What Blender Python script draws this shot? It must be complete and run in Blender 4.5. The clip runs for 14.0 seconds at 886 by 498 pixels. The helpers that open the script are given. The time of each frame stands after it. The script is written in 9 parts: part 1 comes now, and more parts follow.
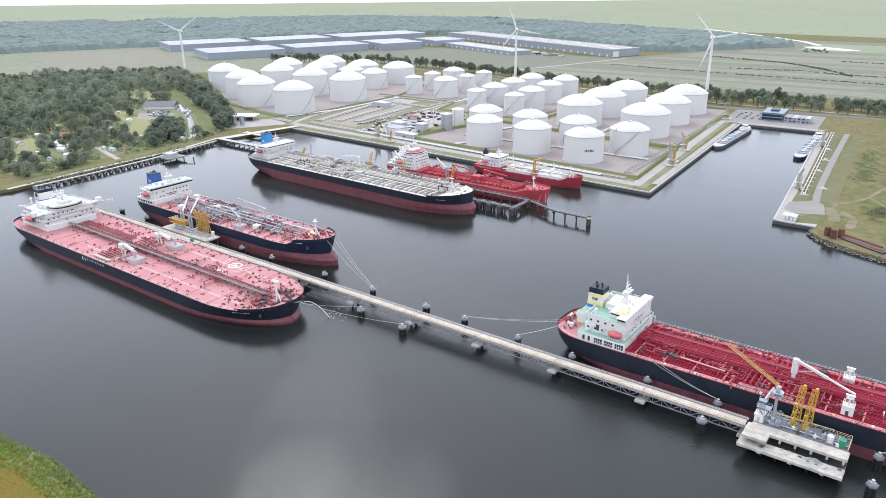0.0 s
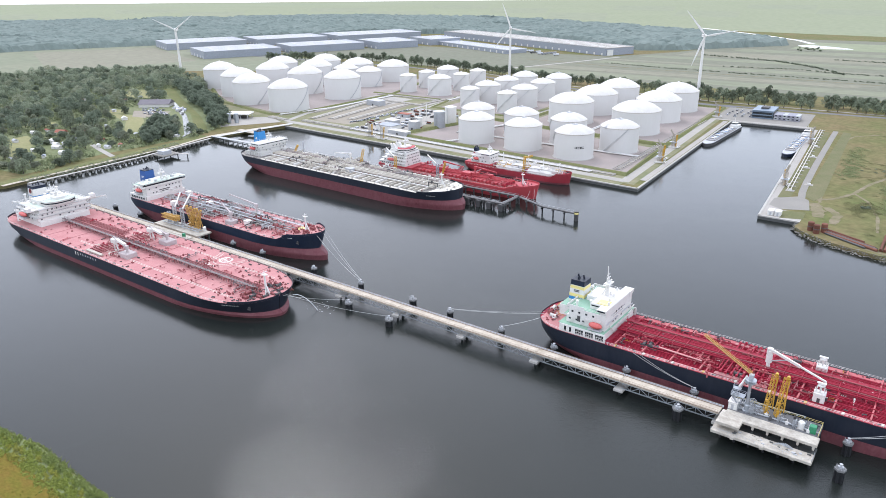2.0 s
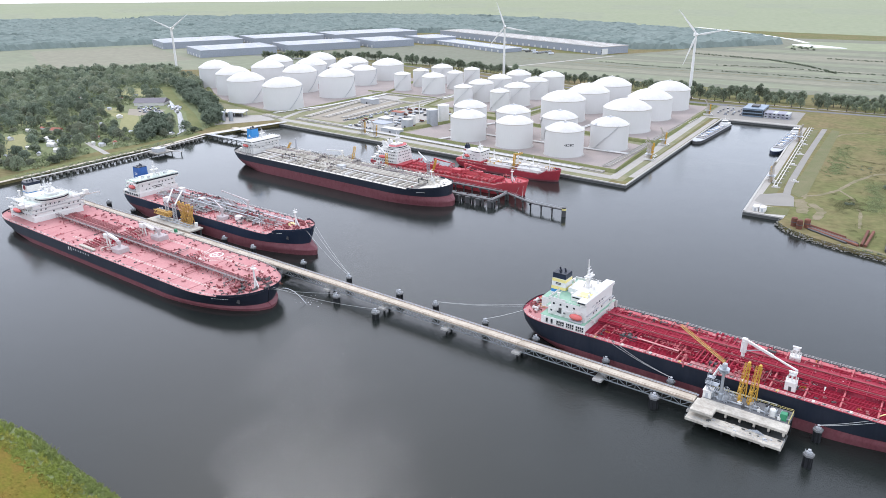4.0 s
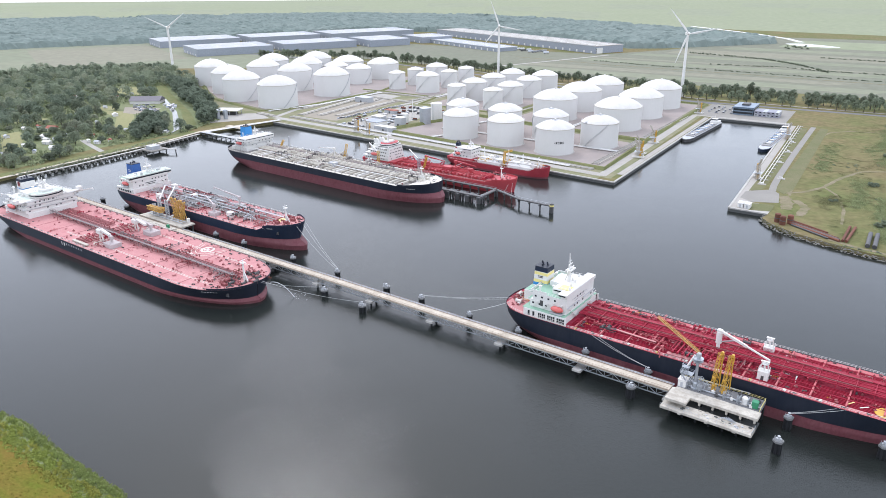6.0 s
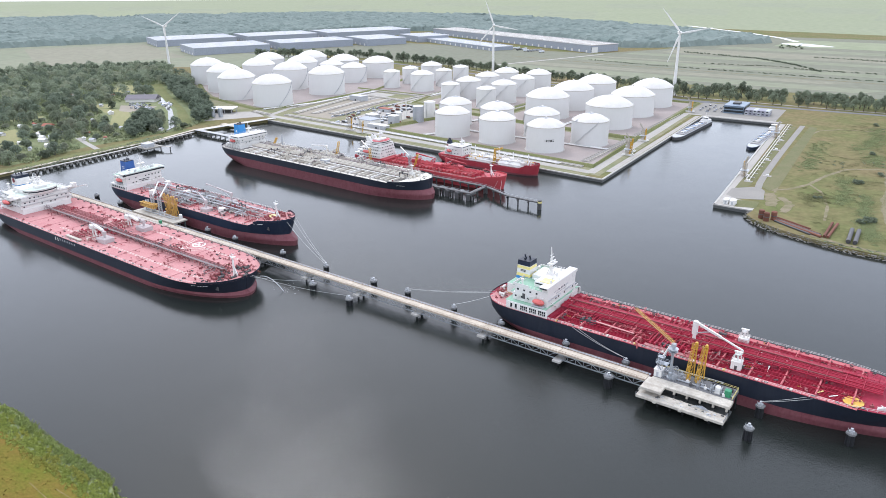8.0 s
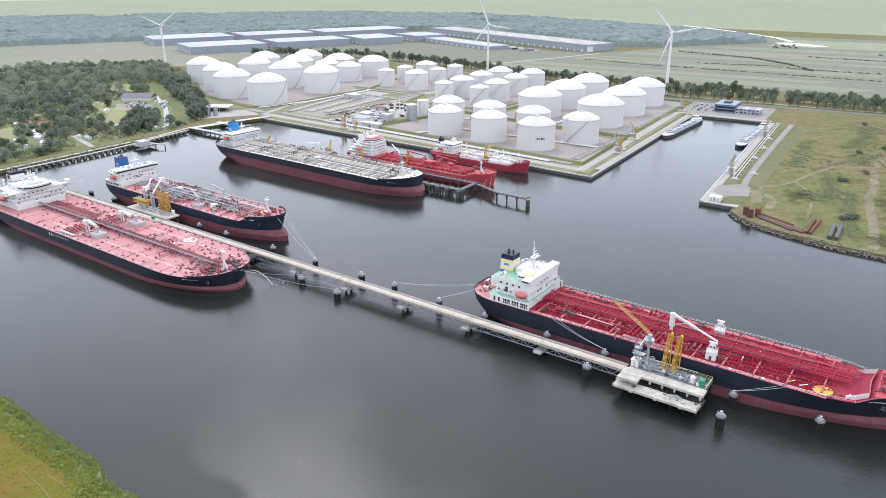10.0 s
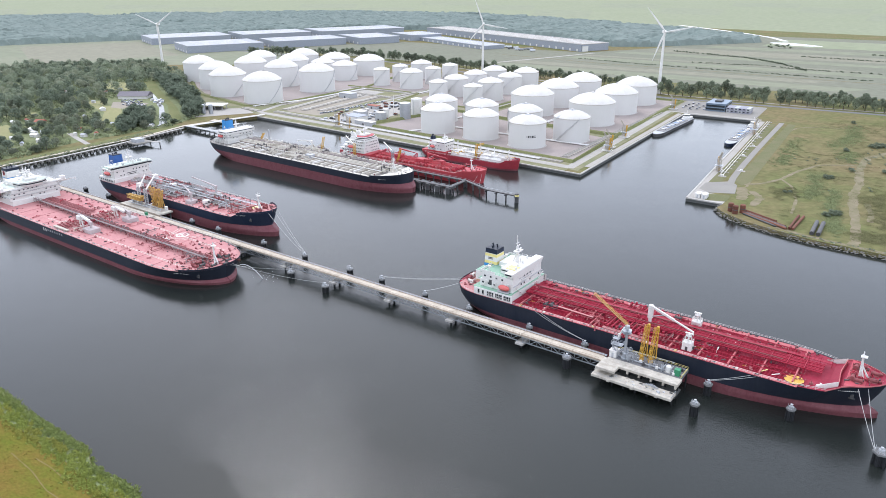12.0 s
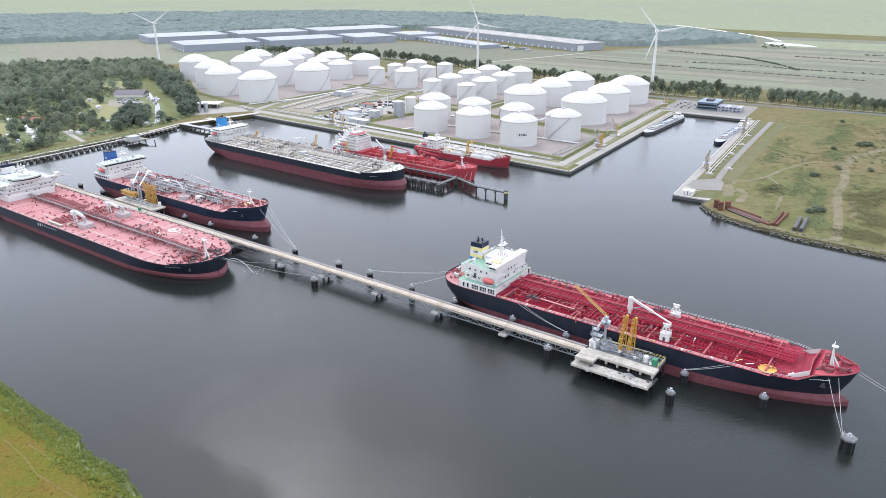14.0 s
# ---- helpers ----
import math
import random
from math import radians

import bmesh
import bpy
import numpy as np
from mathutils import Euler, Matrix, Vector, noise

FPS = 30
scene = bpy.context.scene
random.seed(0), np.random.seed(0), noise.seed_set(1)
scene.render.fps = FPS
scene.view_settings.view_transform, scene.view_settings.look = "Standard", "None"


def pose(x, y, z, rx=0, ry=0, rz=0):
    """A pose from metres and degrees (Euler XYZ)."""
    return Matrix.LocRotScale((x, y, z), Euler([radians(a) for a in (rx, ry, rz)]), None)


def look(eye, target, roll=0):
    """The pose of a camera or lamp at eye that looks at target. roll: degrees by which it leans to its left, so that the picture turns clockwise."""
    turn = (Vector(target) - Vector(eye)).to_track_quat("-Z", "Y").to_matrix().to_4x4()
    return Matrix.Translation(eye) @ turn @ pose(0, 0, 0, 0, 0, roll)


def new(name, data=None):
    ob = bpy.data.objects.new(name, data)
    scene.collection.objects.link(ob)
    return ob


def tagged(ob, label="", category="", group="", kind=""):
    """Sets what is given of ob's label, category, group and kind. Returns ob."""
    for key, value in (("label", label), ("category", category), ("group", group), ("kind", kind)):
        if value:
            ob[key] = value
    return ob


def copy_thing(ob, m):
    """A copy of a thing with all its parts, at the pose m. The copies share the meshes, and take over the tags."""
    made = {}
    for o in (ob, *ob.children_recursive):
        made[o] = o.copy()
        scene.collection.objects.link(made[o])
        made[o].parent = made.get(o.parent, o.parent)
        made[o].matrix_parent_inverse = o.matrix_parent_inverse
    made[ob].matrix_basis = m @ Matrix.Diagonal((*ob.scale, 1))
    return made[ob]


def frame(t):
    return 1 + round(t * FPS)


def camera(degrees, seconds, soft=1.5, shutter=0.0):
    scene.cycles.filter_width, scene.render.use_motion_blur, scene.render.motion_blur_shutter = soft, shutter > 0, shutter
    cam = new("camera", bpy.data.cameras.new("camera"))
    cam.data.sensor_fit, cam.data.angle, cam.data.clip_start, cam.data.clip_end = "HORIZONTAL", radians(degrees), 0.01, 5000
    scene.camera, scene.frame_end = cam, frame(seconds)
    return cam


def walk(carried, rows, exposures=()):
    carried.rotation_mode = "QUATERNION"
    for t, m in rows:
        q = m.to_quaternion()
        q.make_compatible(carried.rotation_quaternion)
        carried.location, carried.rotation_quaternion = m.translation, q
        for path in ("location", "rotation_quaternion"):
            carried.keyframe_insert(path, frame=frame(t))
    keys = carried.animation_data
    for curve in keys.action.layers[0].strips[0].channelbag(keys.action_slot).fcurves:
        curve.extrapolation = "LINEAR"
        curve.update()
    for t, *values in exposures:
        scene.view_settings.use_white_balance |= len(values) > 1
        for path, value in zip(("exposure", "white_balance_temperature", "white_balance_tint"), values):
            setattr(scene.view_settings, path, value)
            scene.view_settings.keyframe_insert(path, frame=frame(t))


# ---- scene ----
cam = camera(63.54, 14.0, soft=0.8)
PATH = [
    (0, (-32.40, 6.47, 154.74), (-88.569, 81.261, 119.370), -0.51),
    (0.5, (-30.26, 6.03, 154.63), (-86.375, 80.853, 119.226), -0.51),
    (1, (-28.09, 5.60, 154.53), (-84.152, 80.444, 119.102), -0.51),
    (1.5, (-25.90, 5.16, 154.45), (-81.901, 80.032, 118.996), -0.50),
    (2, (-23.67, 4.72, 154.39), (-79.624, 79.617, 118.906), -0.50),
    (2.5, (-21.42, 4.27, 154.34), (-77.323, 79.200, 118.833), -0.50),
    (3, (-19.14, 3.83, 154.31), (-74.999, 78.780, 118.773), -0.49),
    (3.5, (-16.84, 3.39, 154.28), (-72.653, 78.356, 118.726), -0.49),
    (4, (-14.52, 2.94, 154.27), (-70.289, 77.929, 118.690), -0.48),
    (4.5, (-12.18, 2.49, 154.27), (-67.907, 77.498, 118.663), -0.47),
    (5, (-9.82, 2.03, 154.28), (-65.510, 77.062, 118.645), -0.46),
    (5.5, (-7.45, 1.58, 154.29), (-63.099, 76.623, 118.634), -0.45),
    (6, (-5.06, 1.11, 154.30), (-60.675, 76.178, 118.629), -0.44),
    (6.5, (-2.67, 0.65, 154.32), (-58.241, 75.729, 118.627), -0.42),
    (7, (-0.26, 0.18, 154.34), (-55.798, 75.274, 118.628), -0.41),
    (7.5, (2.16, -0.30, 154.36), (-53.348, 74.814, 118.631), -0.39),
    (8, (4.58, -0.78, 154.38), (-50.893, 74.348, 118.633), -0.38),
    (8.5, (7.00, -1.27, 154.40), (-48.434, 73.875, 118.634), -0.36),
    (9, (9.43, -1.77, 154.42), (-45.973, 73.397, 118.632), -0.34),
    (9.5, (11.86, -2.27, 154.42), (-43.513, 72.912, 118.625), -0.32),
    (10, (14.29, -2.78, 154.42), (-41.053, 72.420, 118.612), -0.30),
    (10.5, (16.71, -3.30, 154.41), (-38.598, 71.921, 118.593), -0.28),
    (11, (19.13, -3.82, 154.40), (-36.147, 71.414, 118.564), -0.26),
    (11.5, (21.54, -4.36, 154.36), (-33.703, 70.900, 118.526), -0.24),
    (12, (23.95, -4.90, 154.32), (-31.268, 70.377, 118.476), -0.22),
    (12.5, (26.34, -5.45, 154.26), (-28.843, 69.847, 118.413), -0.20),
    (13, (28.72, -6.01, 154.19), (-26.430, 69.308, 118.336), -0.17),
    (13.5, (31.08, -6.58, 154.10), (-24.031, 68.760, 118.243), -0.15),
    (14, (33.43, -7.17, 153.99), (-21.648, 68.203, 118.133), -0.13),
]
walk(cam, [(t, look(eye, target, roll)) for t, eye, target, roll in PATH], exposures=[(0.0, 0.84, 5800, 14), (14.0, 0.84, 5800, 14)])

# ---- light ----
SUN_AZ, SUN_EL = radians(141.5), radians(48.9)
sun = new("sun", bpy.data.lights.new("sun", "SUN"))
sun.data.energy, sun.data.angle, sun.data.color = 0.57, radians(2.6), (1.0, 0.95, 0.88)
to_sun = Vector((math.cos(SUN_AZ) * math.cos(SUN_EL), math.sin(SUN_AZ) * math.cos(SUN_EL), math.sin(SUN_EL)))
sun.matrix_world = look(to_sun * 400, (0, 0, 0))

world = bpy.data.worlds.new("hazy_sky")
scene.world = world
world.use_nodes = True
wn, wl = world.node_tree.nodes, world.node_tree.links
wn.clear()
sky = wn.new("ShaderNodeTexSky")
sky.sky_type, sky.sun_disc = "NISHITA", False
sky.sun_elevation, sky.sun_rotation = SUN_EL, radians(90) - SUN_AZ
sky.dust_density, sky.air_density, sky.ozone_density = 2.6, 1.2, 1.0
sky_bg = wn.new("ShaderNodeBackground")
sky_bg.inputs["Strength"].default_value = 0.048
veil = wn.new("ShaderNodeBackground")
veil.inputs["Color"].default_value = (0.970, 0.975, 0.976, 1)
veil.inputs["Strength"].default_value = 0.90
both = wn.new("ShaderNodeAddShader")
w_out = wn.new("ShaderNodeOutputWorld")
wl.new(sky.outputs["Color"], sky_bg.inputs["Color"])
wl.new(sky_bg.outputs[0], both.inputs[0])
wl.new(veil.outputs[0], both.inputs[1])
wl.new(both.outputs[0], w_out.inputs["Surface"])


# ---- materials ----
def mat(name, col, second=None, rough=0.6, metal=0.0, large=0.15, fine=2.5, amount=0.5, bump=0.1, rand=0.0, island=0.0, spec=0.5, sharp=0.25, stretch=None, leafy=0.0, grain_size=0.22):
    """A paint, stone, soil or leaf: two colours mixed by large stains, a fine grain, and a little relief."""
    m = bpy.data.materials.new(name)
    m.use_nodes = True
    n, l = m.node_tree.nodes, m.node_tree.links
    bsdf = n["Principled BSDF"]
    bsdf.inputs["Roughness"].default_value = rough
    bsdf.inputs["Metallic"].default_value = metal
    bsdf.inputs["Specular IOR Level"].default_value = spec
    co = n.new("ShaderNodeTexCoord")
    info = n.new("ShaderNodeObjectInfo")
    far = n.new("ShaderNodeVectorMath")
    far.operation = "MULTIPLY_ADD"
    far.inputs[0].default_value = (1, 1, 1)
    times = n.new("ShaderNodeMath")
    times.operation = "MULTIPLY"
    times.inputs[1].default_value = 40.0
    l.new(info.outputs["Random"], times.inputs[0])
    l.new(co.outputs["Object"], far.inputs[0])
    far.inputs[1].default_value = stretch or (1, 1, 1)
    l.new(times.outputs[0], far.inputs[2])
    big = n.new("ShaderNodeTexNoise")
    big.inputs["Scale"].default_value, big.inputs["Detail"].default_value = large, 6.0
    big.inputs["Roughness"].default_value = 0.65
    small = n.new("ShaderNodeTexNoise")
    small.inputs["Scale"].default_value, small.inputs["Detail"].default_value = fine, 4.0
    l.new(far.outputs[0], big.inputs["Vector"])
    l.new(far.outputs[0], small.inputs["Vector"])
    ramp = n.new("ShaderNodeMapRange")
    ramp.inputs["From Min"].default_value, ramp.inputs["From Max"].default_value = 0.5 - sharp, 0.5 + sharp
    ramp.inputs["To Max"].default_value = amount
    l.new(big.outputs["Fac"], ramp.inputs["Value"])
    mix = n.new("ShaderNodeMix")
    mix.data_type = "RGBA"
    second = second or tuple(c * 0.7 for c in col)
    mix.inputs["A"].default_value, mix.inputs["B"].default_value = (*col, 1), (*second, 1)
    l.new(ramp.outputs["Result"], mix.inputs["Factor"])
    grain = n.new("ShaderNodeMapRange")
    grain.inputs["To Min"].default_value, grain.inputs["To Max"].default_value = 1 - grain_size, 1 + grain_size
    l.new(small.outputs["Fac"], grain.inputs["Value"])
    hsv = n.new("ShaderNodeHueSaturation")
    l.new(mix.outputs["Result"], hsv.inputs["Color"])
    value = grain.outputs["Result"]
    for source, width in ((info.outputs["Random"], rand), (None, island)):
        if width:
            if source is None:
                source = n.new("ShaderNodeNewGeometry").outputs["Random Per Island"]
            spread = n.new("ShaderNodeMapRange")
            spread.inputs["To Min"].default_value, spread.inputs["To Max"].default_value = 1 - width, 1 + width
            l.new(source, spread.inputs["Value"])
            prod = n.new("ShaderNodeMath")
            prod.operation = "MULTIPLY"
            l.new(value, prod.inputs[0])
            l.new(spread.outputs["Result"], prod.inputs[1])
            value = prod.outputs[0]
    l.new(value, hsv.inputs["Value"])
    l.new(hsv.outputs["Color"], bsdf.inputs["Base Color"])
    if leafy:
        through_leaf = n.new("ShaderNodeBsdfTranslucent")
        l.new(hsv.outputs["Color"], through_leaf.inputs["Color"])
        blend = n.new("ShaderNodeMixShader")
        blend.inputs[0].default_value = leafy
        l.new(bsdf.outputs[0], blend.inputs[1])
        l.new(through_leaf.outputs[0], blend.inputs[2])
        l.new(blend.outputs[0], n["Material Output"].inputs["Surface"])
    if bump:
        b = n.new("ShaderNodeBump")
        b.inputs["Strength"].default_value, b.inputs["Distance"].default_value = 0.6, bump
        l.new(small.outputs["Fac"], b.inputs["Height"])
        l.new(b.outputs["Normal"], bsdf.inputs["Normal"])
    return m


RIPPLE = 0.072


def water_material():
    m = bpy.data.materials.new("harbour_water")
    m.use_nodes = True
    n, l = m.node_tree.nodes, m.node_tree.links
    bsdf = n["Principled BSDF"]
    bsdf.inputs["Base Color"].default_value = (0.016, 0.0185, 0.0165, 1)
    bsdf.inputs["Roughness"].default_value = 0.11
    bsdf.inputs["IOR"].default_value = 1.33
    bsdf.inputs["Specular Tint"].default_value = (0.87, 0.885, 0.83, 1)
    co = n.new("ShaderNodeTexCoord")

    def sum_of(op, first, second):
        k = n.new("ShaderNodeMath")
        k.operation = op
        for i, v in enumerate((first, second)):
            if isinstance(v, float):
                k.inputs[i].default_value = v
            else:
                l.new(v, k.inputs[i])
        return k.outputs[0]

    def waves(scale, detail):
        tex = n.new("ShaderNodeTexNoise")
        tex.inputs["Scale"].default_value, tex.inputs["Detail"].default_value = scale, detail
        l.new(co.outputs["Object"], tex.inputs["Vector"])
        return tex.outputs["Fac"]

    # Wind ripples stand in broad patches; they die down near the southern bank, west of it and inside the basin, with
    # limits fitted to the glints in the camera's view.
    place = n.new("ShaderNodeSeparateXYZ")
    l.new(co.outputs["Object"], place.inputs[0])
    wander = sum_of("MULTIPLY", waves(0.05, 2.0), 26.0)
    slant = sum_of("SUBTRACT", sum_of("ADD", place.outputs["X"], sum_of("MULTIPLY", place.outputs["Y"], 0.6)), 72.0)
    away = {"Y": place.outputs["Y"], "slant": slant, "basin": sum_of("MULTIPLY", place.outputs["Y"], -1.0)}
    ripple_mask = None
    for axis, low, high, least in (("Y", 114.0, 128.0, 0.2), ("slant", -212.0, -180.0, 0.42), ("basin", -330.0, -262.0, 0.42)):
        fade = n.new("ShaderNodeMapRange")
        fade.interpolation_type = "SMOOTHSTEP"
        for key, v in (("From Min", low), ("From Max", high), ("To Min", least), ("To Max", 1.0)):
            fade.inputs[key].default_value = v
        l.new(sum_of("ADD", away[axis], wander), fade.inputs["Value"])
        ripple_mask = sum_of("MULTIPLY", ripple_mask, fade.outputs["Result"]) if ripple_mask else fade.outputs["Result"]
    gusts = n.new("ShaderNodeMapRange")
    for key, v in (("From Min", 0.36), ("From Max", 0.60), ("To Min", 0.55), ("To Max", 1.0)):
        gusts.inputs[key].default_value = v
    l.new(waves(0.018, 3.0), gusts.inputs["Value"])
    ripples = sum_of("ADD", sum_of("MULTIPLY", waves(3.2, 1.0), RIPPLE), sum_of("MULTIPLY", waves(0.8, 1.0), 0.045))
    ripples = sum_of("MULTIPLY", ripples, sum_of("MULTIPLY", ripple_mask, gusts.outputs["Result"]))
    total = sum_of("ADD", ripples, sum_of("MULTIPLY", waves(0.03, 3.0), 0.12))
    b = n.new("ShaderNodeBump")
    b.inputs["Strength"].default_value, b.inputs["Distance"].default_value = 1.0, 1.0
    l.new(total, b.inputs["Height"])
    l.new(b.outputs["Normal"], bsdf.inputs["Normal"])
    return m


WATER = water_material()
GRASS = mat("dry_meadow_grass", (0.112, 0.13, 0.048), (0.18, 0.14, 0.075), rough=1.0, large=0.014, fine=0.22, amount=1.0, bump=0.4, sharp=0.2, spec=0.05, grain_size=0.45)
BUND_GRASS = mat("rank_bund_grass", (0.125, 0.145, 0.06), (0.185, 0.175, 0.085), rough=1.0, large=0.08, fine=0.6, amount=0.9, bump=0.3, spec=0.05, grain_size=0.35)
LAWN = mat("mown_grass", (0.165, 0.175, 0.095), (0.25, 0.225, 0.15), rough=1.0, large=0.05, fine=1.0, amount=0.9, bump=0.1, spec=0.05, sharp=0.15)
FIELD_GREEN = mat("pasture", (0.185, 0.20, 0.135), (0.22, 0.22, 0.155), rough=1.0, large=0.006, fine=0.05, amount=0.9, bump=0, spec=0.1)
FIELD_STRAW = mat("stubble_field", (0.225, 0.215, 0.16), (0.20, 0.195, 0.14), rough=1.0, large=0.01, fine=0.1, amount=0.8, bump=0, spec=0.1)
# Far pastures FIELD_PALE and FIELD_MID: pale, near-equal tones stand in for haze.
FIELD_PALE = mat("haze_paled_pasture", (0.235, 0.25, 0.165), (0.215, 0.235, 0.145), rough=1.0, large=0.006, fine=0.05, amount=0.9, bump=0, spec=0.1)
FIELD_MID = mat("hazed_polder_pasture", (0.215, 0.232, 0.158), (0.23, 0.24, 0.16), rough=1.0, large=0.004, fine=0.03, amount=0.9, bump=0, spec=0.1)
FIELD_DARK = mat("crop_field", (0.16, 0.168, 0.12), (0.19, 0.185, 0.14), rough=1.0, large=0.01, fine=0.1, amount=0.8, bump=0, spec=0.1)
SAND = mat("sandy_track", (0.215, 0.18, 0.12), (0.145, 0.135, 0.068), rough=0.95, large=0.12, fine=0.6, amount=1.0, bump=0.1, spec=0.15, sharp=0.15)
RUT = mat("worn_ochre_turf", (0.20, 0.155, 0.07), (0.13, 0.115, 0.03), rough=1.0, large=0.25, fine=1.0, amount=1.0, bump=0.1, spec=0.05)
LAWN_GREEN = mat("mown_green_grass", (0.128, 0.137, 0.065), (0.17, 0.155, 0.09), rough=1.0, large=0.05, fine=1.0, amount=0.9, bump=0.1, spec=0.05, sharp=0.2)
PAVING = mat("pale_concrete_paving", (0.37, 0.35, 0.31), (0.27, 0.25, 0.225), rough=0.9, large=0.05, fine=1.2, amount=0.7, bump=0.02, spec=0.1)
ASPHALT = mat("weathered_asphalt", (0.17, 0.17, 0.17), (0.11, 0.11, 0.11), rough=0.9, large=0.08, fine=2.0, amount=0.6, bump=0.02, spec=0.2)
GRAVEL = mat("brownish_gravel_yard", (0.31, 0.275, 0.22), (0.23, 0.205, 0.16), rough=0.95, large=0.05, fine=1.5, amount=0.8, bump=0.05, spec=0.1)
PAD = mat("reddish_gravel_pad", (0.32, 0.275, 0.25), (0.245, 0.215, 0.195), rough=0.95, large=0.04, fine=2.5, amount=0.8, bump=0.05, spec=0.15)
CONCRETE = mat("concrete", (0.45, 0.43, 0.39), (0.31, 0.29, 0.26), rough=0.85, large=0.25, fine=3.0, amount=0.7, bump=0.04, spec=0.2)
# Wet stain on walls; its dark tone also stands in for shade below decks.
CONCRETE_DARK = mat("stained_and_shaded_concrete", (0.10, 0.10, 0.095), (0.05, 0.055, 0.05), rough=0.8, large=0.4, fine=3.0, amount=0.8, bump=0.05)
PLATFORM = mat("dirty_beige_platform_slab", (0.52, 0.485, 0.41), (0.23, 0.20, 0.165), rough=0.9, large=0.32, fine=1.5, amount=0.75, bump=0.02, sharp=0.2, spec=0.2)
DOLPHIN = mat("grey_weathered_concrete", (0.19, 0.19, 0.185), (0.115, 0.115, 0.11), rough=0.85, large=0.5, fine=3.0, amount=0.8, bump=0.03)
# Near-black stands in for the shade that piles get under caps and decks.
PILE = mat("shade_black_piling", (0.016, 0.017, 0.019), (0.03, 0.03, 0.03), rough=0.7, large=0.5, fine=3.0, amount=0.6, bump=0.02, spec=0.2)
ROAD_GREY = mat("pale_grey_asphalt", (0.26, 0.245, 0.215), (0.20, 0.19, 0.17), rough=0.9, large=0.06, fine=1.5, amount=0.7, bump=0.02, spec=0.15)
DECKWAY = mat("bleached_trestle_deck", (0.53, 0.47, 0.38), (0.34, 0.29, 0.22), rough=0.9, large=0.22, fine=1.6, amount=0.8, sharp=0.18, bump=0.02, spec=0.15)
RAIL_TAN = mat("weathered_tan_rail_paint", (0.27, 0.21, 0.16), (0.19, 0.14, 0.10), rough=0.7, large=0.4, fine=3.0, amount=0.7, bump=0.01, spec=0.2)
GALV = mat("galvanised_steel", (0.42, 0.44, 0.46), (0.32, 0.34, 0.36), rough=0.45, metal=0.6, large=0.5, fine=4.0, amount=0.6, bump=0.01)
STEEL_DARK = mat("dark_steel", (0.06, 0.063, 0.068), (0.10, 0.085, 0.07), rough=0.6, metal=0.2, large=0.5, fine=4.0, amount=0.6, bump=0.01)
TANK_WHITE = mat("white_tank_paint", (0.585, 0.575, 0.55), (0.52, 0.50, 0.455), rough=0.5, large=0.08, fine=0.7, amount=0.2, bump=0, rand=0.03, stretch=(1, 1, 0.3), grain_size=0.03, spec=0.2)
DOME_WHITE = mat("white_dome_paint", (0.58, 0.565, 0.535), (0.43, 0.40, 0.345), rough=0.5, large=0.14, fine=0.9, amount=0.6, bump=0, rand=0.03, grain_size=0.06, spec=0.2)
WHITE = mat("white_ship_paint", (0.66, 0.65, 0.615), (0.54, 0.51, 0.46), rough=0.45, large=0.3, fine=3.0, amount=0.4, bump=0.01, spec=0.2)
OFFWHITE = mat("worn_white_paint", (0.68, 0.67, 0.64), (0.52, 0.47, 0.40), rough=0.55, large=0.5, fine=4.0, amount=0.6, bump=0.01, spec=0.2)
GREY = mat("grey_paint", (0.40, 0.41, 0.42), (0.30, 0.30, 0.30), rough=0.55, large=0.4, fine=3.0, amount=0.5, bump=0.01)
BLACK = mat("black_hull_paint", (0.012, 0.016, 0.026), (0.028, 0.031, 0.040), rough=0.42, large=0.12, fine=1.2, amount=0.7, bump=0.02, stretch=(1, 1, 0.2), spec=0.22)
NAVY = mat("navy_hull_paint", (0.012, 0.020, 0.040), (0.030, 0.036, 0.052), rough=0.42, large=0.12, fine=1.2, amount=0.7, bump=0.02, stretch=(1, 1, 0.2), spec=0.22)
BOOT = mat("oxide_red_boot_topping", (0.13, 0.038, 0.046), (0.20, 0.09, 0.092), rough=0.55, large=0.3, fine=1.2, amount=0.5, sharp=0.2, bump=0.02, stretch=(0.9, 0.9, 0.5), spec=0.22)
DECK_PINK = mat("faded_red_deck_paint", (0.39, 0.16, 0.16), (0.49, 0.265, 0.25), rough=0.75, large=0.09, fine=1.6, amount=0.8, bump=0.01, spec=0.15)
DECK_RED = mat("red_deck_paint", (0.215, 0.012, 0.032), (0.29, 0.035, 0.055), rough=0.6, large=0.14, fine=1.6, amount=0.75, sharp=0.18, bump=0.01, spec=0.15)
DECK_SALMON = mat("worn_red_walkway_paint", (0.37, 0.075, 0.09), (0.49, 0.21, 0.195), rough=0.7, large=0.15, fine=2.0, amount=0.7, bump=0.01, spec=0.15)
DECK_GREY = mat("grey_deck_paint", (0.16, 0.15, 0.14), (0.27, 0.25, 0.22), rough=0.75, large=0.12, fine=1.8, amount=0.8, bump=0.01, spec=0.15)
CREAM = mat("cream_paint", (0.62, 0.585, 0.51), (0.47, 0.43, 0.36), rough=0.6, large=0.3, fine=3.0, amount=0.6, bump=0.01, spec=0.15)
PIPE_RED = mat("red_pipe_paint", (0.34, 0.026, 0.05), (0.24, 0.018, 0.034), rough=0.5, large=0.4, fine=3.0, amount=0.6, bump=0.01, spec=0.15)
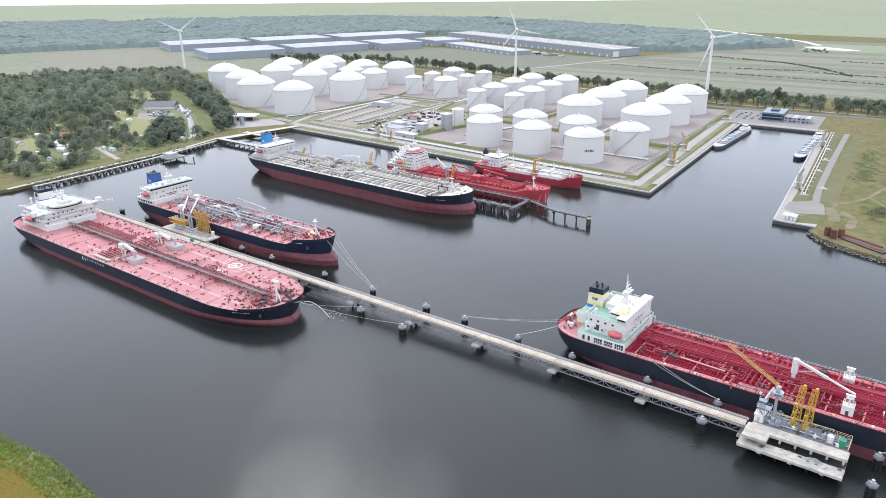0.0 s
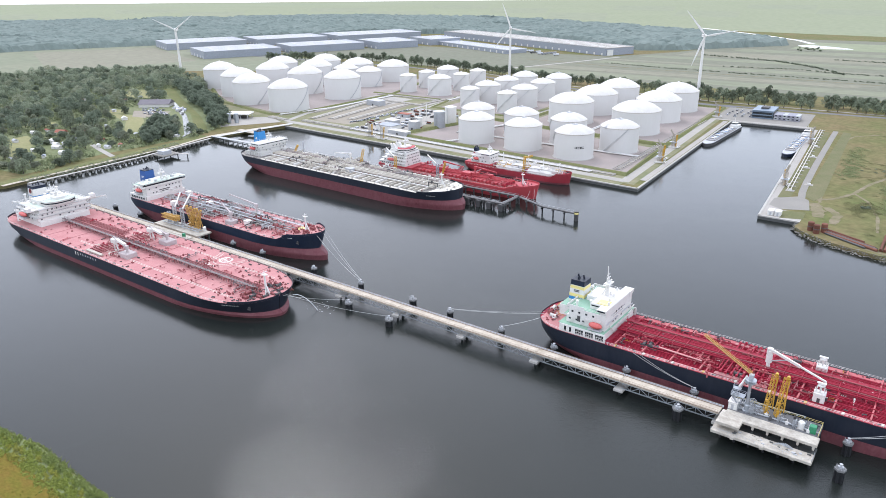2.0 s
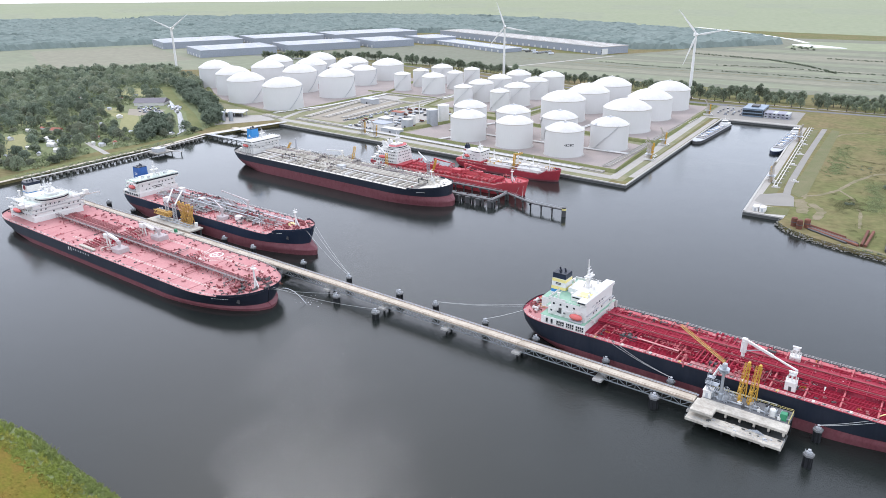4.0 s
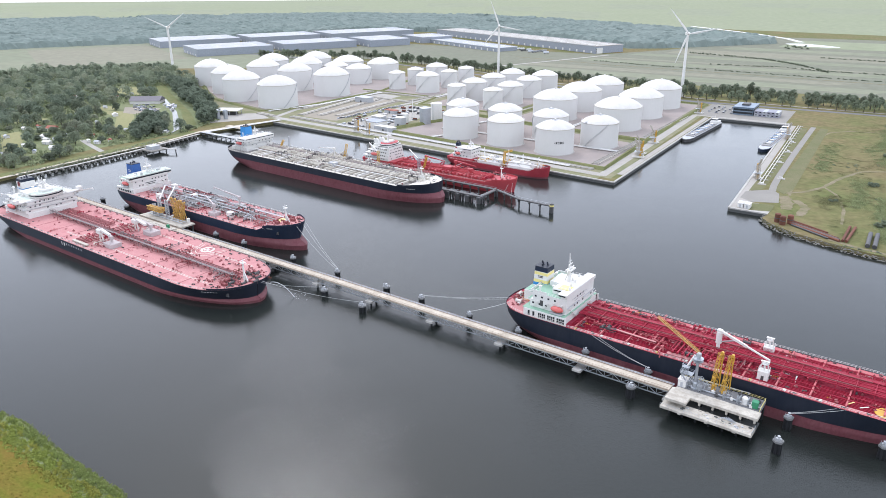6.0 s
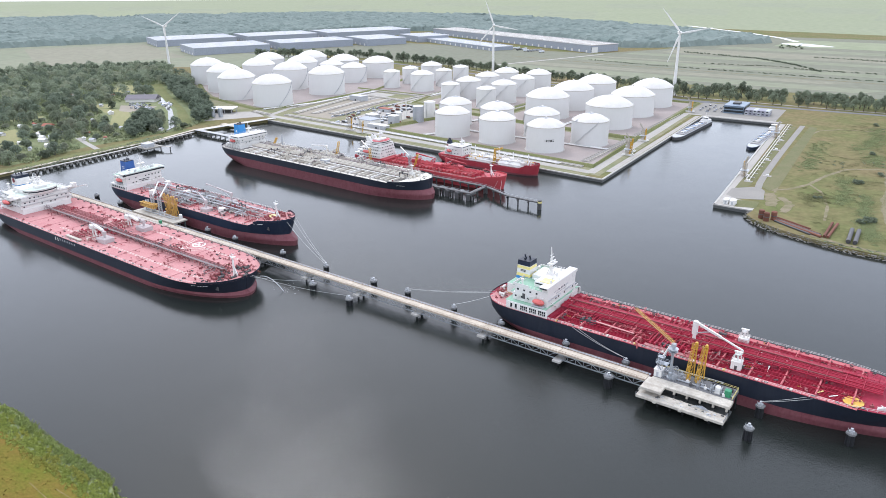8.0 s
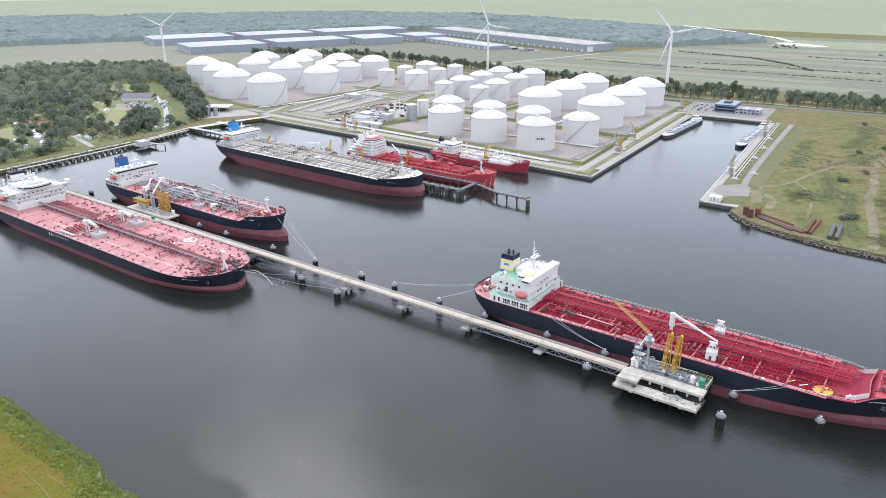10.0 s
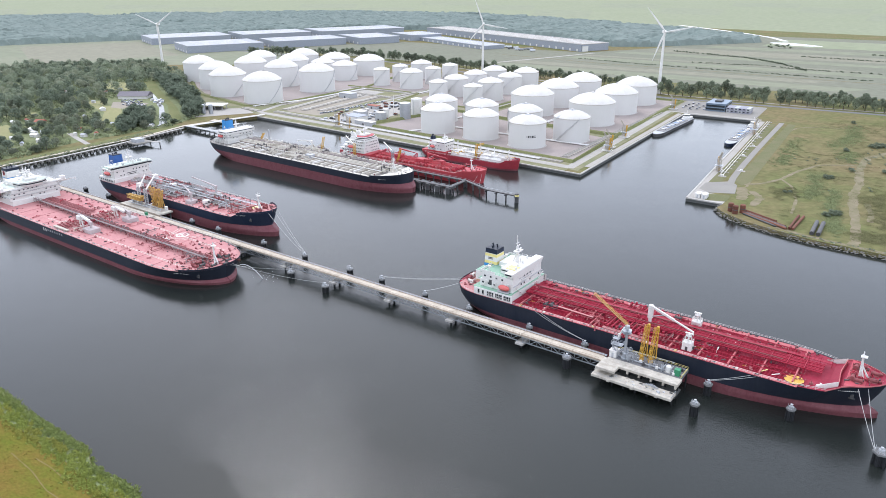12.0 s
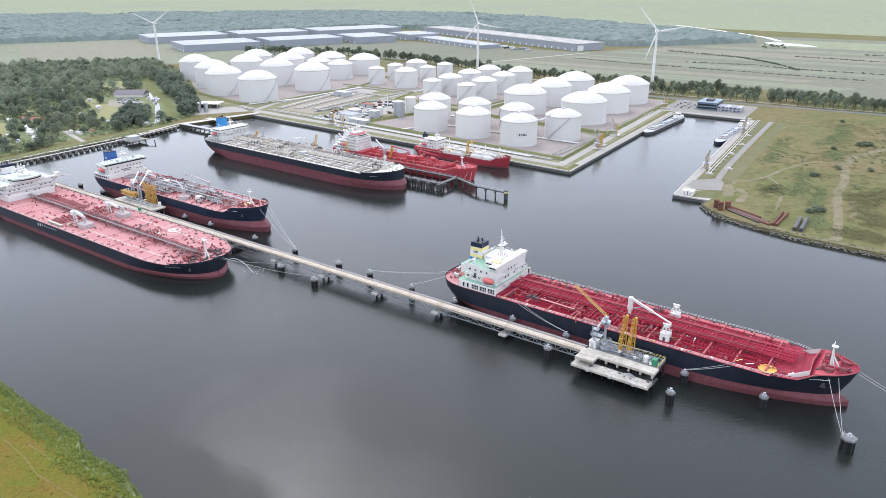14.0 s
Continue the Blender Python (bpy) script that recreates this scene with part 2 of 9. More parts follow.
MAROON = mat("maroon_pipe_paint", (0.22, 0.06, 0.065), (0.30, 0.12, 0.115), rough=0.6, large=0.4, fine=3.0, amount=0.6, bump=0.01, spec=0.15)
SHIP_RED = mat("bright_red_hull_paint", (0.38, 0.045, 0.055), (0.40, 0.09, 0.095), rough=0.45, large=0.1, fine=1.2, amount=0.6, bump=0.01, spec=0.15)
PALE_GREEN = mat("pale_green_roof_paint", (0.46, 0.54, 0.47), (0.56, 0.59, 0.54), rough=0.65, large=0.3, fine=3.0, amount=0.6, bump=0.01, spec=0.15)
GAS_RED = mat("deep_red_hull_paint", (0.27, 0.03, 0.042), (0.31, 0.06, 0.07), rough=0.45, large=0.1, fine=1.2, amount=0.6, bump=0.01, spec=0.15)
FORE_RED = mat("bleached_red_deck_paint", (0.36, 0.045, 0.065), (0.45, 0.12, 0.13), rough=0.65, large=0.15, fine=1.8, amount=0.7, bump=0.01, spec=0.15)
GREEN_DECK = mat("green_deck_paint", (0.22, 0.38, 0.27), (0.34, 0.45, 0.36), rough=0.65, large=0.3, fine=3.0, amount=0.6, bump=0.01, spec=0.15)
BLUE = mat("blue_funnel_paint", (0.020, 0.075, 0.26), (0.03, 0.10, 0.29), rough=0.45, large=0.3, fine=3.0, amount=0.5, bump=0.01)
SKYBLUE = mat("bright_blue_paint", (0.03, 0.20, 0.48), (0.05, 0.24, 0.50), rough=0.45, large=0.3, fine=3.0, amount=0.5, bump=0.01)
YELLOW = mat("yellow_paint", (0.56, 0.33, 0.03), (0.44, 0.25, 0.04), rough=0.5, large=0.4, fine=3.0, amount=0.6, bump=0.01)
CRANE_GREY = mat("dusty_crane_paint", (0.46, 0.41, 0.40), (0.36, 0.30, 0.29), rough=0.6, large=0.4, fine=3.0, amount=0.7, bump=0.01, spec=0.2)
OCHRE = mat("worn_ochre_paint", (0.52, 0.31, 0.06), (0.40, 0.24, 0.08), rough=0.6, large=0.4, fine=3.0, amount=0.7, bump=0.01)
PALE_YELLOW = mat("pale_yellow_paint", (0.72, 0.62, 0.22), (0.66, 0.56, 0.24), rough=0.5, large=0.4, fine=3.0, amount=0.6, bump=0.01)
ORANGE = mat("orange_red_lifeboat", (0.55, 0.10, 0.085), (0.50, 0.14, 0.12), rough=0.45, large=0.4, fine=3.0, amount=0.5, bump=0.01)
GLASS = mat("dark_window_glass", (0.015, 0.02, 0.025), (0.03, 0.035, 0.04), rough=0.12, large=0.5, fine=2.0, amount=0.5, bump=0)
RUST = mat("rusty_steel", (0.18, 0.075, 0.048), (0.11, 0.055, 0.04), rough=0.85, large=0.3, fine=3.0, amount=0.8, bump=0.03, rand=0.25, spec=0.2)
PIPE_GREY = mat("dull_grey_pipe_paint", (0.33, 0.32, 0.31), (0.20, 0.18, 0.16), rough=0.6, large=0.5, fine=3.0, amount=0.7, bump=0.01)
PIPE_TAN = mat("dirty_tan_pipe_paint", (0.46, 0.42, 0.35), (0.30, 0.265, 0.22), rough=0.7, large=0.4, fine=3.0, amount=0.8, bump=0.01)
FOAM = mat("white_water_foam", (0.72, 0.74, 0.74), (0.40, 0.42, 0.42), rough=0.9, large=0.8, fine=3.0, amount=0.9, bump=0.02)
ROPE = mat("pale_mooring_rope", (0.42, 0.42, 0.40), (0.32, 0.32, 0.30), rough=0.9, large=1.0, fine=4.0, amount=0.5, bump=0)
# LEAF, LEAF_PALE and LEAF_DEEP are lightened and blue-greyed to imitate haze.
LEAF = mat("hazed_broadleaf_foliage", (0.18, 0.212, 0.146), (0.24, 0.268, 0.188), rough=0.95, large=0.12, fine=0.8, amount=0.9, bump=0, rand=0.28, island=0.2, spec=0.1, leafy=0.55)
LEAF_PALE = mat("hazed_willow_foliage", (0.225, 0.248, 0.176), (0.285, 0.30, 0.215), rough=0.95, large=0.12, fine=0.8, amount=0.9, bump=0, rand=0.2, island=0.2, spec=0.1, leafy=0.55)
SHRUB = mat("light_garden_shrubs", (0.23, 0.27, 0.145), (0.31, 0.335, 0.20), rough=0.95, large=0.03, fine=0.8, amount=0.9, bump=0, island=0.25, spec=0.1, leafy=0.5)
LEAF_DEEP = mat("hazed_deep_foliage", (0.165, 0.202, 0.146), (0.205, 0.237, 0.172), rough=0.95, large=0.12, fine=0.8, amount=0.9, bump=0, rand=0.2, island=0.2, spec=0.1, leafy=0.5)
# Haze over the far woods is put into this paled, greyed leaf colour.
LEAF_FAR = mat("haze_paled_foliage", (0.15, 0.185, 0.165), (0.20, 0.23, 0.205), rough=1.0, large=0.012, fine=0.09, amount=1.0, bump=0, island=0.10, spec=0.05)
REED = mat("grey_green_reeds", (0.20, 0.25, 0.075), (0.27, 0.31, 0.11), rough=0.95, large=0.12, fine=0.8, amount=0.9, bump=0, island=0.3, spec=0.1, leafy=0.45)
HERB = mat("fresh_green_herbs", (0.25, 0.30, 0.065), (0.33, 0.36, 0.10), rough=0.95, large=0.1, fine=0.8, amount=0.9, bump=0, island=0.3, spec=0.1, leafy=0.45)
HERB_YELLOW = mat("yellow_green_herbs", (0.30, 0.315, 0.065), (0.34, 0.32, 0.09), rough=0.95, large=0.1, fine=0.8, amount=0.9, bump=0, island=0.3, spec=0.1, leafy=0.45)
SCRUB = mat("olive_scrub", (0.135, 0.14, 0.062), (0.17, 0.155, 0.08), rough=1.0, large=0.03, fine=0.8, amount=0.9, bump=0, island=0.22, spec=0.05)
GREEN_WEED = mat("green_weeds", (0.16, 0.187, 0.085), (0.185, 0.205, 0.098), rough=1.0, large=0.06, fine=0.8, amount=0.9, bump=0, island=0.22, spec=0.05)
CLEARING = mat("mown_yellow_grass", (0.235, 0.235, 0.115), (0.27, 0.25, 0.135), rough=1.0, large=0.03, fine=0.3, amount=0.9, bump=0, spec=0.05)
GARDEN = mat("garden_grass_and_beds", (0.135, 0.165, 0.075), (0.20, 0.205, 0.12), rough=1.0, large=0.03, fine=0.25, amount=0.9, bump=0, spec=0.05, grain_size=0.4)
WOOD_FLOOR = mat("shaded_undergrowth", (0.14, 0.16, 0.125), (0.165, 0.185, 0.145), rough=1.0, large=0.02, fine=0.2, amount=0.9, bump=0, spec=0.05)
NEAR_MEADOW = mat("ochre_and_green_meadow", (0.105, 0.122, 0.018), (0.165, 0.105, 0.028), rough=1.0, large=0.06, fine=0.8, amount=1.0, bump=0.3, stretch=(1, 1.7, 1), spec=0.05, grain_size=0.35, sharp=0.2)
WALKGREY = mat("weathered_brown_grey_steel", (0.17, 0.14, 0.14), (0.24, 0.18, 0.17), rough=0.7, large=0.4, fine=3.0, amount=0.6, bump=0.01)
BARK = mat("grey_brown_bark", (0.10, 0.08, 0.06), (0.06, 0.05, 0.04), rough=0.95, large=1.0, fine=5.0, amount=0.7, bump=0.03)
RIPRAP = mat("riprap_stone", (0.20, 0.19, 0.165), (0.12, 0.115, 0.09), rough=0.9, large=0.3, fine=2.5, amount=0.8, bump=0.05, island=0.2)
# Warehouse haze in colour: duller roofs, lighter and bluer cladding.
ROOF_PALE = mat("pale_flat_roofing", (0.37, 0.38, 0.395), (0.32, 0.33, 0.345), rough=0.85, large=0.02, fine=0.3, amount=0.7, bump=0, spec=0.2)
WALL_GREY = mat("hazed_grey_cladding", (0.27, 0.29, 0.32), (0.23, 0.25, 0.28), rough=0.6, large=0.03, fine=0.5, amount=0.6, bump=0)
CABIN = mat("grey_lavender_cabin_panels", (0.27, 0.265, 0.30), (0.22, 0.22, 0.25), rough=0.7, large=0.2, fine=2.0, amount=0.6, bump=0)
WALL_BLUE = mat("blue_glass_cladding", (0.12, 0.165, 0.215), (0.15, 0.19, 0.235), rough=0.4, large=0.1, fine=0.8, amount=0.6, bump=0)
ROOF_TILE = mat("clay_roof_tile", (0.32, 0.12, 0.08), (0.24, 0.10, 0.07), rough=0.9, large=0.3, fine=3.0, amount=0.7, bump=0.03)
BARN_ROOF = mat("dull_violet_grey_sheeting", (0.19, 0.175, 0.185), (0.15, 0.14, 0.145), rough=0.85, large=0.1, fine=1.0, amount=0.7, bump=0, spec=0.15)
GREENPAINT = mat("green_cabinet_paint", (0.03, 0.22, 0.10), (0.04, 0.18, 0.09), rough=0.5, large=0.5, fine=3.0, amount=0.5, bump=0)
CAR = mat("car_paint", (0.35, 0.36, 0.38), (0.30, 0.31, 0.33), rough=0.35, large=0.5, fine=3.0, amount=0.3, bump=0, rand=0.9)


# ---- mesh tools ----
class Geo:
    """Collects faces of many simple solids into one mesh."""

    def __init__(self):
        self.v, self.f = [], []

    def add(self, verts, faces):
        k = len(self.v)
        self.v += [tuple(p) for p in verts]
        self.f += [tuple(k + i for i in face) for face in faces]
        return self

    def box(self, x0, x1, y0, y1, z0, z1, top=0.0):
        """A block; top: how far its upper edges are drawn in (a chamfered or tapered block)."""
        t = top
        return self.add(
            [(x0, y0, z0), (x1, y0, z0), (x1, y1, z0), (x0, y1, z0), (x0 + t, y0 + t, z1), (x1 - t, y0 + t, z1), (x1 - t, y1 - t, z1), (x0 + t, y1 - t, z1)],
            [(3, 2, 1, 0), (4, 5, 6, 7), (0, 1, 5, 4), (1, 2, 6, 5), (2, 3, 7, 6), (3, 0, 4, 7)],
        )

    def block(self, x0, x1, y0, y1, z0, z1, c=0.15):
        """A block with chamfered upper and upright edges."""
        ring = lambda d, z: [(x0 + c + d, y0 + d, z), (x1 - c - d, y0 + d, z), (x1 - d, y0 + c + d, z), (x1 - d, y1 - c - d, z), (x1 - c - d, y1 - d, z), (x0 + c + d, y1 - d, z), (x0 + d, y1 - c - d, z), (x0 + d, y0 + c + d, z)]
        return self.rings([ring(0, z0), ring(0, z1 - c), ring(c, z1)], True)

    def rings(self, loops, caps=True):
        """Skins a row of closed loops with the same number of points."""
        n = len(loops[0])
        verts = [p for loop in loops for p in loop]
        faces = [(a * n + i, a * n + (i + 1) % n, (a + 1) * n + (i + 1) % n, (a + 1) * n + i) for a in range(len(loops) - 1) for i in range(n)]
        if caps:
            faces += [tuple(range(n - 1, -1, -1)), tuple(range((len(loops) - 1) * n, len(loops) * n))]
        return self.add(verts, faces)

    def tube(self, a, b, r, r2=None, n=8, caps=True):
        a, b = Vector(a), Vector(b)
        way = (b - a).normalized()
        side = way.orthogonal().normalized()
        up = way.cross(side)
        ring = lambda c, rr: [c + rr * (math.cos(2 * math.pi * i / n) * side + math.sin(2 * math.pi * i / n) * up) for i in range(n)]
        return self.rings([ring(a, r), ring(b, r if r2 is None else r2)], caps)

    def path(self, points, r, n=6):
        for a, b in zip(points, points[1:]):
            self.tube(a, b, r, n=n)
        return self

    def beam(self, a, b, w, h=None):
        """A square bar from a to b."""
        h = h or w
        a, b = Vector(a), Vector(b)
        way = (b - a).normalized()
        side = way.cross(Vector((0, 0, 1)))
        side = side.normalized() if side.length > 1e-4 else Vector((1, 0, 0))
        up = side.cross(way)
        ring = lambda c: [c + sx * w / 2 * side + sz * h / 2 * up for sx, sz in ((-1, -1), (1, -1), (1, 1), (-1, 1))]
        return self.rings([ring(a), ring(b)], True)

    def lathe(self, x, y, profile, n=24):
        """Rings of (radius, z) round an upright axis."""
        loops = [[(x + r * math.cos(2 * math.pi * i / n), y + r * math.sin(2 * math.pi * i / n), z) for i in range(n)] for r, z in profile]
        return self.rings(loops, True)

    def slab(self, outline, z0, z1):
        """An upright prism over an outline of (x, y)."""
        return self.rings([[(x, y, z0) for x, y in outline], [(x, y, z1) for x, y in outline]], True)

    def lattice(self, a, b, w, bays, r):
        """A square lattice boom from a to b."""
        a, b = Vector(a), Vector(b)
        way = (b - a).normalized()
        side = way.orthogonal().normalized() if abs(way.z) > 0.9 else way.cross(Vector((0, 0, 1))).normalized()
        up = side.cross(way)
        corner = [(sx * side + sz * up) * w / 2 for sx, sz in ((-1, -1), (1, -1), (1, 1), (-1, 1))]
        for c in corner:
            self.beam(a + c, b + c, r)
        for i in range(bays):
            p, q = a.lerp(b, i / bays), a.lerp(b, (i + 1) / bays)
            for j in range(4):
                c, d = corner[j], corner[(j + 1) % 4]
                self.beam(p + c, q + d, r * 0.7)
                self.beam(q + c, q + d, r * 0.7)
        return self


def thing(name, label, category, at=(0, 0, 0), turn=0.0, group="", kind=""):
    """An Empty at the base of a thing, which parents its parts."""
    ob = new(name)
    ob.matrix_world = pose(*at, 0, 0, turn)
    return tagged(ob, label, category, group, kind)


def mesh_of(name, geo, material, smooth=False):
    me = bpy.data.meshes.new(name)
    me.from_pydata(geo.v, [], geo.f)
    me.materials.append(material)
    if smooth:
        me.shade_smooth()
        me.set_sharp_from_angle(angle=radians(35))
    return me


def part(name, geo, material, parent=None, label="", smooth=False, kind=""):
    ob = new(name, mesh_of(name, geo, material, smooth))
    ob.parent = parent
    return tagged(ob, label, kind=kind)


def solo(name, geo, material, label, category, group="", kind="", smooth=False):
    """A thing, or a piece of the setting, of one mesh."""
    return tagged(new(name, mesh_of(name, geo, material, smooth)), label, category, group, kind)


def rail_box(x0, x1, y0, y1, z, h=1.1, step=2.2):
    g = Geo()
    loop = [(x0, y0), (x1, y0), (x1, y1), (x0, y1)]
    for a, b in zip(loop, loop[1:] + loop[:1]):
        n = max(1, int(math.hypot(b[0] - a[0], b[1] - a[1]) / step))
        for i in range(n):
            px, py = a[0] + (b[0] - a[0]) * i / n, a[1] + (b[1] - a[1]) * i / n
            g.beam((px, py, z), (px, py, z + h), 0.07)
        g.beam((*a, z + h), (*b, z + h), 0.07).beam((*a, z + h * 0.5), (*b, z + h * 0.5), 0.06)
    return g


rng = random.Random(7)


# ---- ground, water and quays ----
LAND = 2.5
SHORE = [
    (-1700, 40), (-900, 70), (-420, 84), (-330, 85), (-290, 84), (-262, 88), (-230, 87), (-196, 88), (-186, 84), (-165, 86), (-150, 82), (-110, 84), (0, 80), (300, 84), (1700, 90),
    (1700, 520), (320, 480), (120, 458), (60, 455), (14, 454), (-38, 458), (-57, 463), (-78, 470), (-96, 481), (-103, 490), (-102, 500),
    (-128, 500), (-160, 833), (-240, 831), (-219, 515), (-626, 532), (-634, 532), (-656, 452), (-652, 430), (-638, 300), (-632, 240), (-640, 205), (-720, 190), (-1700, 160),
]
QUAY = range(25, 31)


def ground_sheet():
    bm = bmesh.new()
    loops = []
    for pts in ([(-9000, -2500), (6000, -2500), (6000, 9000), (-9000, 9000)], SHORE):
        vs = [bm.verts.new((x, y, LAND)) for x, y in pts]
        loops += [bm.edges.new((vs[i], vs[(i + 1) % len(vs)])) for i in range(len(vs))]
    bmesh.ops.triangle_fill(bm, edges=loops, use_beauty=True)
    bmesh.ops.recalc_face_normals(bm, faces=bm.faces)
    if bm.faces[0].normal.z < 0:
        bmesh.ops.reverse_faces(bm, faces=bm.faces)
    me = bpy.data.meshes.new("ground")
    bm.to_mesh(me)
    bm.free()
    me.materials.append(GRASS)
    return tagged(new("ground", me), "dry grassland reaching to the horizon", "ground", kind="structure")


ground_sheet()
g = Geo()
g.add([(-1800, 20, 0), (1800, 20, 0), (1800, 860, 0), (-1800, 860, 0)], [(0, 1, 2, 3)])
solo("water", g, WATER, "calm grey harbour water with fine ripples", "water", kind="structure")

# Earth banks fall to below the water; the quays have upright concrete walls.
bank, wall = Geo(), Geo()
for i, (a, b) in enumerate(zip(SHORE, SHORE[1:] + SHORE[:1])):
    (wall if i in QUAY else bank).add([(*a, LAND), (*b, LAND), (*b, -3), (*a, -3)], [(0, 1, 2, 3)])
solo("bank", bank, GRASS, "steep earth bank falling to the water", "bank", kind="structure")
solo("quay_wall", wall, CONCRETE_DARK, "dark wet-stained concrete quay wall", "quay", kind="structure")
cap = Geo()
for i in QUAY:
    a, b = Vector((*SHORE[i], 0)), Vector((*SHORE[i + 1], 0))
    n = Vector((b.y - a.y, a.x - b.x, 0)).normalized()
    mid = (a + b) / 2
    cap.slab([(p.x, p.y) for p in (a - n * 0.12, b - n * 0.12, b + n * 1.2, a + n * 1.2)], LAND - 0.5, LAND + 0.35)
solo("quay_coping", cap, CONCRETE, "pale concrete coping along the quay edge", "coping", kind="structure")


def patch(name, outline, material, label, category, z=0.05):
    """A thin flat area laid on the ground."""
    return solo(name, Geo().slab(outline, LAND - 0.2, LAND + z), material, label, category, kind="structure")


def strip(name, points, width, material, label, category, z=0.06, ragged=0.0):
    """A road or track of one width along a line."""
    left, right = [], []
    pts = [Vector((*p, 0)) for p in points]
    if ragged:
        pts = [a.lerp(b, k / 8) for a, b in zip(pts, pts[1:]) for k in range(8)] + [pts[-1]]
    for i, p in enumerate(pts):
        way = (pts[min(i + 1, len(pts) - 1)] - pts[max(i - 1, 0)]).normalized()
        side = Vector((-way.y, way.x, 0)) * width / 2
        left.append(p + side * (1 + rng.uniform(-ragged, ragged)))
        right.append(p - side * (1 + rng.uniform(-ragged, ragged)))
    g = Geo()
    for i in range(len(pts) - 1):
        g.slab([(p.x, p.y) for p in (right[i], right[i + 1], left[i + 1], left[i])], LAND - 0.2, LAND + z)
    return solo(name, g, material, label, category, kind="structure")


def bund(name, points, width=8.0, height=2.4):
    """A grass-covered earth wall."""
    g = Geo()
    pts = [Vector((*p, 0)) for p in points]
    loops = []
    for i, p in enumerate(pts):
        way = (pts[min(i + 1, len(pts) - 1)] - pts[max(i - 1, 0)]).normalized()
        side = Vector((-way.y, way.x, 0))
        loops.append([(p + side * d * width / 2) + Vector((0, 0, z)) for d, z in ((-1, LAND - 0.1), (-0.3, LAND + height), (0.3, LAND + height), (1, LAND - 0.1))])
    g.rings(loops, True)
    return solo(name, g, BUND_GRASS, "grass-covered earth bund round a tank pit", "bund", kind="structure")


patch("near_meadow", [(-900, -150), (500, -150), (500, 79), (-60, 79), (-150, 78), (-200, 81), (-300, 80), (-420, 80), (-900, 64)], NEAR_MEADOW, "ochre and green rough meadow behind the reeds", "meadow", 0.05)

patch("bank_growth", [(-430, 76), (-330, 77), (-262, 79.5), (-196, 80), (-150, 78.5), (-60, 77), (-60, 81.8), (-110, 83.8), (-150, 81.8), (-165, 85.8), (-186, 83.8), (-196, 87.8), (-230, 86.8), (-262, 87.8), (-290, 83.8), (-330, 84.8), (-430, 83.8)], GREEN_WEED, "rank green undergrowth on the bank", "undergrowth", 0.09)
strip("wheel_rut", [(-215, 71.5), (-200, 71), (-186, 69), (-170, 70), (-158, 71.5)], 0.4, RUT, "pale dry wheel rut in the meadow", "track", 0.07, 0.3)
strip("wheel_rut", [(-205, 75), (-196, 75.6), (-187, 75.3), (-181, 75.0)], 0.4, RUT, "pale dry wheel rut in the meadow", "track", 0.07, 0.3)

# Tank terminal on the peninsula.
patch("terminal_yard", [(-700, 545), (-226, 524), (-252, 820), (-262, 925), (-700, 925), (-990, 830), (-970, 640), (-800, 570)], LAWN, "mown grass between the tank pits", "grass", 0.03)
strip("quay_road", [(-652, 552), (-500, 546), (-236, 531)], 9, PAVING, "pale concrete road along the quay", "road", 0.10)
strip("quay_road", [(-236, 528), (-250, 700), (-262, 838)], 8, PAVING, "pale concrete road along the quay", "road", 0.11)
strip("quay_apron", [(-640, 537), (-235, 520)], 7, LAWN, "grass verge on the quay edge", "verge", 0.12)
strip("quay_apron", [(-225, 540), (-245, 828)], 5, PAVING, "stained concrete quay apron", "apron", 0.13)
patch("tank_pad", [(-488, 572), (-246, 556), (-258, 655), (-475, 688)], PAD, "reddish gravel floor of a tank pit", "pad", 0.08)
patch("tank_pad", [(-425, 694), (-262, 682), (-278, 905), (-430, 910)], PAD, "reddish gravel floor of a tank pit", "pad", 0.08)
patch("tank_pad", [(-975, 680), (-830, 606), (-690, 578), (-690, 770), (-740, 918), (-930, 890)], PAD, "pale gravel floor of a tank pit", "pad", 0.08)
patch("tank_pad", [(-712, 780), (-600, 780), (-600, 922), (-712, 922)], PAD, "pale gravel floor of a tank pit", "pad", 0.07)
patch("tank_pad", [(-565, 726), (-450, 726), (-462, 922), (-565, 922)], PAD, "pale gravel floor of a tank pit", "pad", 0.07)
bund("bund", [(-500, 566), (-242, 547), (-254, 668), (-360, 678), (-470, 692), (-500, 566)])
bund("bund", [(-434, 686), (-256, 674), (-272, 912), (-436, 914), (-434, 686)], 7, 1.8)
bund("bund", [(-980, 690), (-835, 598), (-700, 570), (-682, 600), (-684, 772), (-735, 925)], 7, 1.5)
bund("bund", [(-716, 772), (-594, 772), (-592, 924)], 6, 1.2)
bund("bund", [(-592, 800), (-572, 718), (-446, 718), (-444, 914)], 6, 1.2)
patch("pipe_yard", [(-634, 575), (-660, 722), (-606, 722), (-580, 578)], GRAVEL, "bare brownish gravel yard", "yard", 0.09)
patch("paved_court", [(-696, 708), (-697, 757), (-632, 755), (-628, 690)], PAVING, "pale paved court", "yard", 0.12)
patch("plant_yard", [(-560, 560), (-580, 706), (-520, 700), (-500, 560)], PAVING, "stained concrete plant yard", "yard", 0.10)
strip("service_road", [(-655, 552), (-672, 600), (-676, 770), (-590, 762), (-585, 690)], 7, PAVING, "pale service road between tank pits", "road", 0.14)
strip("service_road", [(-588, 925), (-583, 760), (-575, 715)], 6, PAVING, "pale service road between tank pits", "road", 0.15)
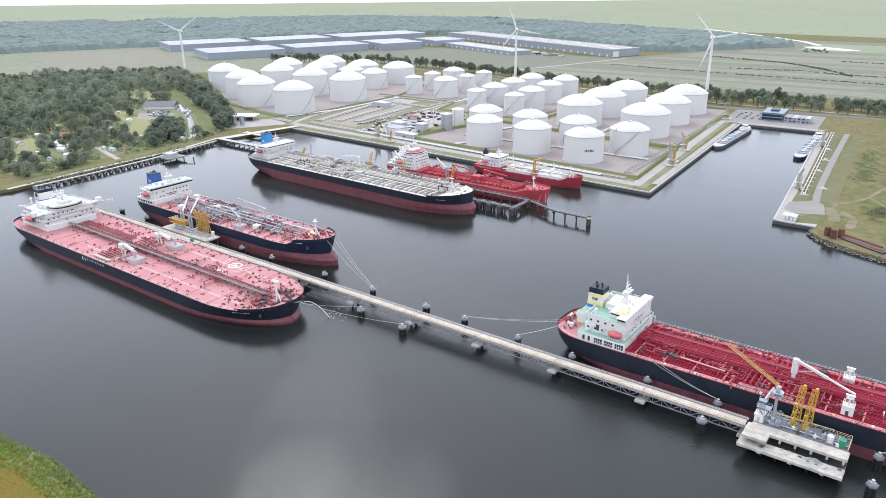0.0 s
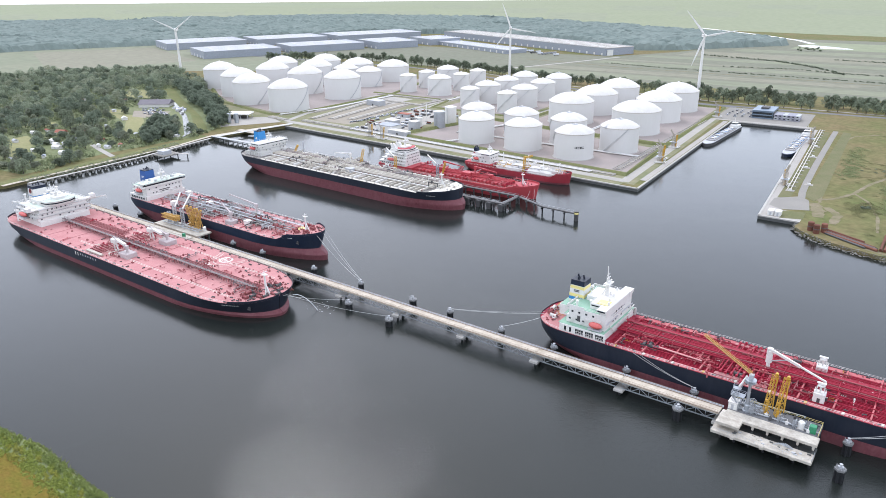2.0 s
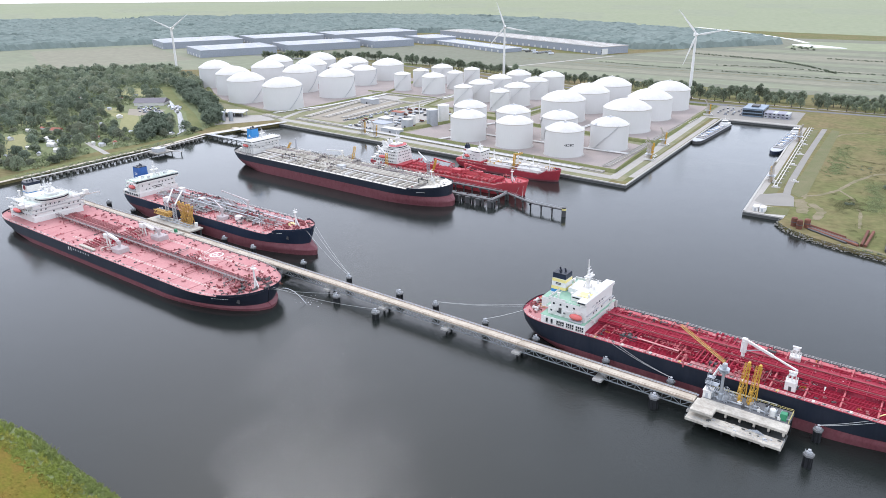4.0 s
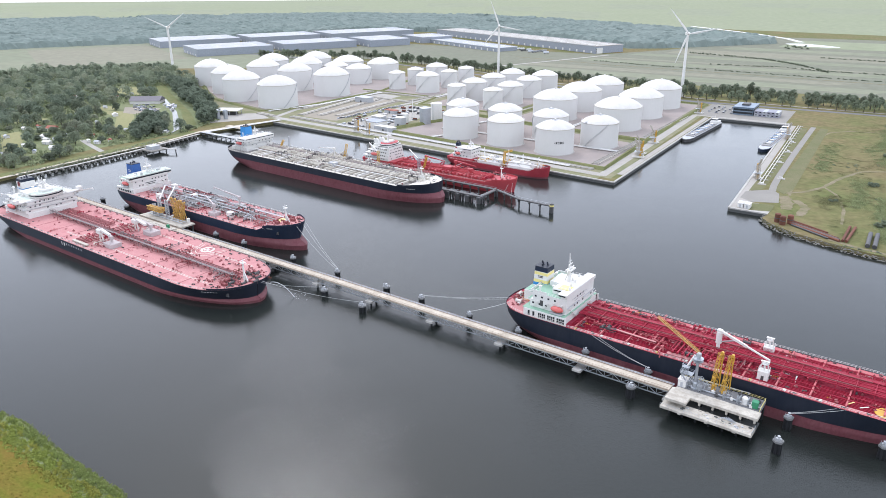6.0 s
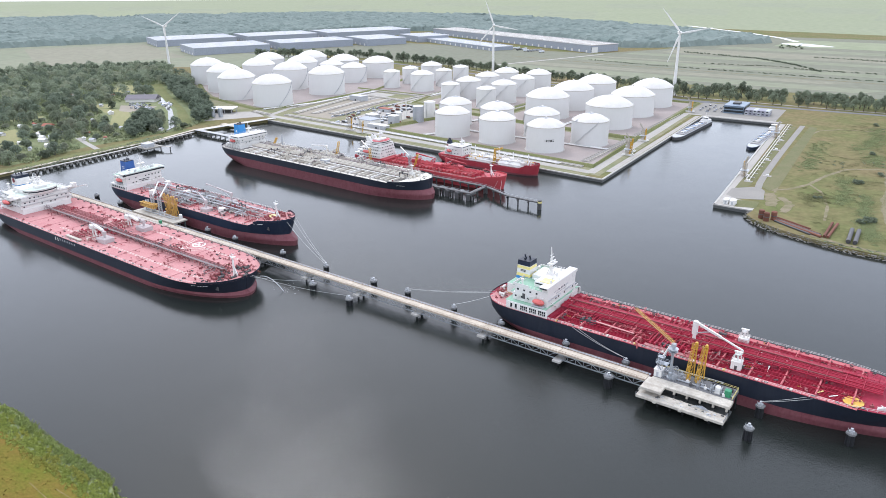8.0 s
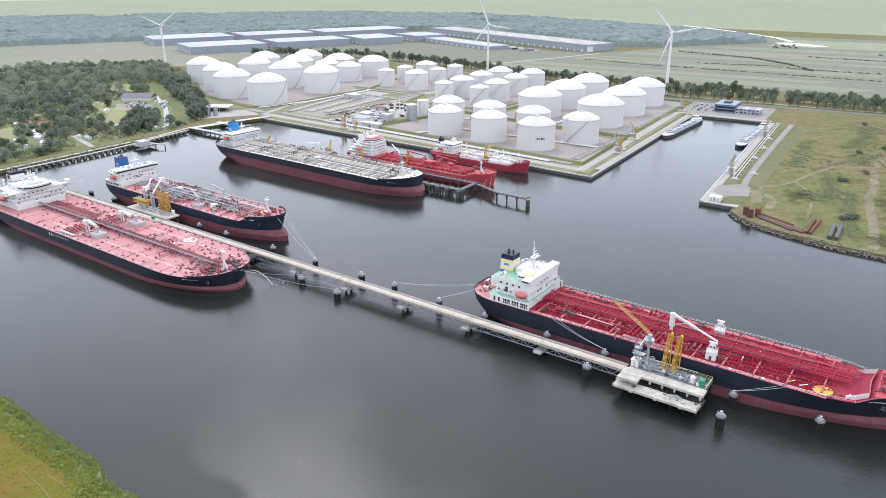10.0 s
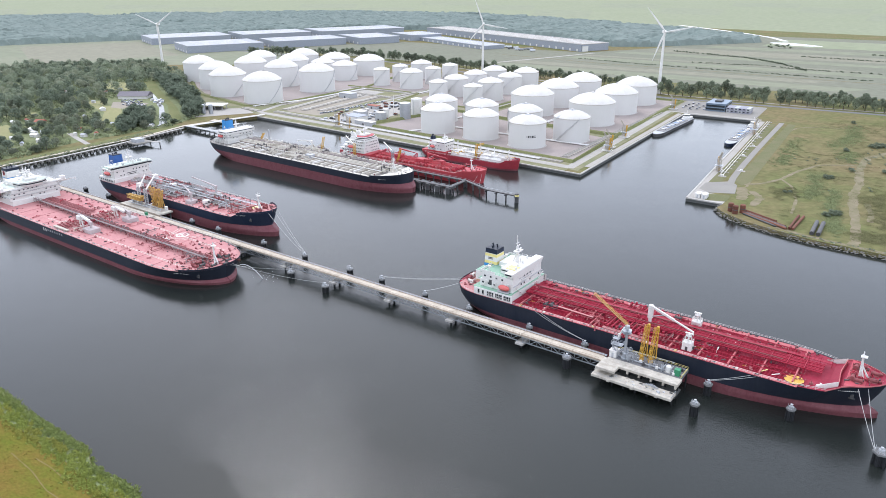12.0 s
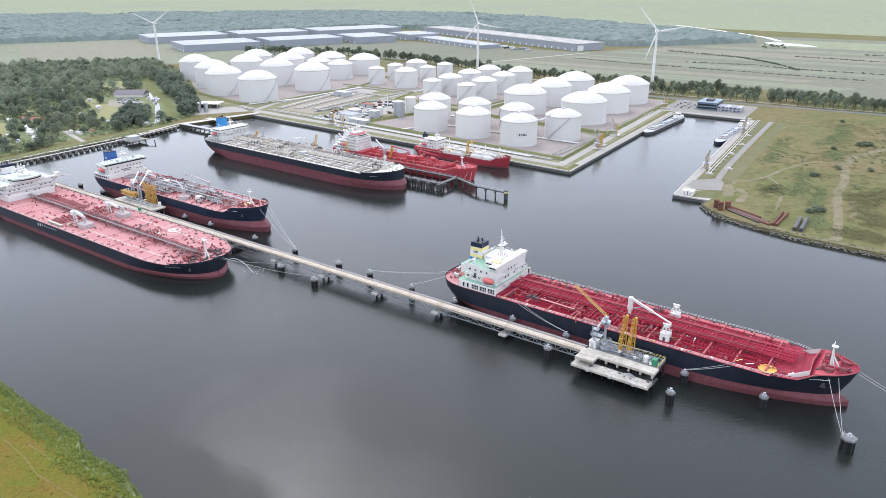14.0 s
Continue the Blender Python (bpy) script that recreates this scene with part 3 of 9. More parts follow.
strip("service_road", [(-700, 938), (-262, 926)], 8, ASPHALT, "grey service road behind the tanks", "road", 0.14)
patch("gate_yard", [(-735, 520), (-690, 486), (-655, 545), (-690, 560)], PAVING, "concrete yard beside the pump station", "yard", 0.12)

# Land round the inner basin and the eastern quay.
patch("office_yard", [(-262, 842), (-165, 840), (-172, 925), (-268, 925)], ROAD_GREY, "grey paved car park behind the basin", "car park", 0.09)
strip("basin_road", [(-262, 837), (-158, 839)], 6, PAVING, "concrete quay strip at the basin head", "road", 0.16)
patch("quay_platform", [(-127, 501), (-131, 545), (-122, 545), (-119, 522), (-103, 521), (-102, 501)], PAVING, "pale concrete quay platform", "quay", 0.10)
patch("quay_platform", [(-131, 545), (-158, 832), (-152.5, 832), (-125.5, 545)], PAVING, "pale concrete quay strip", "quay", 0.11)
patch("turning_area", [(-128, 530), (-129, 549), (-114, 564), (-107, 555), (-102, 531), (-119, 523)], ROAD_GREY, "pale grey asphalt turning area", "asphalt", 0.12)
strip("asphalt_road", [(-113, 560), (-115.5, 575), (-119, 608), (-125, 680), (-130, 748), (-136, 834)], 5, ROAD_GREY, "narrow pale asphalt road beside the quay", "road", 0.13)
patch("lawn", [(-115, 502.5), (-118, 520), (-103, 524), (-101.5, 507)], LAWN_GREEN, "mown grass on the quay head", "grass", 0.14)
patch("lawn", [(-120, 558), (-127.5, 551), (-129, 571), (-147, 825), (-140, 825), (-122, 612)], LAWN_GREEN, "mown grass strip along the quay", "grass", 0.12)
patch("lawn", [(-112, 566), (-104, 556), (-101, 573), (-121, 830), (-129, 834), (-122.5, 728), (-115, 607)], LAWN_GREEN, "mown grass beside the road", "grass", 0.10)
for pts, w in (
    ([(-100, 555), (-101, 562), (-109, 639), (-113, 688), (-117, 760), (-120, 790), (-117, 815), (-101, 834), (-70, 842)], 2.6), ([(-104, 560), (-93, 571), (-84, 594), (-78, 629), (-68, 659), (-48, 673), (-38, 676)], 4),
    ([(-103, 552), (-97, 534), (-94, 518)], 11), ([(-94, 545), (-84, 530), (-84, 508)], 7), ([(-16, 458), (-14, 468), (-19, 504), (-28, 556), (-31, 578), (-32, 615), (-39, 670), (-38, 710), (-20, 755), (40, 790)], 8),
    ([(-60, 470), (-45, 464), (-20, 460), (0, 458), (60, 466), (150, 474)], 4.5), ([(-84, 594), (-72, 575), (-62, 540), (-58, 505)], 2.6), ([(-12, 515), (-15, 540), (-20, 560)], 5),
):
    strip("sandy_track", pts, w * 0.75, SAND, "bare sandy track worn through dry grass", "track", 0.05 + 0.004 * w, 0.28)

# Roads, fields and a lake further off.
strip("main_road", [(-1500, 1010), (-1150, 1020), (-900, 1045), (-714, 1010), (-545, 965), (-300, 930), (-115, 945), (300, 985), (1200, 1060)], 9, ASPHALT, "grey country road behind the terminal", "road", 0.10)
strip("cycle_path", [(-714, 1040), (-545, 985), (-300, 956), (-115, 962), (300, 1002), (1200, 1080)], 4, PAVING, "pale path beside the tree rows", "path", 0.09)
strip("field_track", [(-760, 1270), (-682, 1262), (-548, 1241), (-277, 1236), (-148, 1228), (400, 1220)], 5, SAND, "pale straight farm track", "track", 0.09)
strip("works_road", [(-720, 1070), (-660, 1260), (-620, 1400)], 8, PAVING, "pale road to the warehouses", "road", 0.11)
patch("field", [(-1900, 560), (-1812, 832), (-1690, 1060), (-1290, 1080), (-960, 1000), (-985, 905), (-1150, 790), (-1347, 640), (-1300, 530), (-1500, 430)], FIELD_GREEN, "green pasture beside the allotment gardens", "field", 0.045)
patch("field", [(-1760, 790), (-1640, 1015), (-1294, 890), (-1385, 640)], FIELD_STRAW, "dry straw-coloured field", "field", 0.06)
patch("rough_land", [(-1300, 1090), (-740, 1070), (400, 1075), (1500, 1160), (1500, 2000), (500, 2100), (-430, 2030), (-560, 1560), (-640, 1400), (-1130, 1385)], FIELD_DARK, "rough grey-green grassland behind the tree rows", "field", 0.02)
for y0, y1, x0, m, lb in ((1100, 1150, -700, FIELD_GREEN, "green pasture strip"), (1165, 1205, -690, FIELD_STRAW, "dry fallow strip"), (1285, 1330, -630, FIELD_GREEN, "green pasture strip"), (1345, 1365, -620, FIELD_STRAW, "dry fallow strip"),
                         (1425, 1470, -590, FIELD_GREEN, "green pasture strip"), (1500, 1600, -540, FIELD_STRAW, "pale fallow field"), (1640, 1700, -470, FIELD_GREEN, "green pasture strip"), (1760, 1950, -380, FIELD_PALE, "pale green pasture")):
    patch("field", [(x0, y0), (x0 + 420 + (y0 * 7) % 260, y0 + 14), (x0 + 450 + (y0 * 7) % 260, y1 + 9), (x0 + 8, y1)], m, lb, "field", 0.06)
patch("wood_floor", [(-1900, 560), (-1812, 832), (-1690, 1060), (-1620, 1300), (-1500, 1640), (-1250, 1740), (-900, 1690), (-640, 1545), (-575, 1590), (-400, 1830), (-480, 1965), (-735, 2125), (-1040, 2265), (-1624, 2450), (-2300, 2250), (-2750, 1750), (-3100, 1250), (-2600, 900)], WOOD_FLOOR, "shaded undergrowth of the wood belt", "undergrowth", 0.07)
patch("polder", [(-1150, 2300), (900, 2100), (2500, 3000), (3000, 9000), (-9000, 9000), (-9000, 1500), (-3100, 1250), (-2750, 1750), (-2300, 2260), (-1624, 2460)], FIELD_PALE, "flat polder grassland, paled for distance haze", "field", 0.03)
for k in range(16):
    a0, d0 = radians(90 + 4.6 * k), 2800 + 260 * (k * 7 % 5)
    ring = [(d * math.cos(a) - 100, d * math.sin(a)) for d, a in ((d0, a0), (d0 + 90, a0 + radians(4.4)), (d0 + 620, a0 + radians(4.3)), (d0 + 540, a0))]
    patch("field", ring, FIELD_MID, "flat polder field in the distance", "field", 0.06)
strip("river", [(-760, 2325), (-731, 2303), (-654, 2236), (-529, 2126), (-458, 2045), (-412, 1994), (-360, 1900)], 15, WATER, "narrow pale river beyond the wood belt", "river", 0.11)
patch("lake", [(-385, 1850), (-352, 1868), (-318, 1852), (-290, 1834), (-268, 1815), (-262, 1800), (-285, 1792), (-315, 1790), (-342, 1800), (-368, 1818)], WATER, "pale distant lake among pastures", "lake", 0.12)
patch("garden_floor", [(-655, 262), (-780, 250), (-980, 330), (-1292, 512), (-1347, 620), (-1180, 760), (-1000, 690), (-690, 490), (-668, 440), (-672, 340)], GARDEN, "rough grass and beds between garden trees", "gardens", 0.042)
patch("creek", [(-672, 424), (-690, 452), (-786, 512), (-880, 560), (-876, 552), (-780, 502), (-686, 440), (-666, 418)], WATER, "narrow creek running to the bank", "creek", 0.08)
patch("creek_bank", [(-690, 472), (-760, 514), (-915, 592), (-1000, 640), (-1000, 620), (-905, 572), (-786, 518), (-680, 450)], BUND_GRASS, "rank grass between creek and hedge", "grass", 0.06)
patch("clearing", [(-876, 462), (-827, 479), (-789, 458), (-730, 410), (-738, 402), (-807, 446)], CLEARING, "dry grass clearing among the gardens", "clearing", 0.07)
patch("clearing", [(-997, 543), (-1039, 591), (-1005, 613), (-931, 572), (-945, 555)], CLEARING, "dry grass clearing among the trees", "clearing", 0.07)
patch("clearing", [(-816, 321), (-820, 342), (-782, 333), (-742, 306), (-715, 300), (-720, 282)], CLEARING, "green clearing among the gardens", "clearing", 0.06)
patch("clearing", [(-752, 304), (-742, 308), (-722, 297), (-732, 290)], CLEARING, "dry ochre corner of a clearing", "clearing", 0.08)
patch("clearing", [(-900, 380), (-870, 398), (-850, 380), (-872, 362)], CLEARING, "small lawn between gardens", "clearing", 0.06)
patch("clearing", [(-910, 470), (-880, 492), (-858, 474), (-890, 455)], CLEARING, "small lawn between gardens", "clearing", 0.06)
patch("parking", [(-866, 492), (-822, 515), (-790, 476), (-830, 468)], GRAVEL, "dusty yard packed with parked cars", "car park", 0.09)
strip("garden_path", [(-720, 358), (-690, 350), (-655, 342)], 5, PAVING, "pale path between the gardens", "path", 0.09)
strip("bank_verge", [(-640, 236), (-646, 300), (-650, 345), (-655, 400), (-664, 450)], 13, BUND_GRASS, "green and ochre grass verge along the bank", "verge", 0.06)
strip("bank_path", [(-633, 236), (-637, 280), (-641, 337), (-645, 400), (-657, 452), (-650, 500), (-640, 540)], 4, DECKWAY, "pale sandy path along the bank", "path", 0.09)


# ---- storage tanks ----
def storage_tank(radius, height, rise, label, stair=True, bridge=False):
    tank = thing("storage_tank", label, "storage tank", group="white storage tanks")
    n = 56
    part("shell", Geo().lathe(0, 0, [(radius, 0.25), (radius, height)], n), TANK_WHITE, tank, smooth=True)
    big = (radius * radius + rise * rise) / (2 * rise)
    prof = [(radius + 0.05, height - 0.1), (radius + 0.05, height + 0.05)]
    for i in range(1, 9):
        r = radius * math.cos(math.pi / 2 * i / 9)
        prof.append((r, height + rise - big + math.sqrt(big * big - r * r)))
    prof.append((0.4, height + rise))
    part("roof", Geo().lathe(0, 0, prof, n), DOME_WHITE, tank, "low white dome with faint dirt streaks", smooth=True)
    part("rim", Geo().lathe(0, 0, [(radius + 0.02, height - 0.45), (radius + 0.35, height - 0.4), (radius + 0.35, height - 0.1), (radius + 0.02, height - 0.05)], n), PIPE_TAN, tank)
    part("base_ring", Geo().lathe(0, 0, [(radius + 1.1, 0), (radius + 0.9, 0.3), (radius - 0.5, 0.32)], n), CONCRETE, tank)
    rail = Geo()
    for i in range(n):
        a, b = 2 * math.pi * i / n, 2 * math.pi * (i + 1) / n
        p, q = [(radius * math.cos(t), radius * math.sin(t), height) for t in (a, b)]
        rail.beam((*p[:2], height), (*p[:2], height + 1.1), 0.07)
        rail.beam((*p[:2], height + 1.1), (*q[:2], height + 1.1), 0.07)
    part("railing", rail, OFFWHITE, tank)
    vent = Geo().lathe(0, 0, [(0.9, height + rise - 0.15), (0.9, height + rise + 0.7), (1.3, height + rise + 0.8), (0.3, height + rise + 1.3)], 12)
    part("vent", vent, OFFWHITE, tank)
    if stair:
        g, steps = Geo(), int(height / 0.62)
        turn = height / math.tan(radians(45)) / radius
        for i in range(steps):
            a, b = [turn * k / steps for k in (i, i + 1)]
            z, z2 = height * i / steps + 0.3, height * (i + 1) / steps + 0.2
            g.add([(r * math.cos(t), r * math.sin(t), h) for r, t, h in ((radius, a, z), (radius + 0.8, a, z), (radius + 0.8, b, z2), (radius, b, z2))], [(0, 1, 2, 3)])
            g.beam((*[(radius + 0.8) * f(a) for f in (math.cos, math.sin)], z + 0.9), (*[(radius + 0.8) * f(b) for f in (math.cos, math.sin)], z2 + 0.9), 0.1, 0.26)
        part("stair", g, GREY, tank, "grey spiral stair up the shell")
    if bridge:
        g = Geo()
        for s in (-0.6, 0.6):
            g.beam((0, s, height + rise + 0.5), (radius, s, height + 0.6), 0.18, 0.35)
            g.beam((0, s, height + rise + 1.4), (radius, s, height + 1.5), 0.1)
        for i in range(10):
            x, z = radius * i / 10, height + rise + 0.6 - rise * (i / 10) ** 1.1
            g.beam((x, -0.6, z), (x, 0.6, z), 0.3, 0.08)
        g.box(radius - 2.5, radius + 1.2, -1.6, 1.6, height + 0.05, height + 0.3)
        g.box(-2.2, 2.2, -2.2, 2.2, height + rise - 0.2, height + rise + 0.15)
        part("roof_walkway", g, GALV, tank, "grey steel walkway from rim to vent")
    return tank


KINDS = {
    "A": (24.6, 27.5, 10.0, "large white domed steel storage tank in a gravel pit", True, False),
    "M": (19.5, 22.0, 6.5, "middle-sized white domed storage tank with a spiral stair", True, False),
    "E": (25.0, 23.0, 9.0, "broad white domed storage tank behind smaller tanks", True, False),
    "S": (12.0, 22.2, 3.2, "slim white storage tank with a diagonal stair", True, False),
    "B": (16.4, 22.6, 5.2, "white domed storage tank with a diagonal stair", True, False),
    "C": (17.6, 22.8, 6.2, "white domed storage tank with a grey roof walkway", True, True),
    "D": (24.7, 23.2, 9.2, "large white domed storage tank on reddish gravel", True, False),
}
TANKS = [
    ("A", -946, 686), ("A", -861, 652), ("A", -793, 619), ("A", -713, 610), ("A", -882, 732), ("A", -931, 794), ("A", -801, 721), ("A", -852, 792), ("A", -895, 855), ("A", -723, 716),
    ("M", -823, 827), ("E", -846, 879), ("M", -770, 821), ("E", -778, 887), ("S", -683, 808), ("S", -686, 855), ("B", -628, 809), ("B", -681, 901), ("S", -628, 861), ("S", -631, 908),
    ("S", -537, 751), ("B", -536, 790), ("B", -542, 845), ("C", -541, 893), ("S", -479, 745), ("B", -481, 789), ("B", -488, 848), ("C", -493, 901),
    ("C", -417, 588), ("C", -448, 637), ("C", -363, 587), ("C", -394, 636), ("C", -308, 583), ("C", -340, 634), ("C", -285, 629),
    ("D", -387, 732), ("D", -389, 800), ("D", -390, 868), ("D", -306, 719), ("D", -312, 797), ("D", -317, 871),
]
TURNS = {"A": -22, "M": -20, "E": 120, "S": -125, "B": -112, "C": 150, "D": 140}
first = {}
for k, x, y in TANKS:
    spot = pose(x, y, LAND + 0.08, 0, 0, (-112 if (k, x) == ("C", -285) else TURNS[k]) + rng.uniform(-8, 8))
    if k in first:
        made = copy_thing(first[k], spot)
    else:
        made = first[k] = storage_tank(*KINDS[k])
        made.matrix_world = spot
    if (k, x) == ("C", -308):
        tagged(made, "white domed storage tank with a dark sign on its shell")
        logo = Geo()
        turn0 = made.matrix_basis.to_euler().z
        for a0, a1, z0, z1 in ((-9, -6, 10.4, 12.4), (-5.2, -0.5, 10.4, 11.0), (-5.2, -0.5, 11.8, 12.4), (0.2, 4.8, 10.4, 12.4), (5.6, 10, 10.4, 11.0), (5.6, 10, 11.8, 12.4), (-12.5, -9.8, 11.1, 11.7)):
            aim = radians(-47) - turn0
            p = [(17.66 * math.cos(aim + 1.3 * radians(a)), 17.66 * math.sin(aim + 1.3 * radians(a))) for a in (a0, (a0 + a1) / 2, a1)]
            for u, v in zip(p, p[1:]):
                logo.add([(*u, z0), (*v, z0), (*v, z1), (*u, z1)], [(0, 1, 2, 3)])
        part("sign", logo, STEEL_DARK, made, "dark sign of plain shapes")

# Low pipe racks between the tanks.
for pts in ([(-690, 575), (-672, 640), (-672, 760)], [(-455, 610), (-258, 612)], [(-455, 612), (-430, 680)], [(-560, 560), (-270, 540)], [(-345, 690), (-348, 905)], [(-585, 770), (-590, 915)], [(-440, 560), (-420, 605)]):
    rack = thing("pipe_rack", "low rack of pale pipes on steel trestles", "pipe rack")
    pts = [Vector((*p, LAND)) for p in pts]
    for a, b in zip(pts, pts[1:]):
        way = (b - a).normalized()
        side = Vector((-way.y, way.x, 0))
        for d, z in ((-1.8, 1.1), (-0.9, 1.1), (0, 1.15), (0.9, 1.1), (1.8, 1.1)):
            part("pipe", Geo().tube(a + side * d + Vector((0, 0, z)), b + side * d + Vector((0, 0, z)), 0.3, n=6), OFFWHITE if d else GREY, rack)
        for i in range(int((b - a).length // 12) + 1):
            p = a + way * 12 * i
            part("support", Geo().box(p.x - 0.3 - abs(side.x) * 2, p.x + 0.3 + abs(side.x) * 2, p.y - 0.3 - abs(side.y) * 2, p.y + 0.3 + abs(side.y) * 2, LAND, LAND + 0.85), CONCRETE, rack)


# ---- trestle jetty ----
TY, TZ = 242.8, 6.4
jetty = thing("trestle_jetty", "long pale-decked jetty trestle on steel trusses and concrete caps", "jetty")
X0, X1, BAY = -532.0, -76.0, 38.0
spans = int((X1 - X0) / BAY)
for i in range(spans):
    a = X0 + i * BAY
    part("deck_slab", Geo().block(a, a + BAY - 0.15, TY - 2.4, TY + 2.4, TZ - 0.5, TZ, 0.08), DECKWAY, jetty)
    for side in (-1, 1):
        y = TY + side * 2.2
        g = Geo().beam((a, y, TZ - 0.65), (a + BAY - 0.2, y, TZ - 0.65), 0.3, 0.35).beam((a + 1, y, TZ - 3.1), (a + BAY - 1.2, y, TZ - 3.1), 0.3, 0.35)
        n = 10
        for j in range(n):
            p, q = a + 1 + (BAY - 2.2) * j / n, a + 1 + (BAY - 2.2) * (j + 1) / n
            up, down = TZ - 0.7, TZ - 3.05
            g.beam((p, y, down if j % 2 else up), (q, y, up if j % 2 else down), 0.18)
            g.beam((p, y, up), (p, y, down), 0.14)
        part("truss", g, GALV, jetty)
        rail = Geo()
        for j in range(13):
            x = a + 0.3 + (BAY - 0.8) * j / 12
            rail.beam((x, TY + side * 2.35, TZ), (x, TY + side * 2.35, TZ + 1.1), 0.08)
        for z in (0.55, 1.1):
            rail.beam((a + 0.2, TY + side * 2.35, TZ + z), (a + BAY - 0.3, TY + side * 2.35, TZ + z), 0.07)
        part("railing", rail, RAIL_TAN, jetty, "weathered tan handrail")
        part("kerb", Geo().box(a + 0.1, a + BAY - 0.25, TY + side * 2.3 - 0.12, TY + side * 2.3 + 0.12, TZ + 0.004, TZ + 0.24), RAIL_TAN, jetty)
for i in range(spans + 1):
    a = X0 + i * BAY
    cap_ = part("pier_cap", Geo().block(a - 1.9, a + 1.9, TY - 3.9, TY + 4.4, TZ - 4.25, TZ - 3.3, 0.12), CONCRETE, jetty)
    for dy in (-1.6, 2.2):
        part("column", Geo().tube((a, TY + dy, -4), (a, TY + dy, TZ - 4.1), 0.5, n=10), PILE, jetty, smooth=True)
# pipes under the deck edge
for d, z, r in ((3.0, -0.3, 0.22), (3.5, -0.3, 0.16), (4.0, -0.3, 0.2)):
    part("pipe", Geo().tube((X0, TY + d, TZ + z), (X1, TY + d, TZ + z), r, n=6), GALV, jetty)


def dolphin(x, y, w=6.0, z=5.2, label="concrete mooring dolphin on steel piles with a quick-release hook"):
    d = thing("mooring_dolphin", label, "mooring dolphin", (x, y, 0), rng.uniform(-6, 6), group="mooring dolphins")
    hexa = lambda k, zz: [(k * w * 0.54 * math.cos(math.pi / 3 * i + 0.26), k * w * 0.54 * math.sin(math.pi / 3 * i + 0.26), zz) for i in range(6)]
    part("cap", Geo().rings([hexa(0.95, z - 0.85), hexa(1.0, z - 0.75), hexa(1.0, z - 0.08), hexa(0.97, z)], True), DOLPHIN, d)
    part("core", Geo().tube((0, 0, -4), (0, 0, z - 0.82), w * 0.32, n=12), PILE, d, "pile core coloured near-black for shade", smooth=True)
    for a in range(6):
        t = math.pi / 3 * a + 0.3
        px, py = w * 0.34 * math.cos(t), w * 0.34 * math.sin(t)
        part("post", Geo().tube((px * 1.15, py * 1.15, -4), (px, py, z - 0.82), 0.11 * w, n=8), PILE, d, smooth=True)
    hook = Geo().block(-0.9, 0.9, -0.5, 0.5, z, z + 0.7, 0.1).lathe(0, 0, [(0.35, z + 0.7), (0.35, z + 1.3), (0.55, z + 1.35), (0.55, z + 1.5)], 10)
    part("hook_unit", hook, GREY, d)
    h = w / 2 - 0.2
    for p, q in (((-h + 1, -h), (h - 1, -h)), ((-h, -h + 1), (-h, h - 1))):
        g = Geo()
        p, q = Vector((*p, 0)) * 0.8, Vector((*q, 0)) * 0.8
        for zz in (0.55, 1.1):
            g.beam((*p.xy, z + zz), (*q.xy, z + zz), 0.09)
        for k in range(4):
            u = Vector((*p.xy, z - 0.02)).lerp(Vector((*q.xy, z - 0.02)), 0.02 + 0.96 * k / 3)
            g.beam(u, u + Vector((0, 0, 1.14)), 0.09)
        part("railing", g, GREY, d)
    return d


def loading_arm(parent, x, y, z, h, material, lean=0.0):
    """A pedestal riser with its inboard and outboard arms folded up beside one another."""
    top = Vector((x + lean, y + 0.4, z + h))
    arm = part("loading_arm", Geo().lattice((x - 0.2, y, z), top, 1.55, 8, 0.14), material, parent, "yellow-painted lattice riser arm")
    part("product_pipe", Geo().tube((x, y, z), top, 0.16, n=8), material, arm)
    part("outboard_arm", Geo().tube(top + Vector((0.5, 0.5, 0)), (x + lean * 0.1 + 1.6, y + 1.2, z + 1.6), 0.24, n=8), material, arm)
    part("apex_sheave", Geo().tube(top + Vector((0.3, -0.35, 0.3)), top + Vector((0.3, 0.75, 0.3)), 0.55, n=12), material, arm)
    part("counterweight", Geo().block(x - 0.8, x + 0.1, y - 0.4, y + 0.4, z + h * 0.30, z + h * 0.30 + 0.8, 0.1), material, arm)
    part("hose_end", Geo().tube((x + lean * 0.1 + 1.6, y + 1.2, z + 1.6), (x + lean * 0.1 + 2.4, y + 1.6, z + 0.9), 0.34, n=8), STEEL_DARK, arm)
    return arm


# Loading platform at the eastern end.
plat = thing("loading_platform", "concrete loading platform with grey plant deck, crane and loading arms", "jetty platform", (0, -1.7, 0.9))
part("lower_slab", Geo().block(-76, -43.4, 232.8, 238.3, 3.1, 4.1, 0.12), PLATFORM, plat, "pale weathered lower slab")
part("upper_slab", Geo().block(-75.2, -67.2, 234.6, 243.6, 6.0, 7.0, 0.1), PLATFORM, plat)
part("upper_slab", Geo().block(-74, -43.4, 239.6, 244.6, 6.0, 7.04, 0.1), PLATFORM, plat)
part("plant_deck", Geo().block(-74, -44.0, 244.8, 253.8, 5.8, 6.9, 0.1), ASPHALT, plat, "dark grey plant deck")
# Dark floor and beams carry the pit's shade in their colour.
part("pit_floor", Geo().box(-74.6, -43.6, 237.5, 244.8, 1.8, 2.6), CONCRETE_DARK, plat)
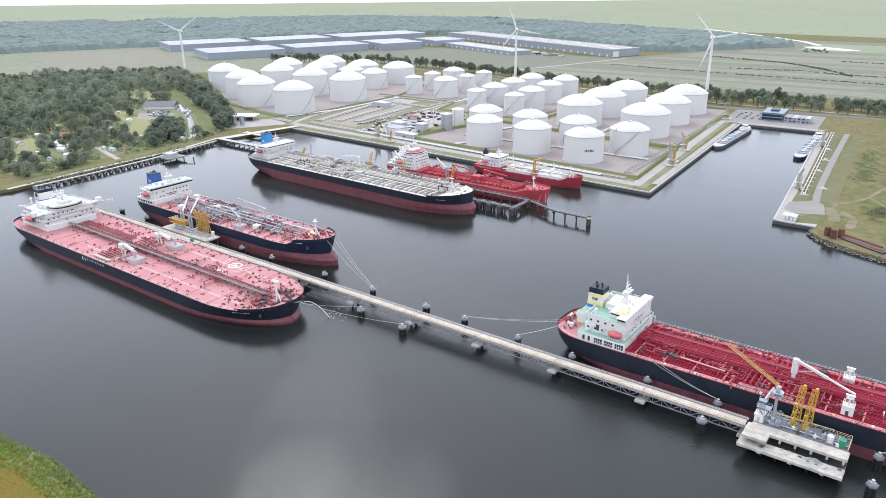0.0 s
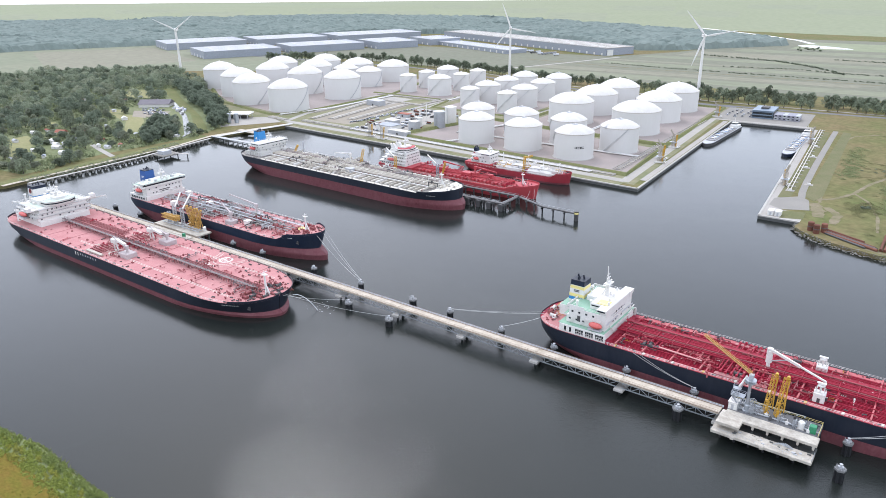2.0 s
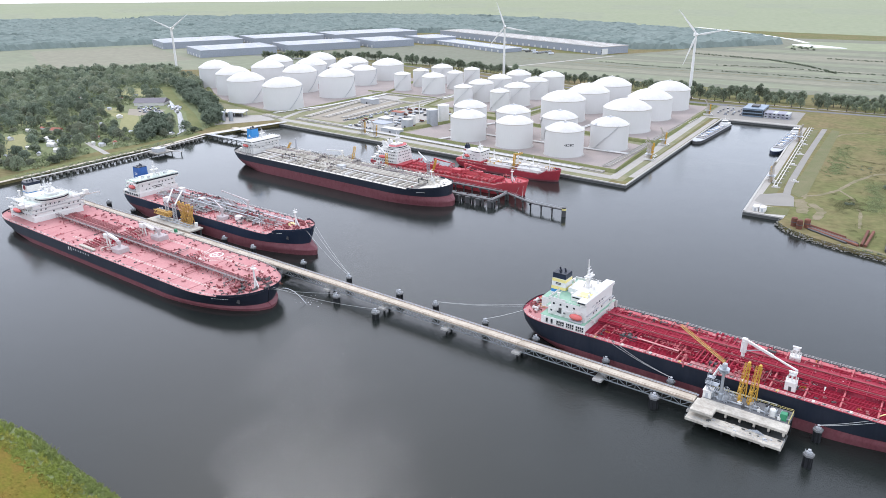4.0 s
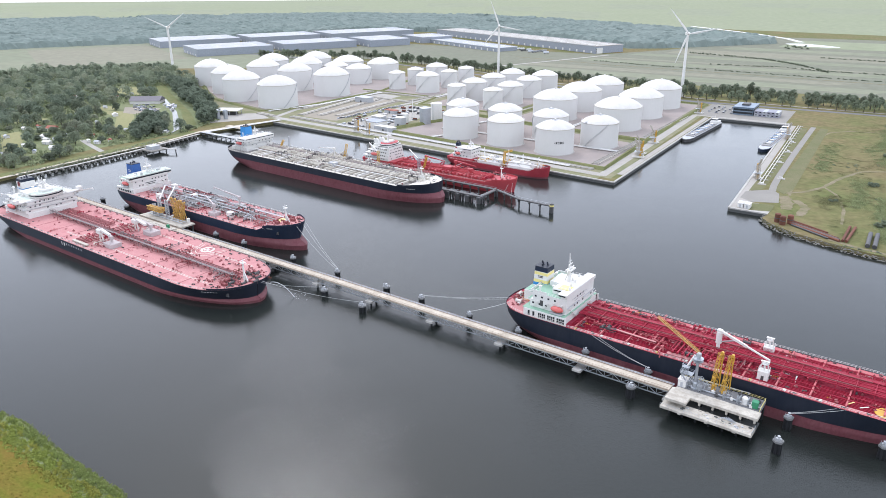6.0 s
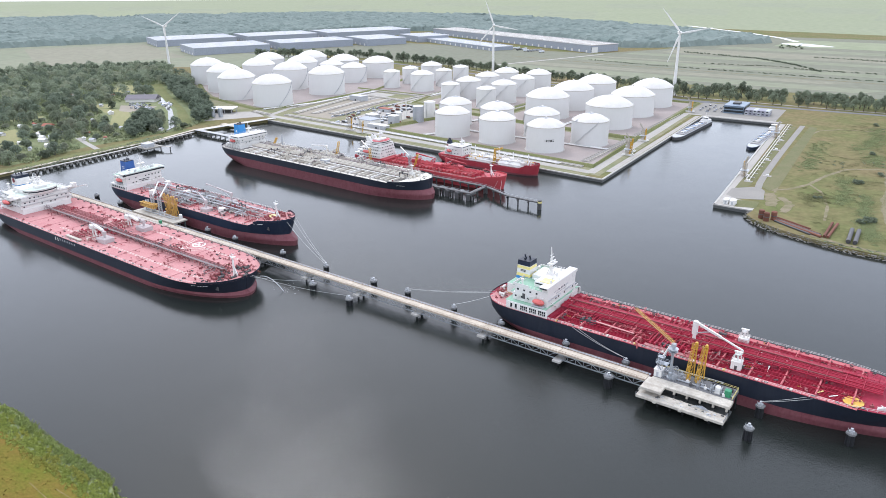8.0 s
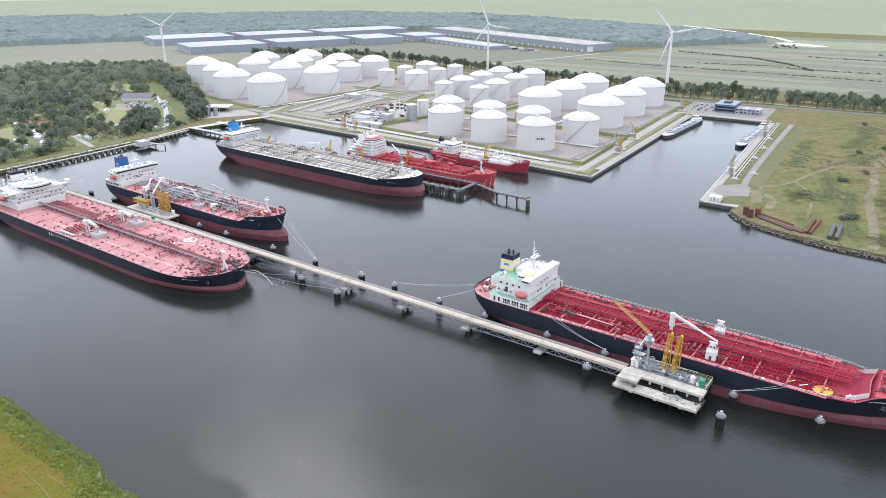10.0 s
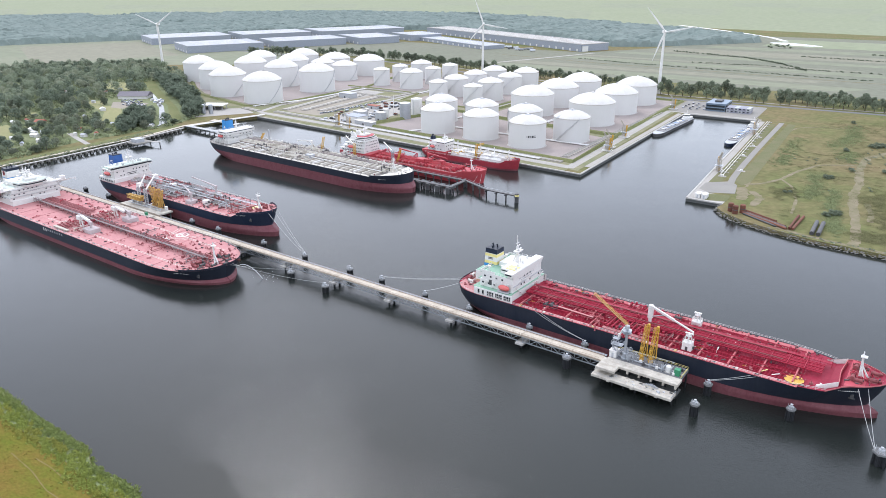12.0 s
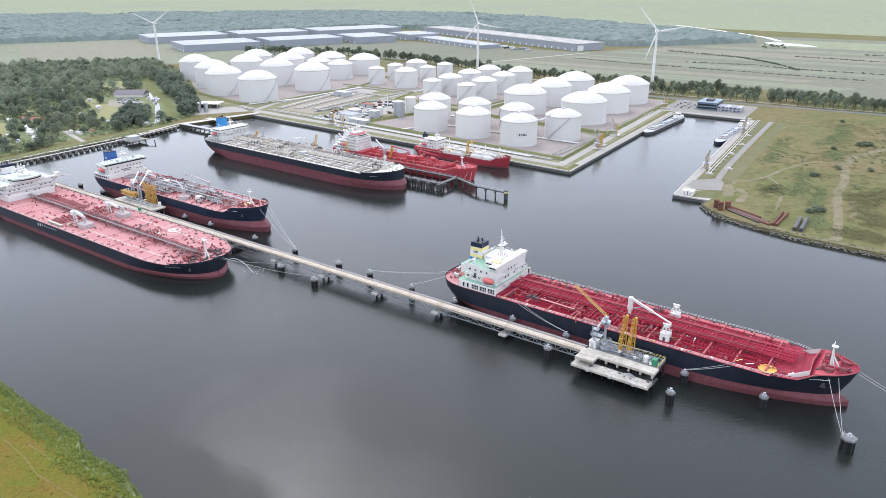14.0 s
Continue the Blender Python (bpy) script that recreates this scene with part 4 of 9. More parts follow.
for i in range(7):
    x = -73.5 + 4.85 * i
    part("beam", Geo().box(x - 0.2, x + 0.2, 237.3, 241, 3.0, 3.6), CONCRETE_DARK, plat)
    part("post", Geo().box(x - 0.35, x + 0.35, 239.7, 240.9, 4.6, 6.6), PLATFORM, plat)
    if i % 2:
        part("edge_block", Geo().block(x - 0.6, x + 0.6, 232.5, 233.0, 2.9, 3.9, 0.08), PLATFORM, plat)
    for y in (237.2, 243, 253):
        part("column", Geo().tube((x, y, -4), (x, y, 3.4 if y < 240 else 6.0), 0.36, n=10), PILE, plat, smooth=True)
for k in range(26):
    x, y = rng.uniform(-70, -45), rng.uniform(234.5, 238.2)
    part("rubble", Geo().block(x - 0.4, x + rng.uniform(0.2, 0.9), y - 0.3, y + rng.uniform(0.1, 0.5), 4.1, 4.1 + rng.uniform(0.12, 0.4), 0.06), rng.choice((PLATFORM, CONCRETE_DARK, GREY)), plat)
g = Geo()
for a, b in (((-76, 232.9), (-43.5, 232.9)), ((-43.5, 232.9), (-43.5, 238.2))):
    for k in range(12):
        u = Vector((*a, 4.1)).lerp(Vector((*b, 4.1)), k / 11)
        g.beam(u, u + Vector((0, 0, 1.1)), 0.07)
    g.beam((*a, 5.2), (*b, 5.2), 0.06)
part("railing", g, GALV, plat)
g = Geo()
for a, b in (((-44.2, 244.9), (-44.2, 253.6)), ((-44.2, 253.6), (-73.8, 253.6))):
    for k in range(14):
        u = Vector((*a, 6.9)).lerp(Vector((*b, 6.9)), k / 13)
        g.beam(u, u + Vector((0, 0, 1.1)), 0.08)
    for z in (7.45, 8.0):
        g.beam((*a, z), (*b, z), 0.08)
part("railing", g, PALE_YELLOW, plat, "yellow guard rail")
for k in range(16):
    x, y = -72 + 1.75 * k, 246.0 + (k * 5 % 7) * 0.95
    part("deck_fitting", Geo().block(x - 0.5, x + 0.5, y - 0.4, y + 0.4, 6.9, 7.5 + 0.2 * (k % 4), 0.08).tube((x, y, 7.5), (x, y, 8.6 + 0.2 * (k % 3)), 0.12, n=6).tube((x - 0.9, y + 0.5, 7.4), (x + 1.1, y + 0.5, 7.4), 0.14, n=6), (GALV, GREY, OFFWHITE, STEEL_DARK)[k % 4], plat)
for x in (-70.5, -66, -57, -52):
    part("ladder_frame", Geo().lattice((x, 246, 6.9), (x, 246, 10.0), 0.8, 3, 0.1), GALV, plat)
g = Geo()
for k in range(5):
    g.path([(-72 + 0.7 * k, 250, 7.4), (-72 + 0.7 * k, 254, 7.4), (-60 + 2.5 * k, 254 + 0.2 * k, 7.4), (-60 + 2.5 * k, 252, 8.6)], 0.22)
for k in range(4):
    g.path([(-52 + 1.5 * k, 247, 7.0), (-52 + 1.5 * k, 247, 8.4), (-52 + 1.5 * k, 250, 8.4), (-52 + 1.5 * k, 250, 7.0)], 0.2)
for k in range(4):
    g.path([(-56 + k, 236.2 + 0.5 * k, 4.1), (-54.5 + 0.7 * k, 236.6, 5.2 + 0.2 * k), (-52.5 + 0.5 * k, 236.2 + 0.3 * k, 5.0), (-51.5 + 0.6 * k, 237.2, 4.1)], 0.12)
g.path([(-74, 247, 7.4), (-44, 247, 7.4)], 0.25)
part("pipework", g, GALV, plat)

hut = thing("jetty_cabin", "small white equipment cabin on the jetty platform", "cabin", (-74, 243.5, 7.8))
part("body", Geo().block(0, 3.0, 0, 3.4, 0, 2.8, 0.08), WHITE, hut)
part("roof", Geo().block(-0.2, 3.2, -0.2, 3.6, 2.8, 3.05, 0.05), OFFWHITE, hut)
part("door", Geo().box(1.0, 1.9, -0.06, 0.02, 0, 2.1), GREY, hut)
tanklet = thing("buffer_tank", "small white upright buffer tank", "tank", (-50.0, 245.6, 7.8))
part("vessel", Geo().lathe(0, 0, [(1.05, 0.2), (1.1, 0.4), (1.1, 2.3), (0.8, 2.7), (0.1, 2.8)], 16), WHITE, tanklet, smooth=True)
part("plinth", Geo().block(-1.2, 1.2, -1.2, 1.2, 0, 0.2, 0.05), CONCRETE, tanklet)
cabinet = thing("control_cabinet", "green steel control cabinet at the platform corner", "cabinet", (-47.4, 244.2, 7.8))
part("body", Geo().block(0, 2.2, 0, 2.2, 0, 2.6, 0.1), GREENPAINT, cabinet)
part("door", Geo().box(0.3, 1.9, -0.05, 0.02, 0.2, 2.3), GREENPAINT, cabinet)

# Gangway tower crane and two yellow loading arms.
tower = thing("gangway_tower", "grey steel gangway tower with an ochre lattice jib", "gangway crane", (-68.2, 245.7, 7.8))
part("column", Geo().tube((0, 0, 0), (0, 0, 13.5), 0.62, 0.5, n=14), GALV, tower, smooth=True)
part("base_frame", Geo().lattice((1.7, 0.4, 0), (1.7, 0.4, 5), 1.5, 3, 0.12).lattice((3.8, 0.2, 0), (3.8, 0.2, 3.4), 1.5, 2, 0.12), GALV, tower)
part("column_foot", Geo().lathe(0, 0, [(1.5, 0), (1.5, 0.5), (0.95, 0.6), (0.95, 2.4), (0.62, 2.8)], 14), GALV, tower)
part("ring_platform", Geo().lathe(0, 0, [(1.9, 11.6), (1.9, 11.75), (0.7, 11.8)], 18), GALV, tower)
part("ring_rail", Geo().lathe(0, 0, [(1.9, 12.75), (1.95, 12.82), (1.85, 12.85)], 18), GALV, tower)
for i in range(9):
    u = 2 * math.pi * i / 9
    part("ring_post", Geo().beam((1.88 * math.cos(u), 1.88 * math.sin(u), 11.7), (1.88 * math.cos(u), 1.88 * math.sin(u), 12.8), 0.09), GALV, tower)
part("head", Geo().block(-0.8, 0.8, -0.8, 0.8, 13.4, 15.0, 0.2), GREY, tower)
for d in (-0.5, 0.5):
    part("jib_rail", Geo().beam((0.3 * d, 1.0 * d, 15), (-21.5 + 0.3 * d, 15 + 1.0 * d, 17.4), 0.16, 0.22), OCHRE, tower, "ochre jib rail")
part("jib", Geo().lattice((0, 0, 15.3), (-21.5, 15, 17.7), 0.9, 13, 0.07), OCHRE, tower, "ochre lattice jib")
part("jib_walkway", Geo().beam((-0.3, 0.3, 14.75), (-21, 14.6, 17.1), 0.5, 0.08), RAIL_TAN, tower)
part("gangway_frame", Geo().lattice((-4.2, -0.6, 0), (-4.2, -0.6, 8.2), 1.6, 4, 0.13), GALV, tower)
part("landing", Geo().block(-5.6, -1.0, -1.9, 0.9, 5.6, 5.8, 0.04), GALV, tower)
part("landing", Geo().block(-5.2, -2.6, -1.5, 0.5, 8.1, 8.3, 0.04), GALV, tower)
part("landing_rail", rail_box(-5.6, -1.0, -1.9, 0.9, 5.8), GALV, tower)
part("landing_rail", rail_box(-5.2, -2.6, -1.5, 0.5, 8.3), GALV, tower)
for k in range(3):
    part("stair_flight", Geo().beam((-5.2 + 2.2 * (k % 2), -1.7, 2.8 * k), (-3.0 - 2.2 * (k % 2), -1.7, 2.8 * (k + 1)), 0.7, 0.16), GALV, tower)
part("slack_gangway", Geo().beam((-3.6, 0.2, 8.4), (-1.6, 1.0, 13.2), 0.9, 0.5), OFFWHITE, tower)
part("winch_box", Geo().block(0.9, 2.7, -1.0, 0.8, 0, 1.8, 0.1), GREY, tower)
arms = thing("marine_loader", "pair of yellow marine loading arms folded upright", "loading arm", (0, -1.9, 0.9))
for x in (-62.2, -58.4):
    loading_arm(arms, x, 250.3, 6.9, 15.6, YELLOW, 1.1)
    part("pedestal", Geo().lathe(x, 250.3, [(0.9, 6.9), (0.9, 7.3), (0.5, 7.4), (0.5, 9.0)], 12), YELLOW, arms)

# Mid-jetty loading station between the two western tankers.
mid = thing("loading_station", "concrete jetty head with grey towers and orange-yellow loading arms", "jetty platform")
part("slab", Geo().block(-438, -392, 245.6, 256.4, 6.2, 7.1, 0.12), PLATFORM, mid)
part("slab", Geo().block(-438, -393, 238.0, 243.6, 6.0, 7.05, 0.12), PLATFORM, mid)
for i in range(8):
    for y in (240.0, 255.5):
        part("column", Geo().tube((-436 + 6 * i, y, -4), (-436 + 6 * i, y, 6.1), 0.55, n=8), CONCRETE_DARK, mid, smooth=True)
for x, y, lean in ((-410, 253.5, 6.0), (-405.5, 255, -4.5), (-403.0, 253.5, 5.2), (-408.5, 255, -5.5), (-401, 254.5, -2.0)):
    loading_arm(mid, x, y, 7.1, 13, OCHRE, lean)
part("gantry", Geo().lattice((-433, 250, 12.5), (-417, 250, 12.5), 2.4, 7, 0.35).lattice((-433, 254, 11), (-417, 252, 13), 1.8, 7, 0.3), OCHRE, mid, "orange-yellow lattice gantry")
for x in (-431, -424, -416):
    part("tower", Geo().lattice((x, 253, 7), (x, 253, 19 if x != -431 else 14), 1.8, 8, 0.25), GREY, mid, "grey lattice tower")
for x, y in ((-426, 264), (-418, 266)):
    part("gangway", Geo().beam((x + 3, 253, 18.5), (x - 6, y, 24), 0.7, 0.6), OFFWHITE, mid, "raised white gangway")
part("manifold", Geo().path([(-434, 250, 8), (-396, 250, 8)], 0.3).path([(-434, 252, 8.3), (-396, 252, 8.3)], 0.3).path([(-414, 250, 8), (-414, 257, 8.6)], 0.3), GALV, mid)
part("kiosk", Geo().block(-399, -397.4, 240, 241.6, 7.1, 9.2, 0.1), GREENPAINT, mid)
part("vessel", Geo().lathe(-397, 255, [(1.1, 7.1), (1.1, 9.6), (0.2, 10.0)], 14), WHITE, mid, smooth=True)

for x, y in ((-226.8, 233.4), (-255.2, 235.8)):
    dolphin(x, y, 4.2, 3.7)
for x, y, w in ((-35.6, 250.8, 3.3), (-35.3, 233.9, 3.5), (-5.7, 251.5, 3.3), (24.4, 241.6, 5.1), (-89.8, 237.3, 3.8), (-206.5, 254.8, 3.6), (-229.6, 255, 4.2)):
    dolphin(x, y, w, 5.2)
for x, y in ((-88.5, 251.6), (-116, 251.8), (-149, 251.8), (-176, 252.4)):
    dolphin(x, y, 3.2, 5.5)
dolphin(74, 259, 5.0, 5.2)
for x in (-265, -300, -343, -370, -470, -501):
    dolphin(x, 255.4, 3.6, 5.0)


# ---- ships ----
def half_width(s, zf, beam, fine=0.0):
    """Half the breadth of a tanker at s (0 stern, 1 bow), zf (0 at the water, 1 at deck)."""
    zs = 1 - (1 - zf) ** 1.9
    sa, pa = 0.20 - 0.08 * zs, 1.7 + 1.1 * zs
    sb, pb = 0.24 - 0.08 * zf + 0.08 * fine, 1.75 + 0.45 * zf - 0.5 * fine
    w = 1.0
    if s < sa:
        w *= max(0.0, 1 - (1 - s / sa) ** pa) ** (1 / pa)
    if s > 1 - sb:
        w *= max(0.0, 1 - ((s - 1 + sb) / sb) ** pb) ** (1 / pb)
    return beam / 2 * max(w, 0.004)


STATIONS = sorted({round(0.5 - 0.5 * math.cos(math.pi * i / 44), 5) for i in range(45)} | {i / 40 for i in range(41)})


class Hull:
    def __init__(self, length, beam, depth, boot, fc=0.0, s_fc=0.88, rake=0.012, stern=0.025, fine=0.0, overhang=0.0, foot=0.0):
        self.overhang, self.foot = overhang, foot
        self.length, self.beam, self.depth, self.boot, self.fc, self.s_fc, self.rake, self.stern, self.fine = length, beam, depth, boot, fc, s_fc, rake, stern, fine

    def top(self, s):
        up = min(max((s - self.s_fc) / 0.025, 0), 1)
        return self.depth + self.fc * up + 0.9 * max(0, (s - 0.9) / 0.1) ** 2

    def stem(self, z, top):
        """How far the stem stands before (+) or behind the deck's tip: raked above the boot top, a swollen foot below."""
        if z > self.boot:
            return -self.overhang * (max(0.0, top - z) / (top - self.boot)) ** 1.2
        u = min(1.0, (self.boot - z) / (0.5 * self.boot))
        return -self.overhang + (self.overhang + self.foot) * u * u * (3 - 2 * u)

    def point(self, s, z, side):
        top = self.top(s)
        zf = min(max(z / top, 0), 1)
        x0, x1 = self.length * self.stern * (1 - zf) ** 1.6, self.length * (1 - self.rake * (1 - zf)) + self.stem(z, top)
        return (x0 + (x1 - x0) * s, side * half_width(s, zf, self.beam, self.fine), z)

    def skin(self, levels):
        """Both sides between heights, each a number or a function of s."""
        g = Geo()
        value = lambda lv, s: lv(s) if callable(lv) else lv
        for side in (-1, 1):
            rows = [[self.point(s, value(lv, s), side) for s in STATIONS] for lv in levels]
            n = len(STATIONS)
            faces = []
            for a in range(len(levels) - 1):
                for i in range(n - 1):
                    q = (a * n + i, a * n + i + 1, (a + 1) * n + i + 1, (a + 1) * n + i)
                    faces.append(q if side < 0 else q[::-1])
            g.add([p for row in rows for p in row], faces)
        return g

    def deck(self, inset=0.15):
        g = Geo()
        rows = [[(*self.point(s, self.top(s), side)[:2], self.top(s) - inset) for s in STATIONS] for side in (-1, 1)]
        n = len(STATIONS)
        return g.add(rows[0] + rows[1], [(i, i + 1, n + i + 1, n + i) for i in range(n - 1)])

    def rim(self, s0, s1, height, thick=0.25, sides=(-1, 1)):
        """A bulwark along the edges of the deck."""
        g = Geo()
        some = [s for s in STATIONS if s0 <= s <= s1]
        for side in sides:
            loops = []
            for s in some:
                x, y, z = self.point(s, self.top(s), side)
                inner = y - side * min(thick, abs(y))
                loops.append([(x, y, z - 0.1), (x, y + side * 0.1 * height, z + height), (x, inner + side * 0.1 * height, z + height), (x, inner, z - 0.1)])
            g.rings(loops, True)
        return g

    def rails(self, s0, s1, height=1.1, step=3.0, sides=(-1, 1)):
        g = Geo()
        for side in sides:
            pts = []
            n = max(2, int((s1 - s0) * self.length / step))
            for i in range(n + 1):
                s = s0 + (s1 - s0) * i / n
                x, y, z = self.point(s, self.top(s), side)
                pts.append(Vector((x, y - side * 0.25, z)))
            for p in pts:
                g.beam(p, p + Vector((0, 0, height)), 0.08)
            for p, q in zip(pts, pts[1:]):
                for h in (height, height * 0.55):
                    g.beam(p + Vector((0, 0, h)), q + Vector((0, 0, h)), 0.07)
        return g


def ship_base(name, label, at, hull, side_paint, boot_paint, deck_paint, turn=0.0, bulwark=(0.90, 1.0), wall=0.9, rim_paint=None):
    ship = thing(name, label, "tanker ship", at, turn, group="moored ships")
    part("boot_topping", hull.skin([-2.0, 0.0, hull.boot * 0.3, hull.boot * 0.5, hull.boot * 0.7, hull.boot * 0.85, hull.boot]), boot_paint, ship, "dull red underwater paint with scuffs", smooth=True)
    mid = lambda s: (hull.boot + hull.top(s)) / 2
    part("hull", hull.skin([hull.boot, mid, hull.top]), side_paint, ship, smooth=True)
    part("deck", hull.deck(), deck_paint, ship)
    for side in (-1, 1):
        part("bulwark", hull.rim(*bulwark, wall, 0.2, (side,)), rim_paint or side_paint, ship)
        part("bulwark", hull.rim(0.0, 0.04, wall, 0.2, (side,)), side_paint, ship)
        part("railing", hull.rails(0.04, bulwark[0], sides=(side,)), OFFWHITE, ship)
    return ship


PANE = mesh_of("window", Geo().box(-0.06, 0.06, -0.45, 0.45, -0.4, 0.4), GLASS)
FITTINGS = [
    mesh_of("deck_fitting", Geo().lathe(0, 0, [(0.45, 0), (0.45, 1.0), (0.7, 1.1), (0.7, 1.35), (0.2, 1.45)], 10), MAROON, True),
    mesh_of("deck_fitting", Geo().block(-0.7, 0.7, -0.5, 0.5, 0, 0.8, 0.1).tube((0, 0, 0.8), (0, 0, 1.5), 0.18, n=6), MAROON),
    mesh_of("deck_fitting", Geo().tube((-0.9, 0, 0.5), (0.9, 0, 0.5), 0.32, n=8).box(-0.9, -0.6, -0.4, 0.4, 0, 0.6).box(0.6, 0.9, -0.4, 0.4, 0, 0.6), STEEL_DARK),
    mesh_of("deck_fitting", Geo().lathe(0, 0, [(0.22, 0), (0.22, 2.2), (0.5, 2.3), (0.45, 2.7), (0.1, 2.8)], 8), OFFWHITE, True),
    mesh_of("deck_fitting", Geo().lathe(0, 0, [(1.0, 0), (1.0, 0.7), (1.15, 0.75), (1.15, 0.95), (0.3, 1.1)], 12), DECK_PINK, True),
]


def shared(name, me, parent, at, turn=0.0, size=1.0):
    ob = new(name, me)
    ob.parent = parent
    ob.matrix_basis = pose(*at, 0, 0, turn) @ Matrix.Scale(size, 4)
    return ob


def window_rows(parent, x, w, z0, z1, rows, step, face="front", gap=0.0):
    """Rows of small dark windows on a house's front (at x, across) or side (at y = x, along)."""
    for k in range(rows):
        z = z0 + (z1 - z0) * (k + 0.55) / rows
        n = int(w / step)
        for i in range(n):
            v = -w / 2 + (i + 0.5) * w / n
            if rng.random() < gap:
                continue
            if face == "front":
                shared("window", PANE, parent, (x + 0.03, v, z))
            else:
                shared("window", PANE, parent, (v, x, z), 90)


def funnel(ship, x0, x1, w, z0, z1, paint, bands=(), taper=0.8):
    f = part("funnel", Geo().rings([[(x0 + dx, -w / 2 + d, zz), (x1 - dx * 0.6, -w / 2 + d, zz), (x1 - dx * 0.6, w / 2 - d, zz), (x0 + dx, w / 2 - d, zz)] for zz, dx, d in ((z0, 0, 0), (z1, taper, 0.45))], True), paint, ship)
    h = z1 - z0
    for a, b, m in bands:
        rows = []
        for u in (a, b):
            dx, d = taper * u - 0.04, 0.45 * u - 0.04
            rows.append([(x0 + dx, -w / 2 + d, z0 + h * u), (x1 - dx * 0.6, -w / 2 + d, z0 + h * u), (x1 - dx * 0.6, w / 2 - d, z0 + h * u), (x0 + dx, w / 2 - d, z0 + h * u)])
        part("funnel_band", Geo().rings(rows, False), m, f)
    part("funnel_top", Geo().block(x0 + taper - 0.1, x1 - taper * 0.6 + 0.1, -w / 2 + 0.35, w / 2 - 0.35, z1, z1 + 0.4, 0.1), BLACK, f)
    for i, (dx, dy, hh) in enumerate(((0.3, 0.2, 2.2), (0.5, -0.22, 1.8), (0.68, 0.1, 2.5), (0.45, 0.0, 1.5))):
        part("exhaust_pipe", Geo().tube((x0 + (x1 - x0) * dx, w * dy, z1 + 0.4), (x0 + (x1 - x0) * dx - 0.4, w * dy, z1 + 0.8 * hh), 0.38, n=8), BLACK, f)
    return f


def radar_mast(ship, x, y, z, h):
    m = part("radar_mast", Geo().tube((x, y, z), (x, y, z + h * 0.6), 0.85, 0.6, n=10).tube((x, y, z + h * 0.6), (x - 0.3, y, z + h), 0.3, 0.16, n=6), WHITE, ship, smooth=True)
    part("mast_stay", Geo().beam((x - 2.0, y, z), (x, y, z + h * 0.4), 0.35), WHITE, m)
    part("crosstree", Geo().block(x - 0.9, x + 1.8, y - 2.6, y + 2.6, z + h * 0.42, z + h * 0.45 + 0.15, 0.08), WHITE, m)
    part("crosstree", Geo().beam((x, y - 1.6, z + h * 0.72), (x, y + 1.6, z + h * 0.72), 0.15), WHITE, m)
    part("radar_scanner", Geo().box(x + 0.6, x + 1.0, y - 2.3, y + 2.3, z + h * 0.5, z + h * 0.5 + 0.4).tube((x + 0.8, y, z + h * 0.44), (x + 0.8, y, z + h * 0.5), 0.25, n=6), WHITE, m)
    part("radar_scanner", Geo().box(x + 0.2, x + 0.5, y - 1.7, y + 1.7, z + h * 0.62, z + h * 0.62 + 0.3), WHITE, m)
    return m


def lifeboat(ship, x, y, z, l=7.5):
    g = Geo()
    loops = []
    for u, s in ((0, 0.25), (0.1, 0.7), (0.3, 1.0), (0.7, 1.0), (0.9, 0.75), (1.0, 0.3)):
        loops.append([(x + l * (u - 0.5), y + 1.35 * s * math.cos(a), z + 1.25 * s * math.sin(a) * (1.0 if math.sin(a) < 0 else 1.1)) for a in [2 * math.pi * i / 10 for i in range(10)]])
    boat = part("lifeboat", g.rings(loops, True), ORANGE, ship, "orange enclosed lifeboat", smooth=True)
    s = -1 if y > 0 else 1
    for dx in (-0.32 * l, 0.32 * l):
        part("davit", Geo().beam((x + dx, y + s * 1.9, z - 2), (x + dx, y + s * 1.6, z + 1.8), 0.35).beam((x + dx, y + s * 1.6, z + 1.8), (x + dx, y, z + 2.0), 0.3), WHITE, boat)
    part("cradle", Geo().block(x - l / 2, x + l / 2, y - 1.2, y + 1.2, z - 2.0, z - 1.5, 0.1), GREY, boat)
    return boat


def hose_crane(ship, x, y, z, h, jib_to, paint, base=None):
    c = part("deck_crane", Geo().tube((x, y, z), (x, y, z + h), 0.75, 0.6, n=12), paint, ship, smooth=True)
    if base:
        l, w, t = base
        part("crane_base", Geo().block(x - l / 2, x + l / 2, y - w / 2, y + w / 2, z, z + t, 0.25), paint, c)
        part("railing", rail_box(x - l / 2, x + l / 2, y - w / 2, y + w / 2, z + t), paint, c)
    part("crane_head", Geo().block(x - 1.0, x + 1.0, y - 0.9, y + 0.9, z + h - 0.5, z + h + 1.5, 0.25), paint, c)
    a, b = Vector((x, y, z + h + 0.9)), Vector(jib_to)
    part("jib", Geo().beam(a, a.lerp(b, 0.55), 0.75, 0.95).beam(a.lerp(b, 0.55), b, 0.5, 0.6).beam(b, b - Vector((0, 0, 1.6)), 0.3), paint, c)
    part("jib_ram", Geo().tube((x, y, z + h * 0.55), a.lerp(b, 0.35), 0.25, n=6), GREY, c)
    return c


def pipes(ship, lines, x0, x1, z, paint, n=6):
    for y, r in lines:
        part("pipe", Geo().tube((x0, y, z), (x1, y, z), r, n=n), paint, ship)


def pipe_stands(ship, x0, x1, step, y0, y1, z, h, paint):
    for i in range(int((x1 - x0) / step) + 1):
        x = x0 + i * step
        part("pipe_stand", Geo().beam((x, y0, z + h), (x, y1, z + h), 0.25).beam((x, y0, z), (x, y0, z + h), 0.25).beam((x, y1, z), (x, y1, z + h), 0.25), paint, ship)


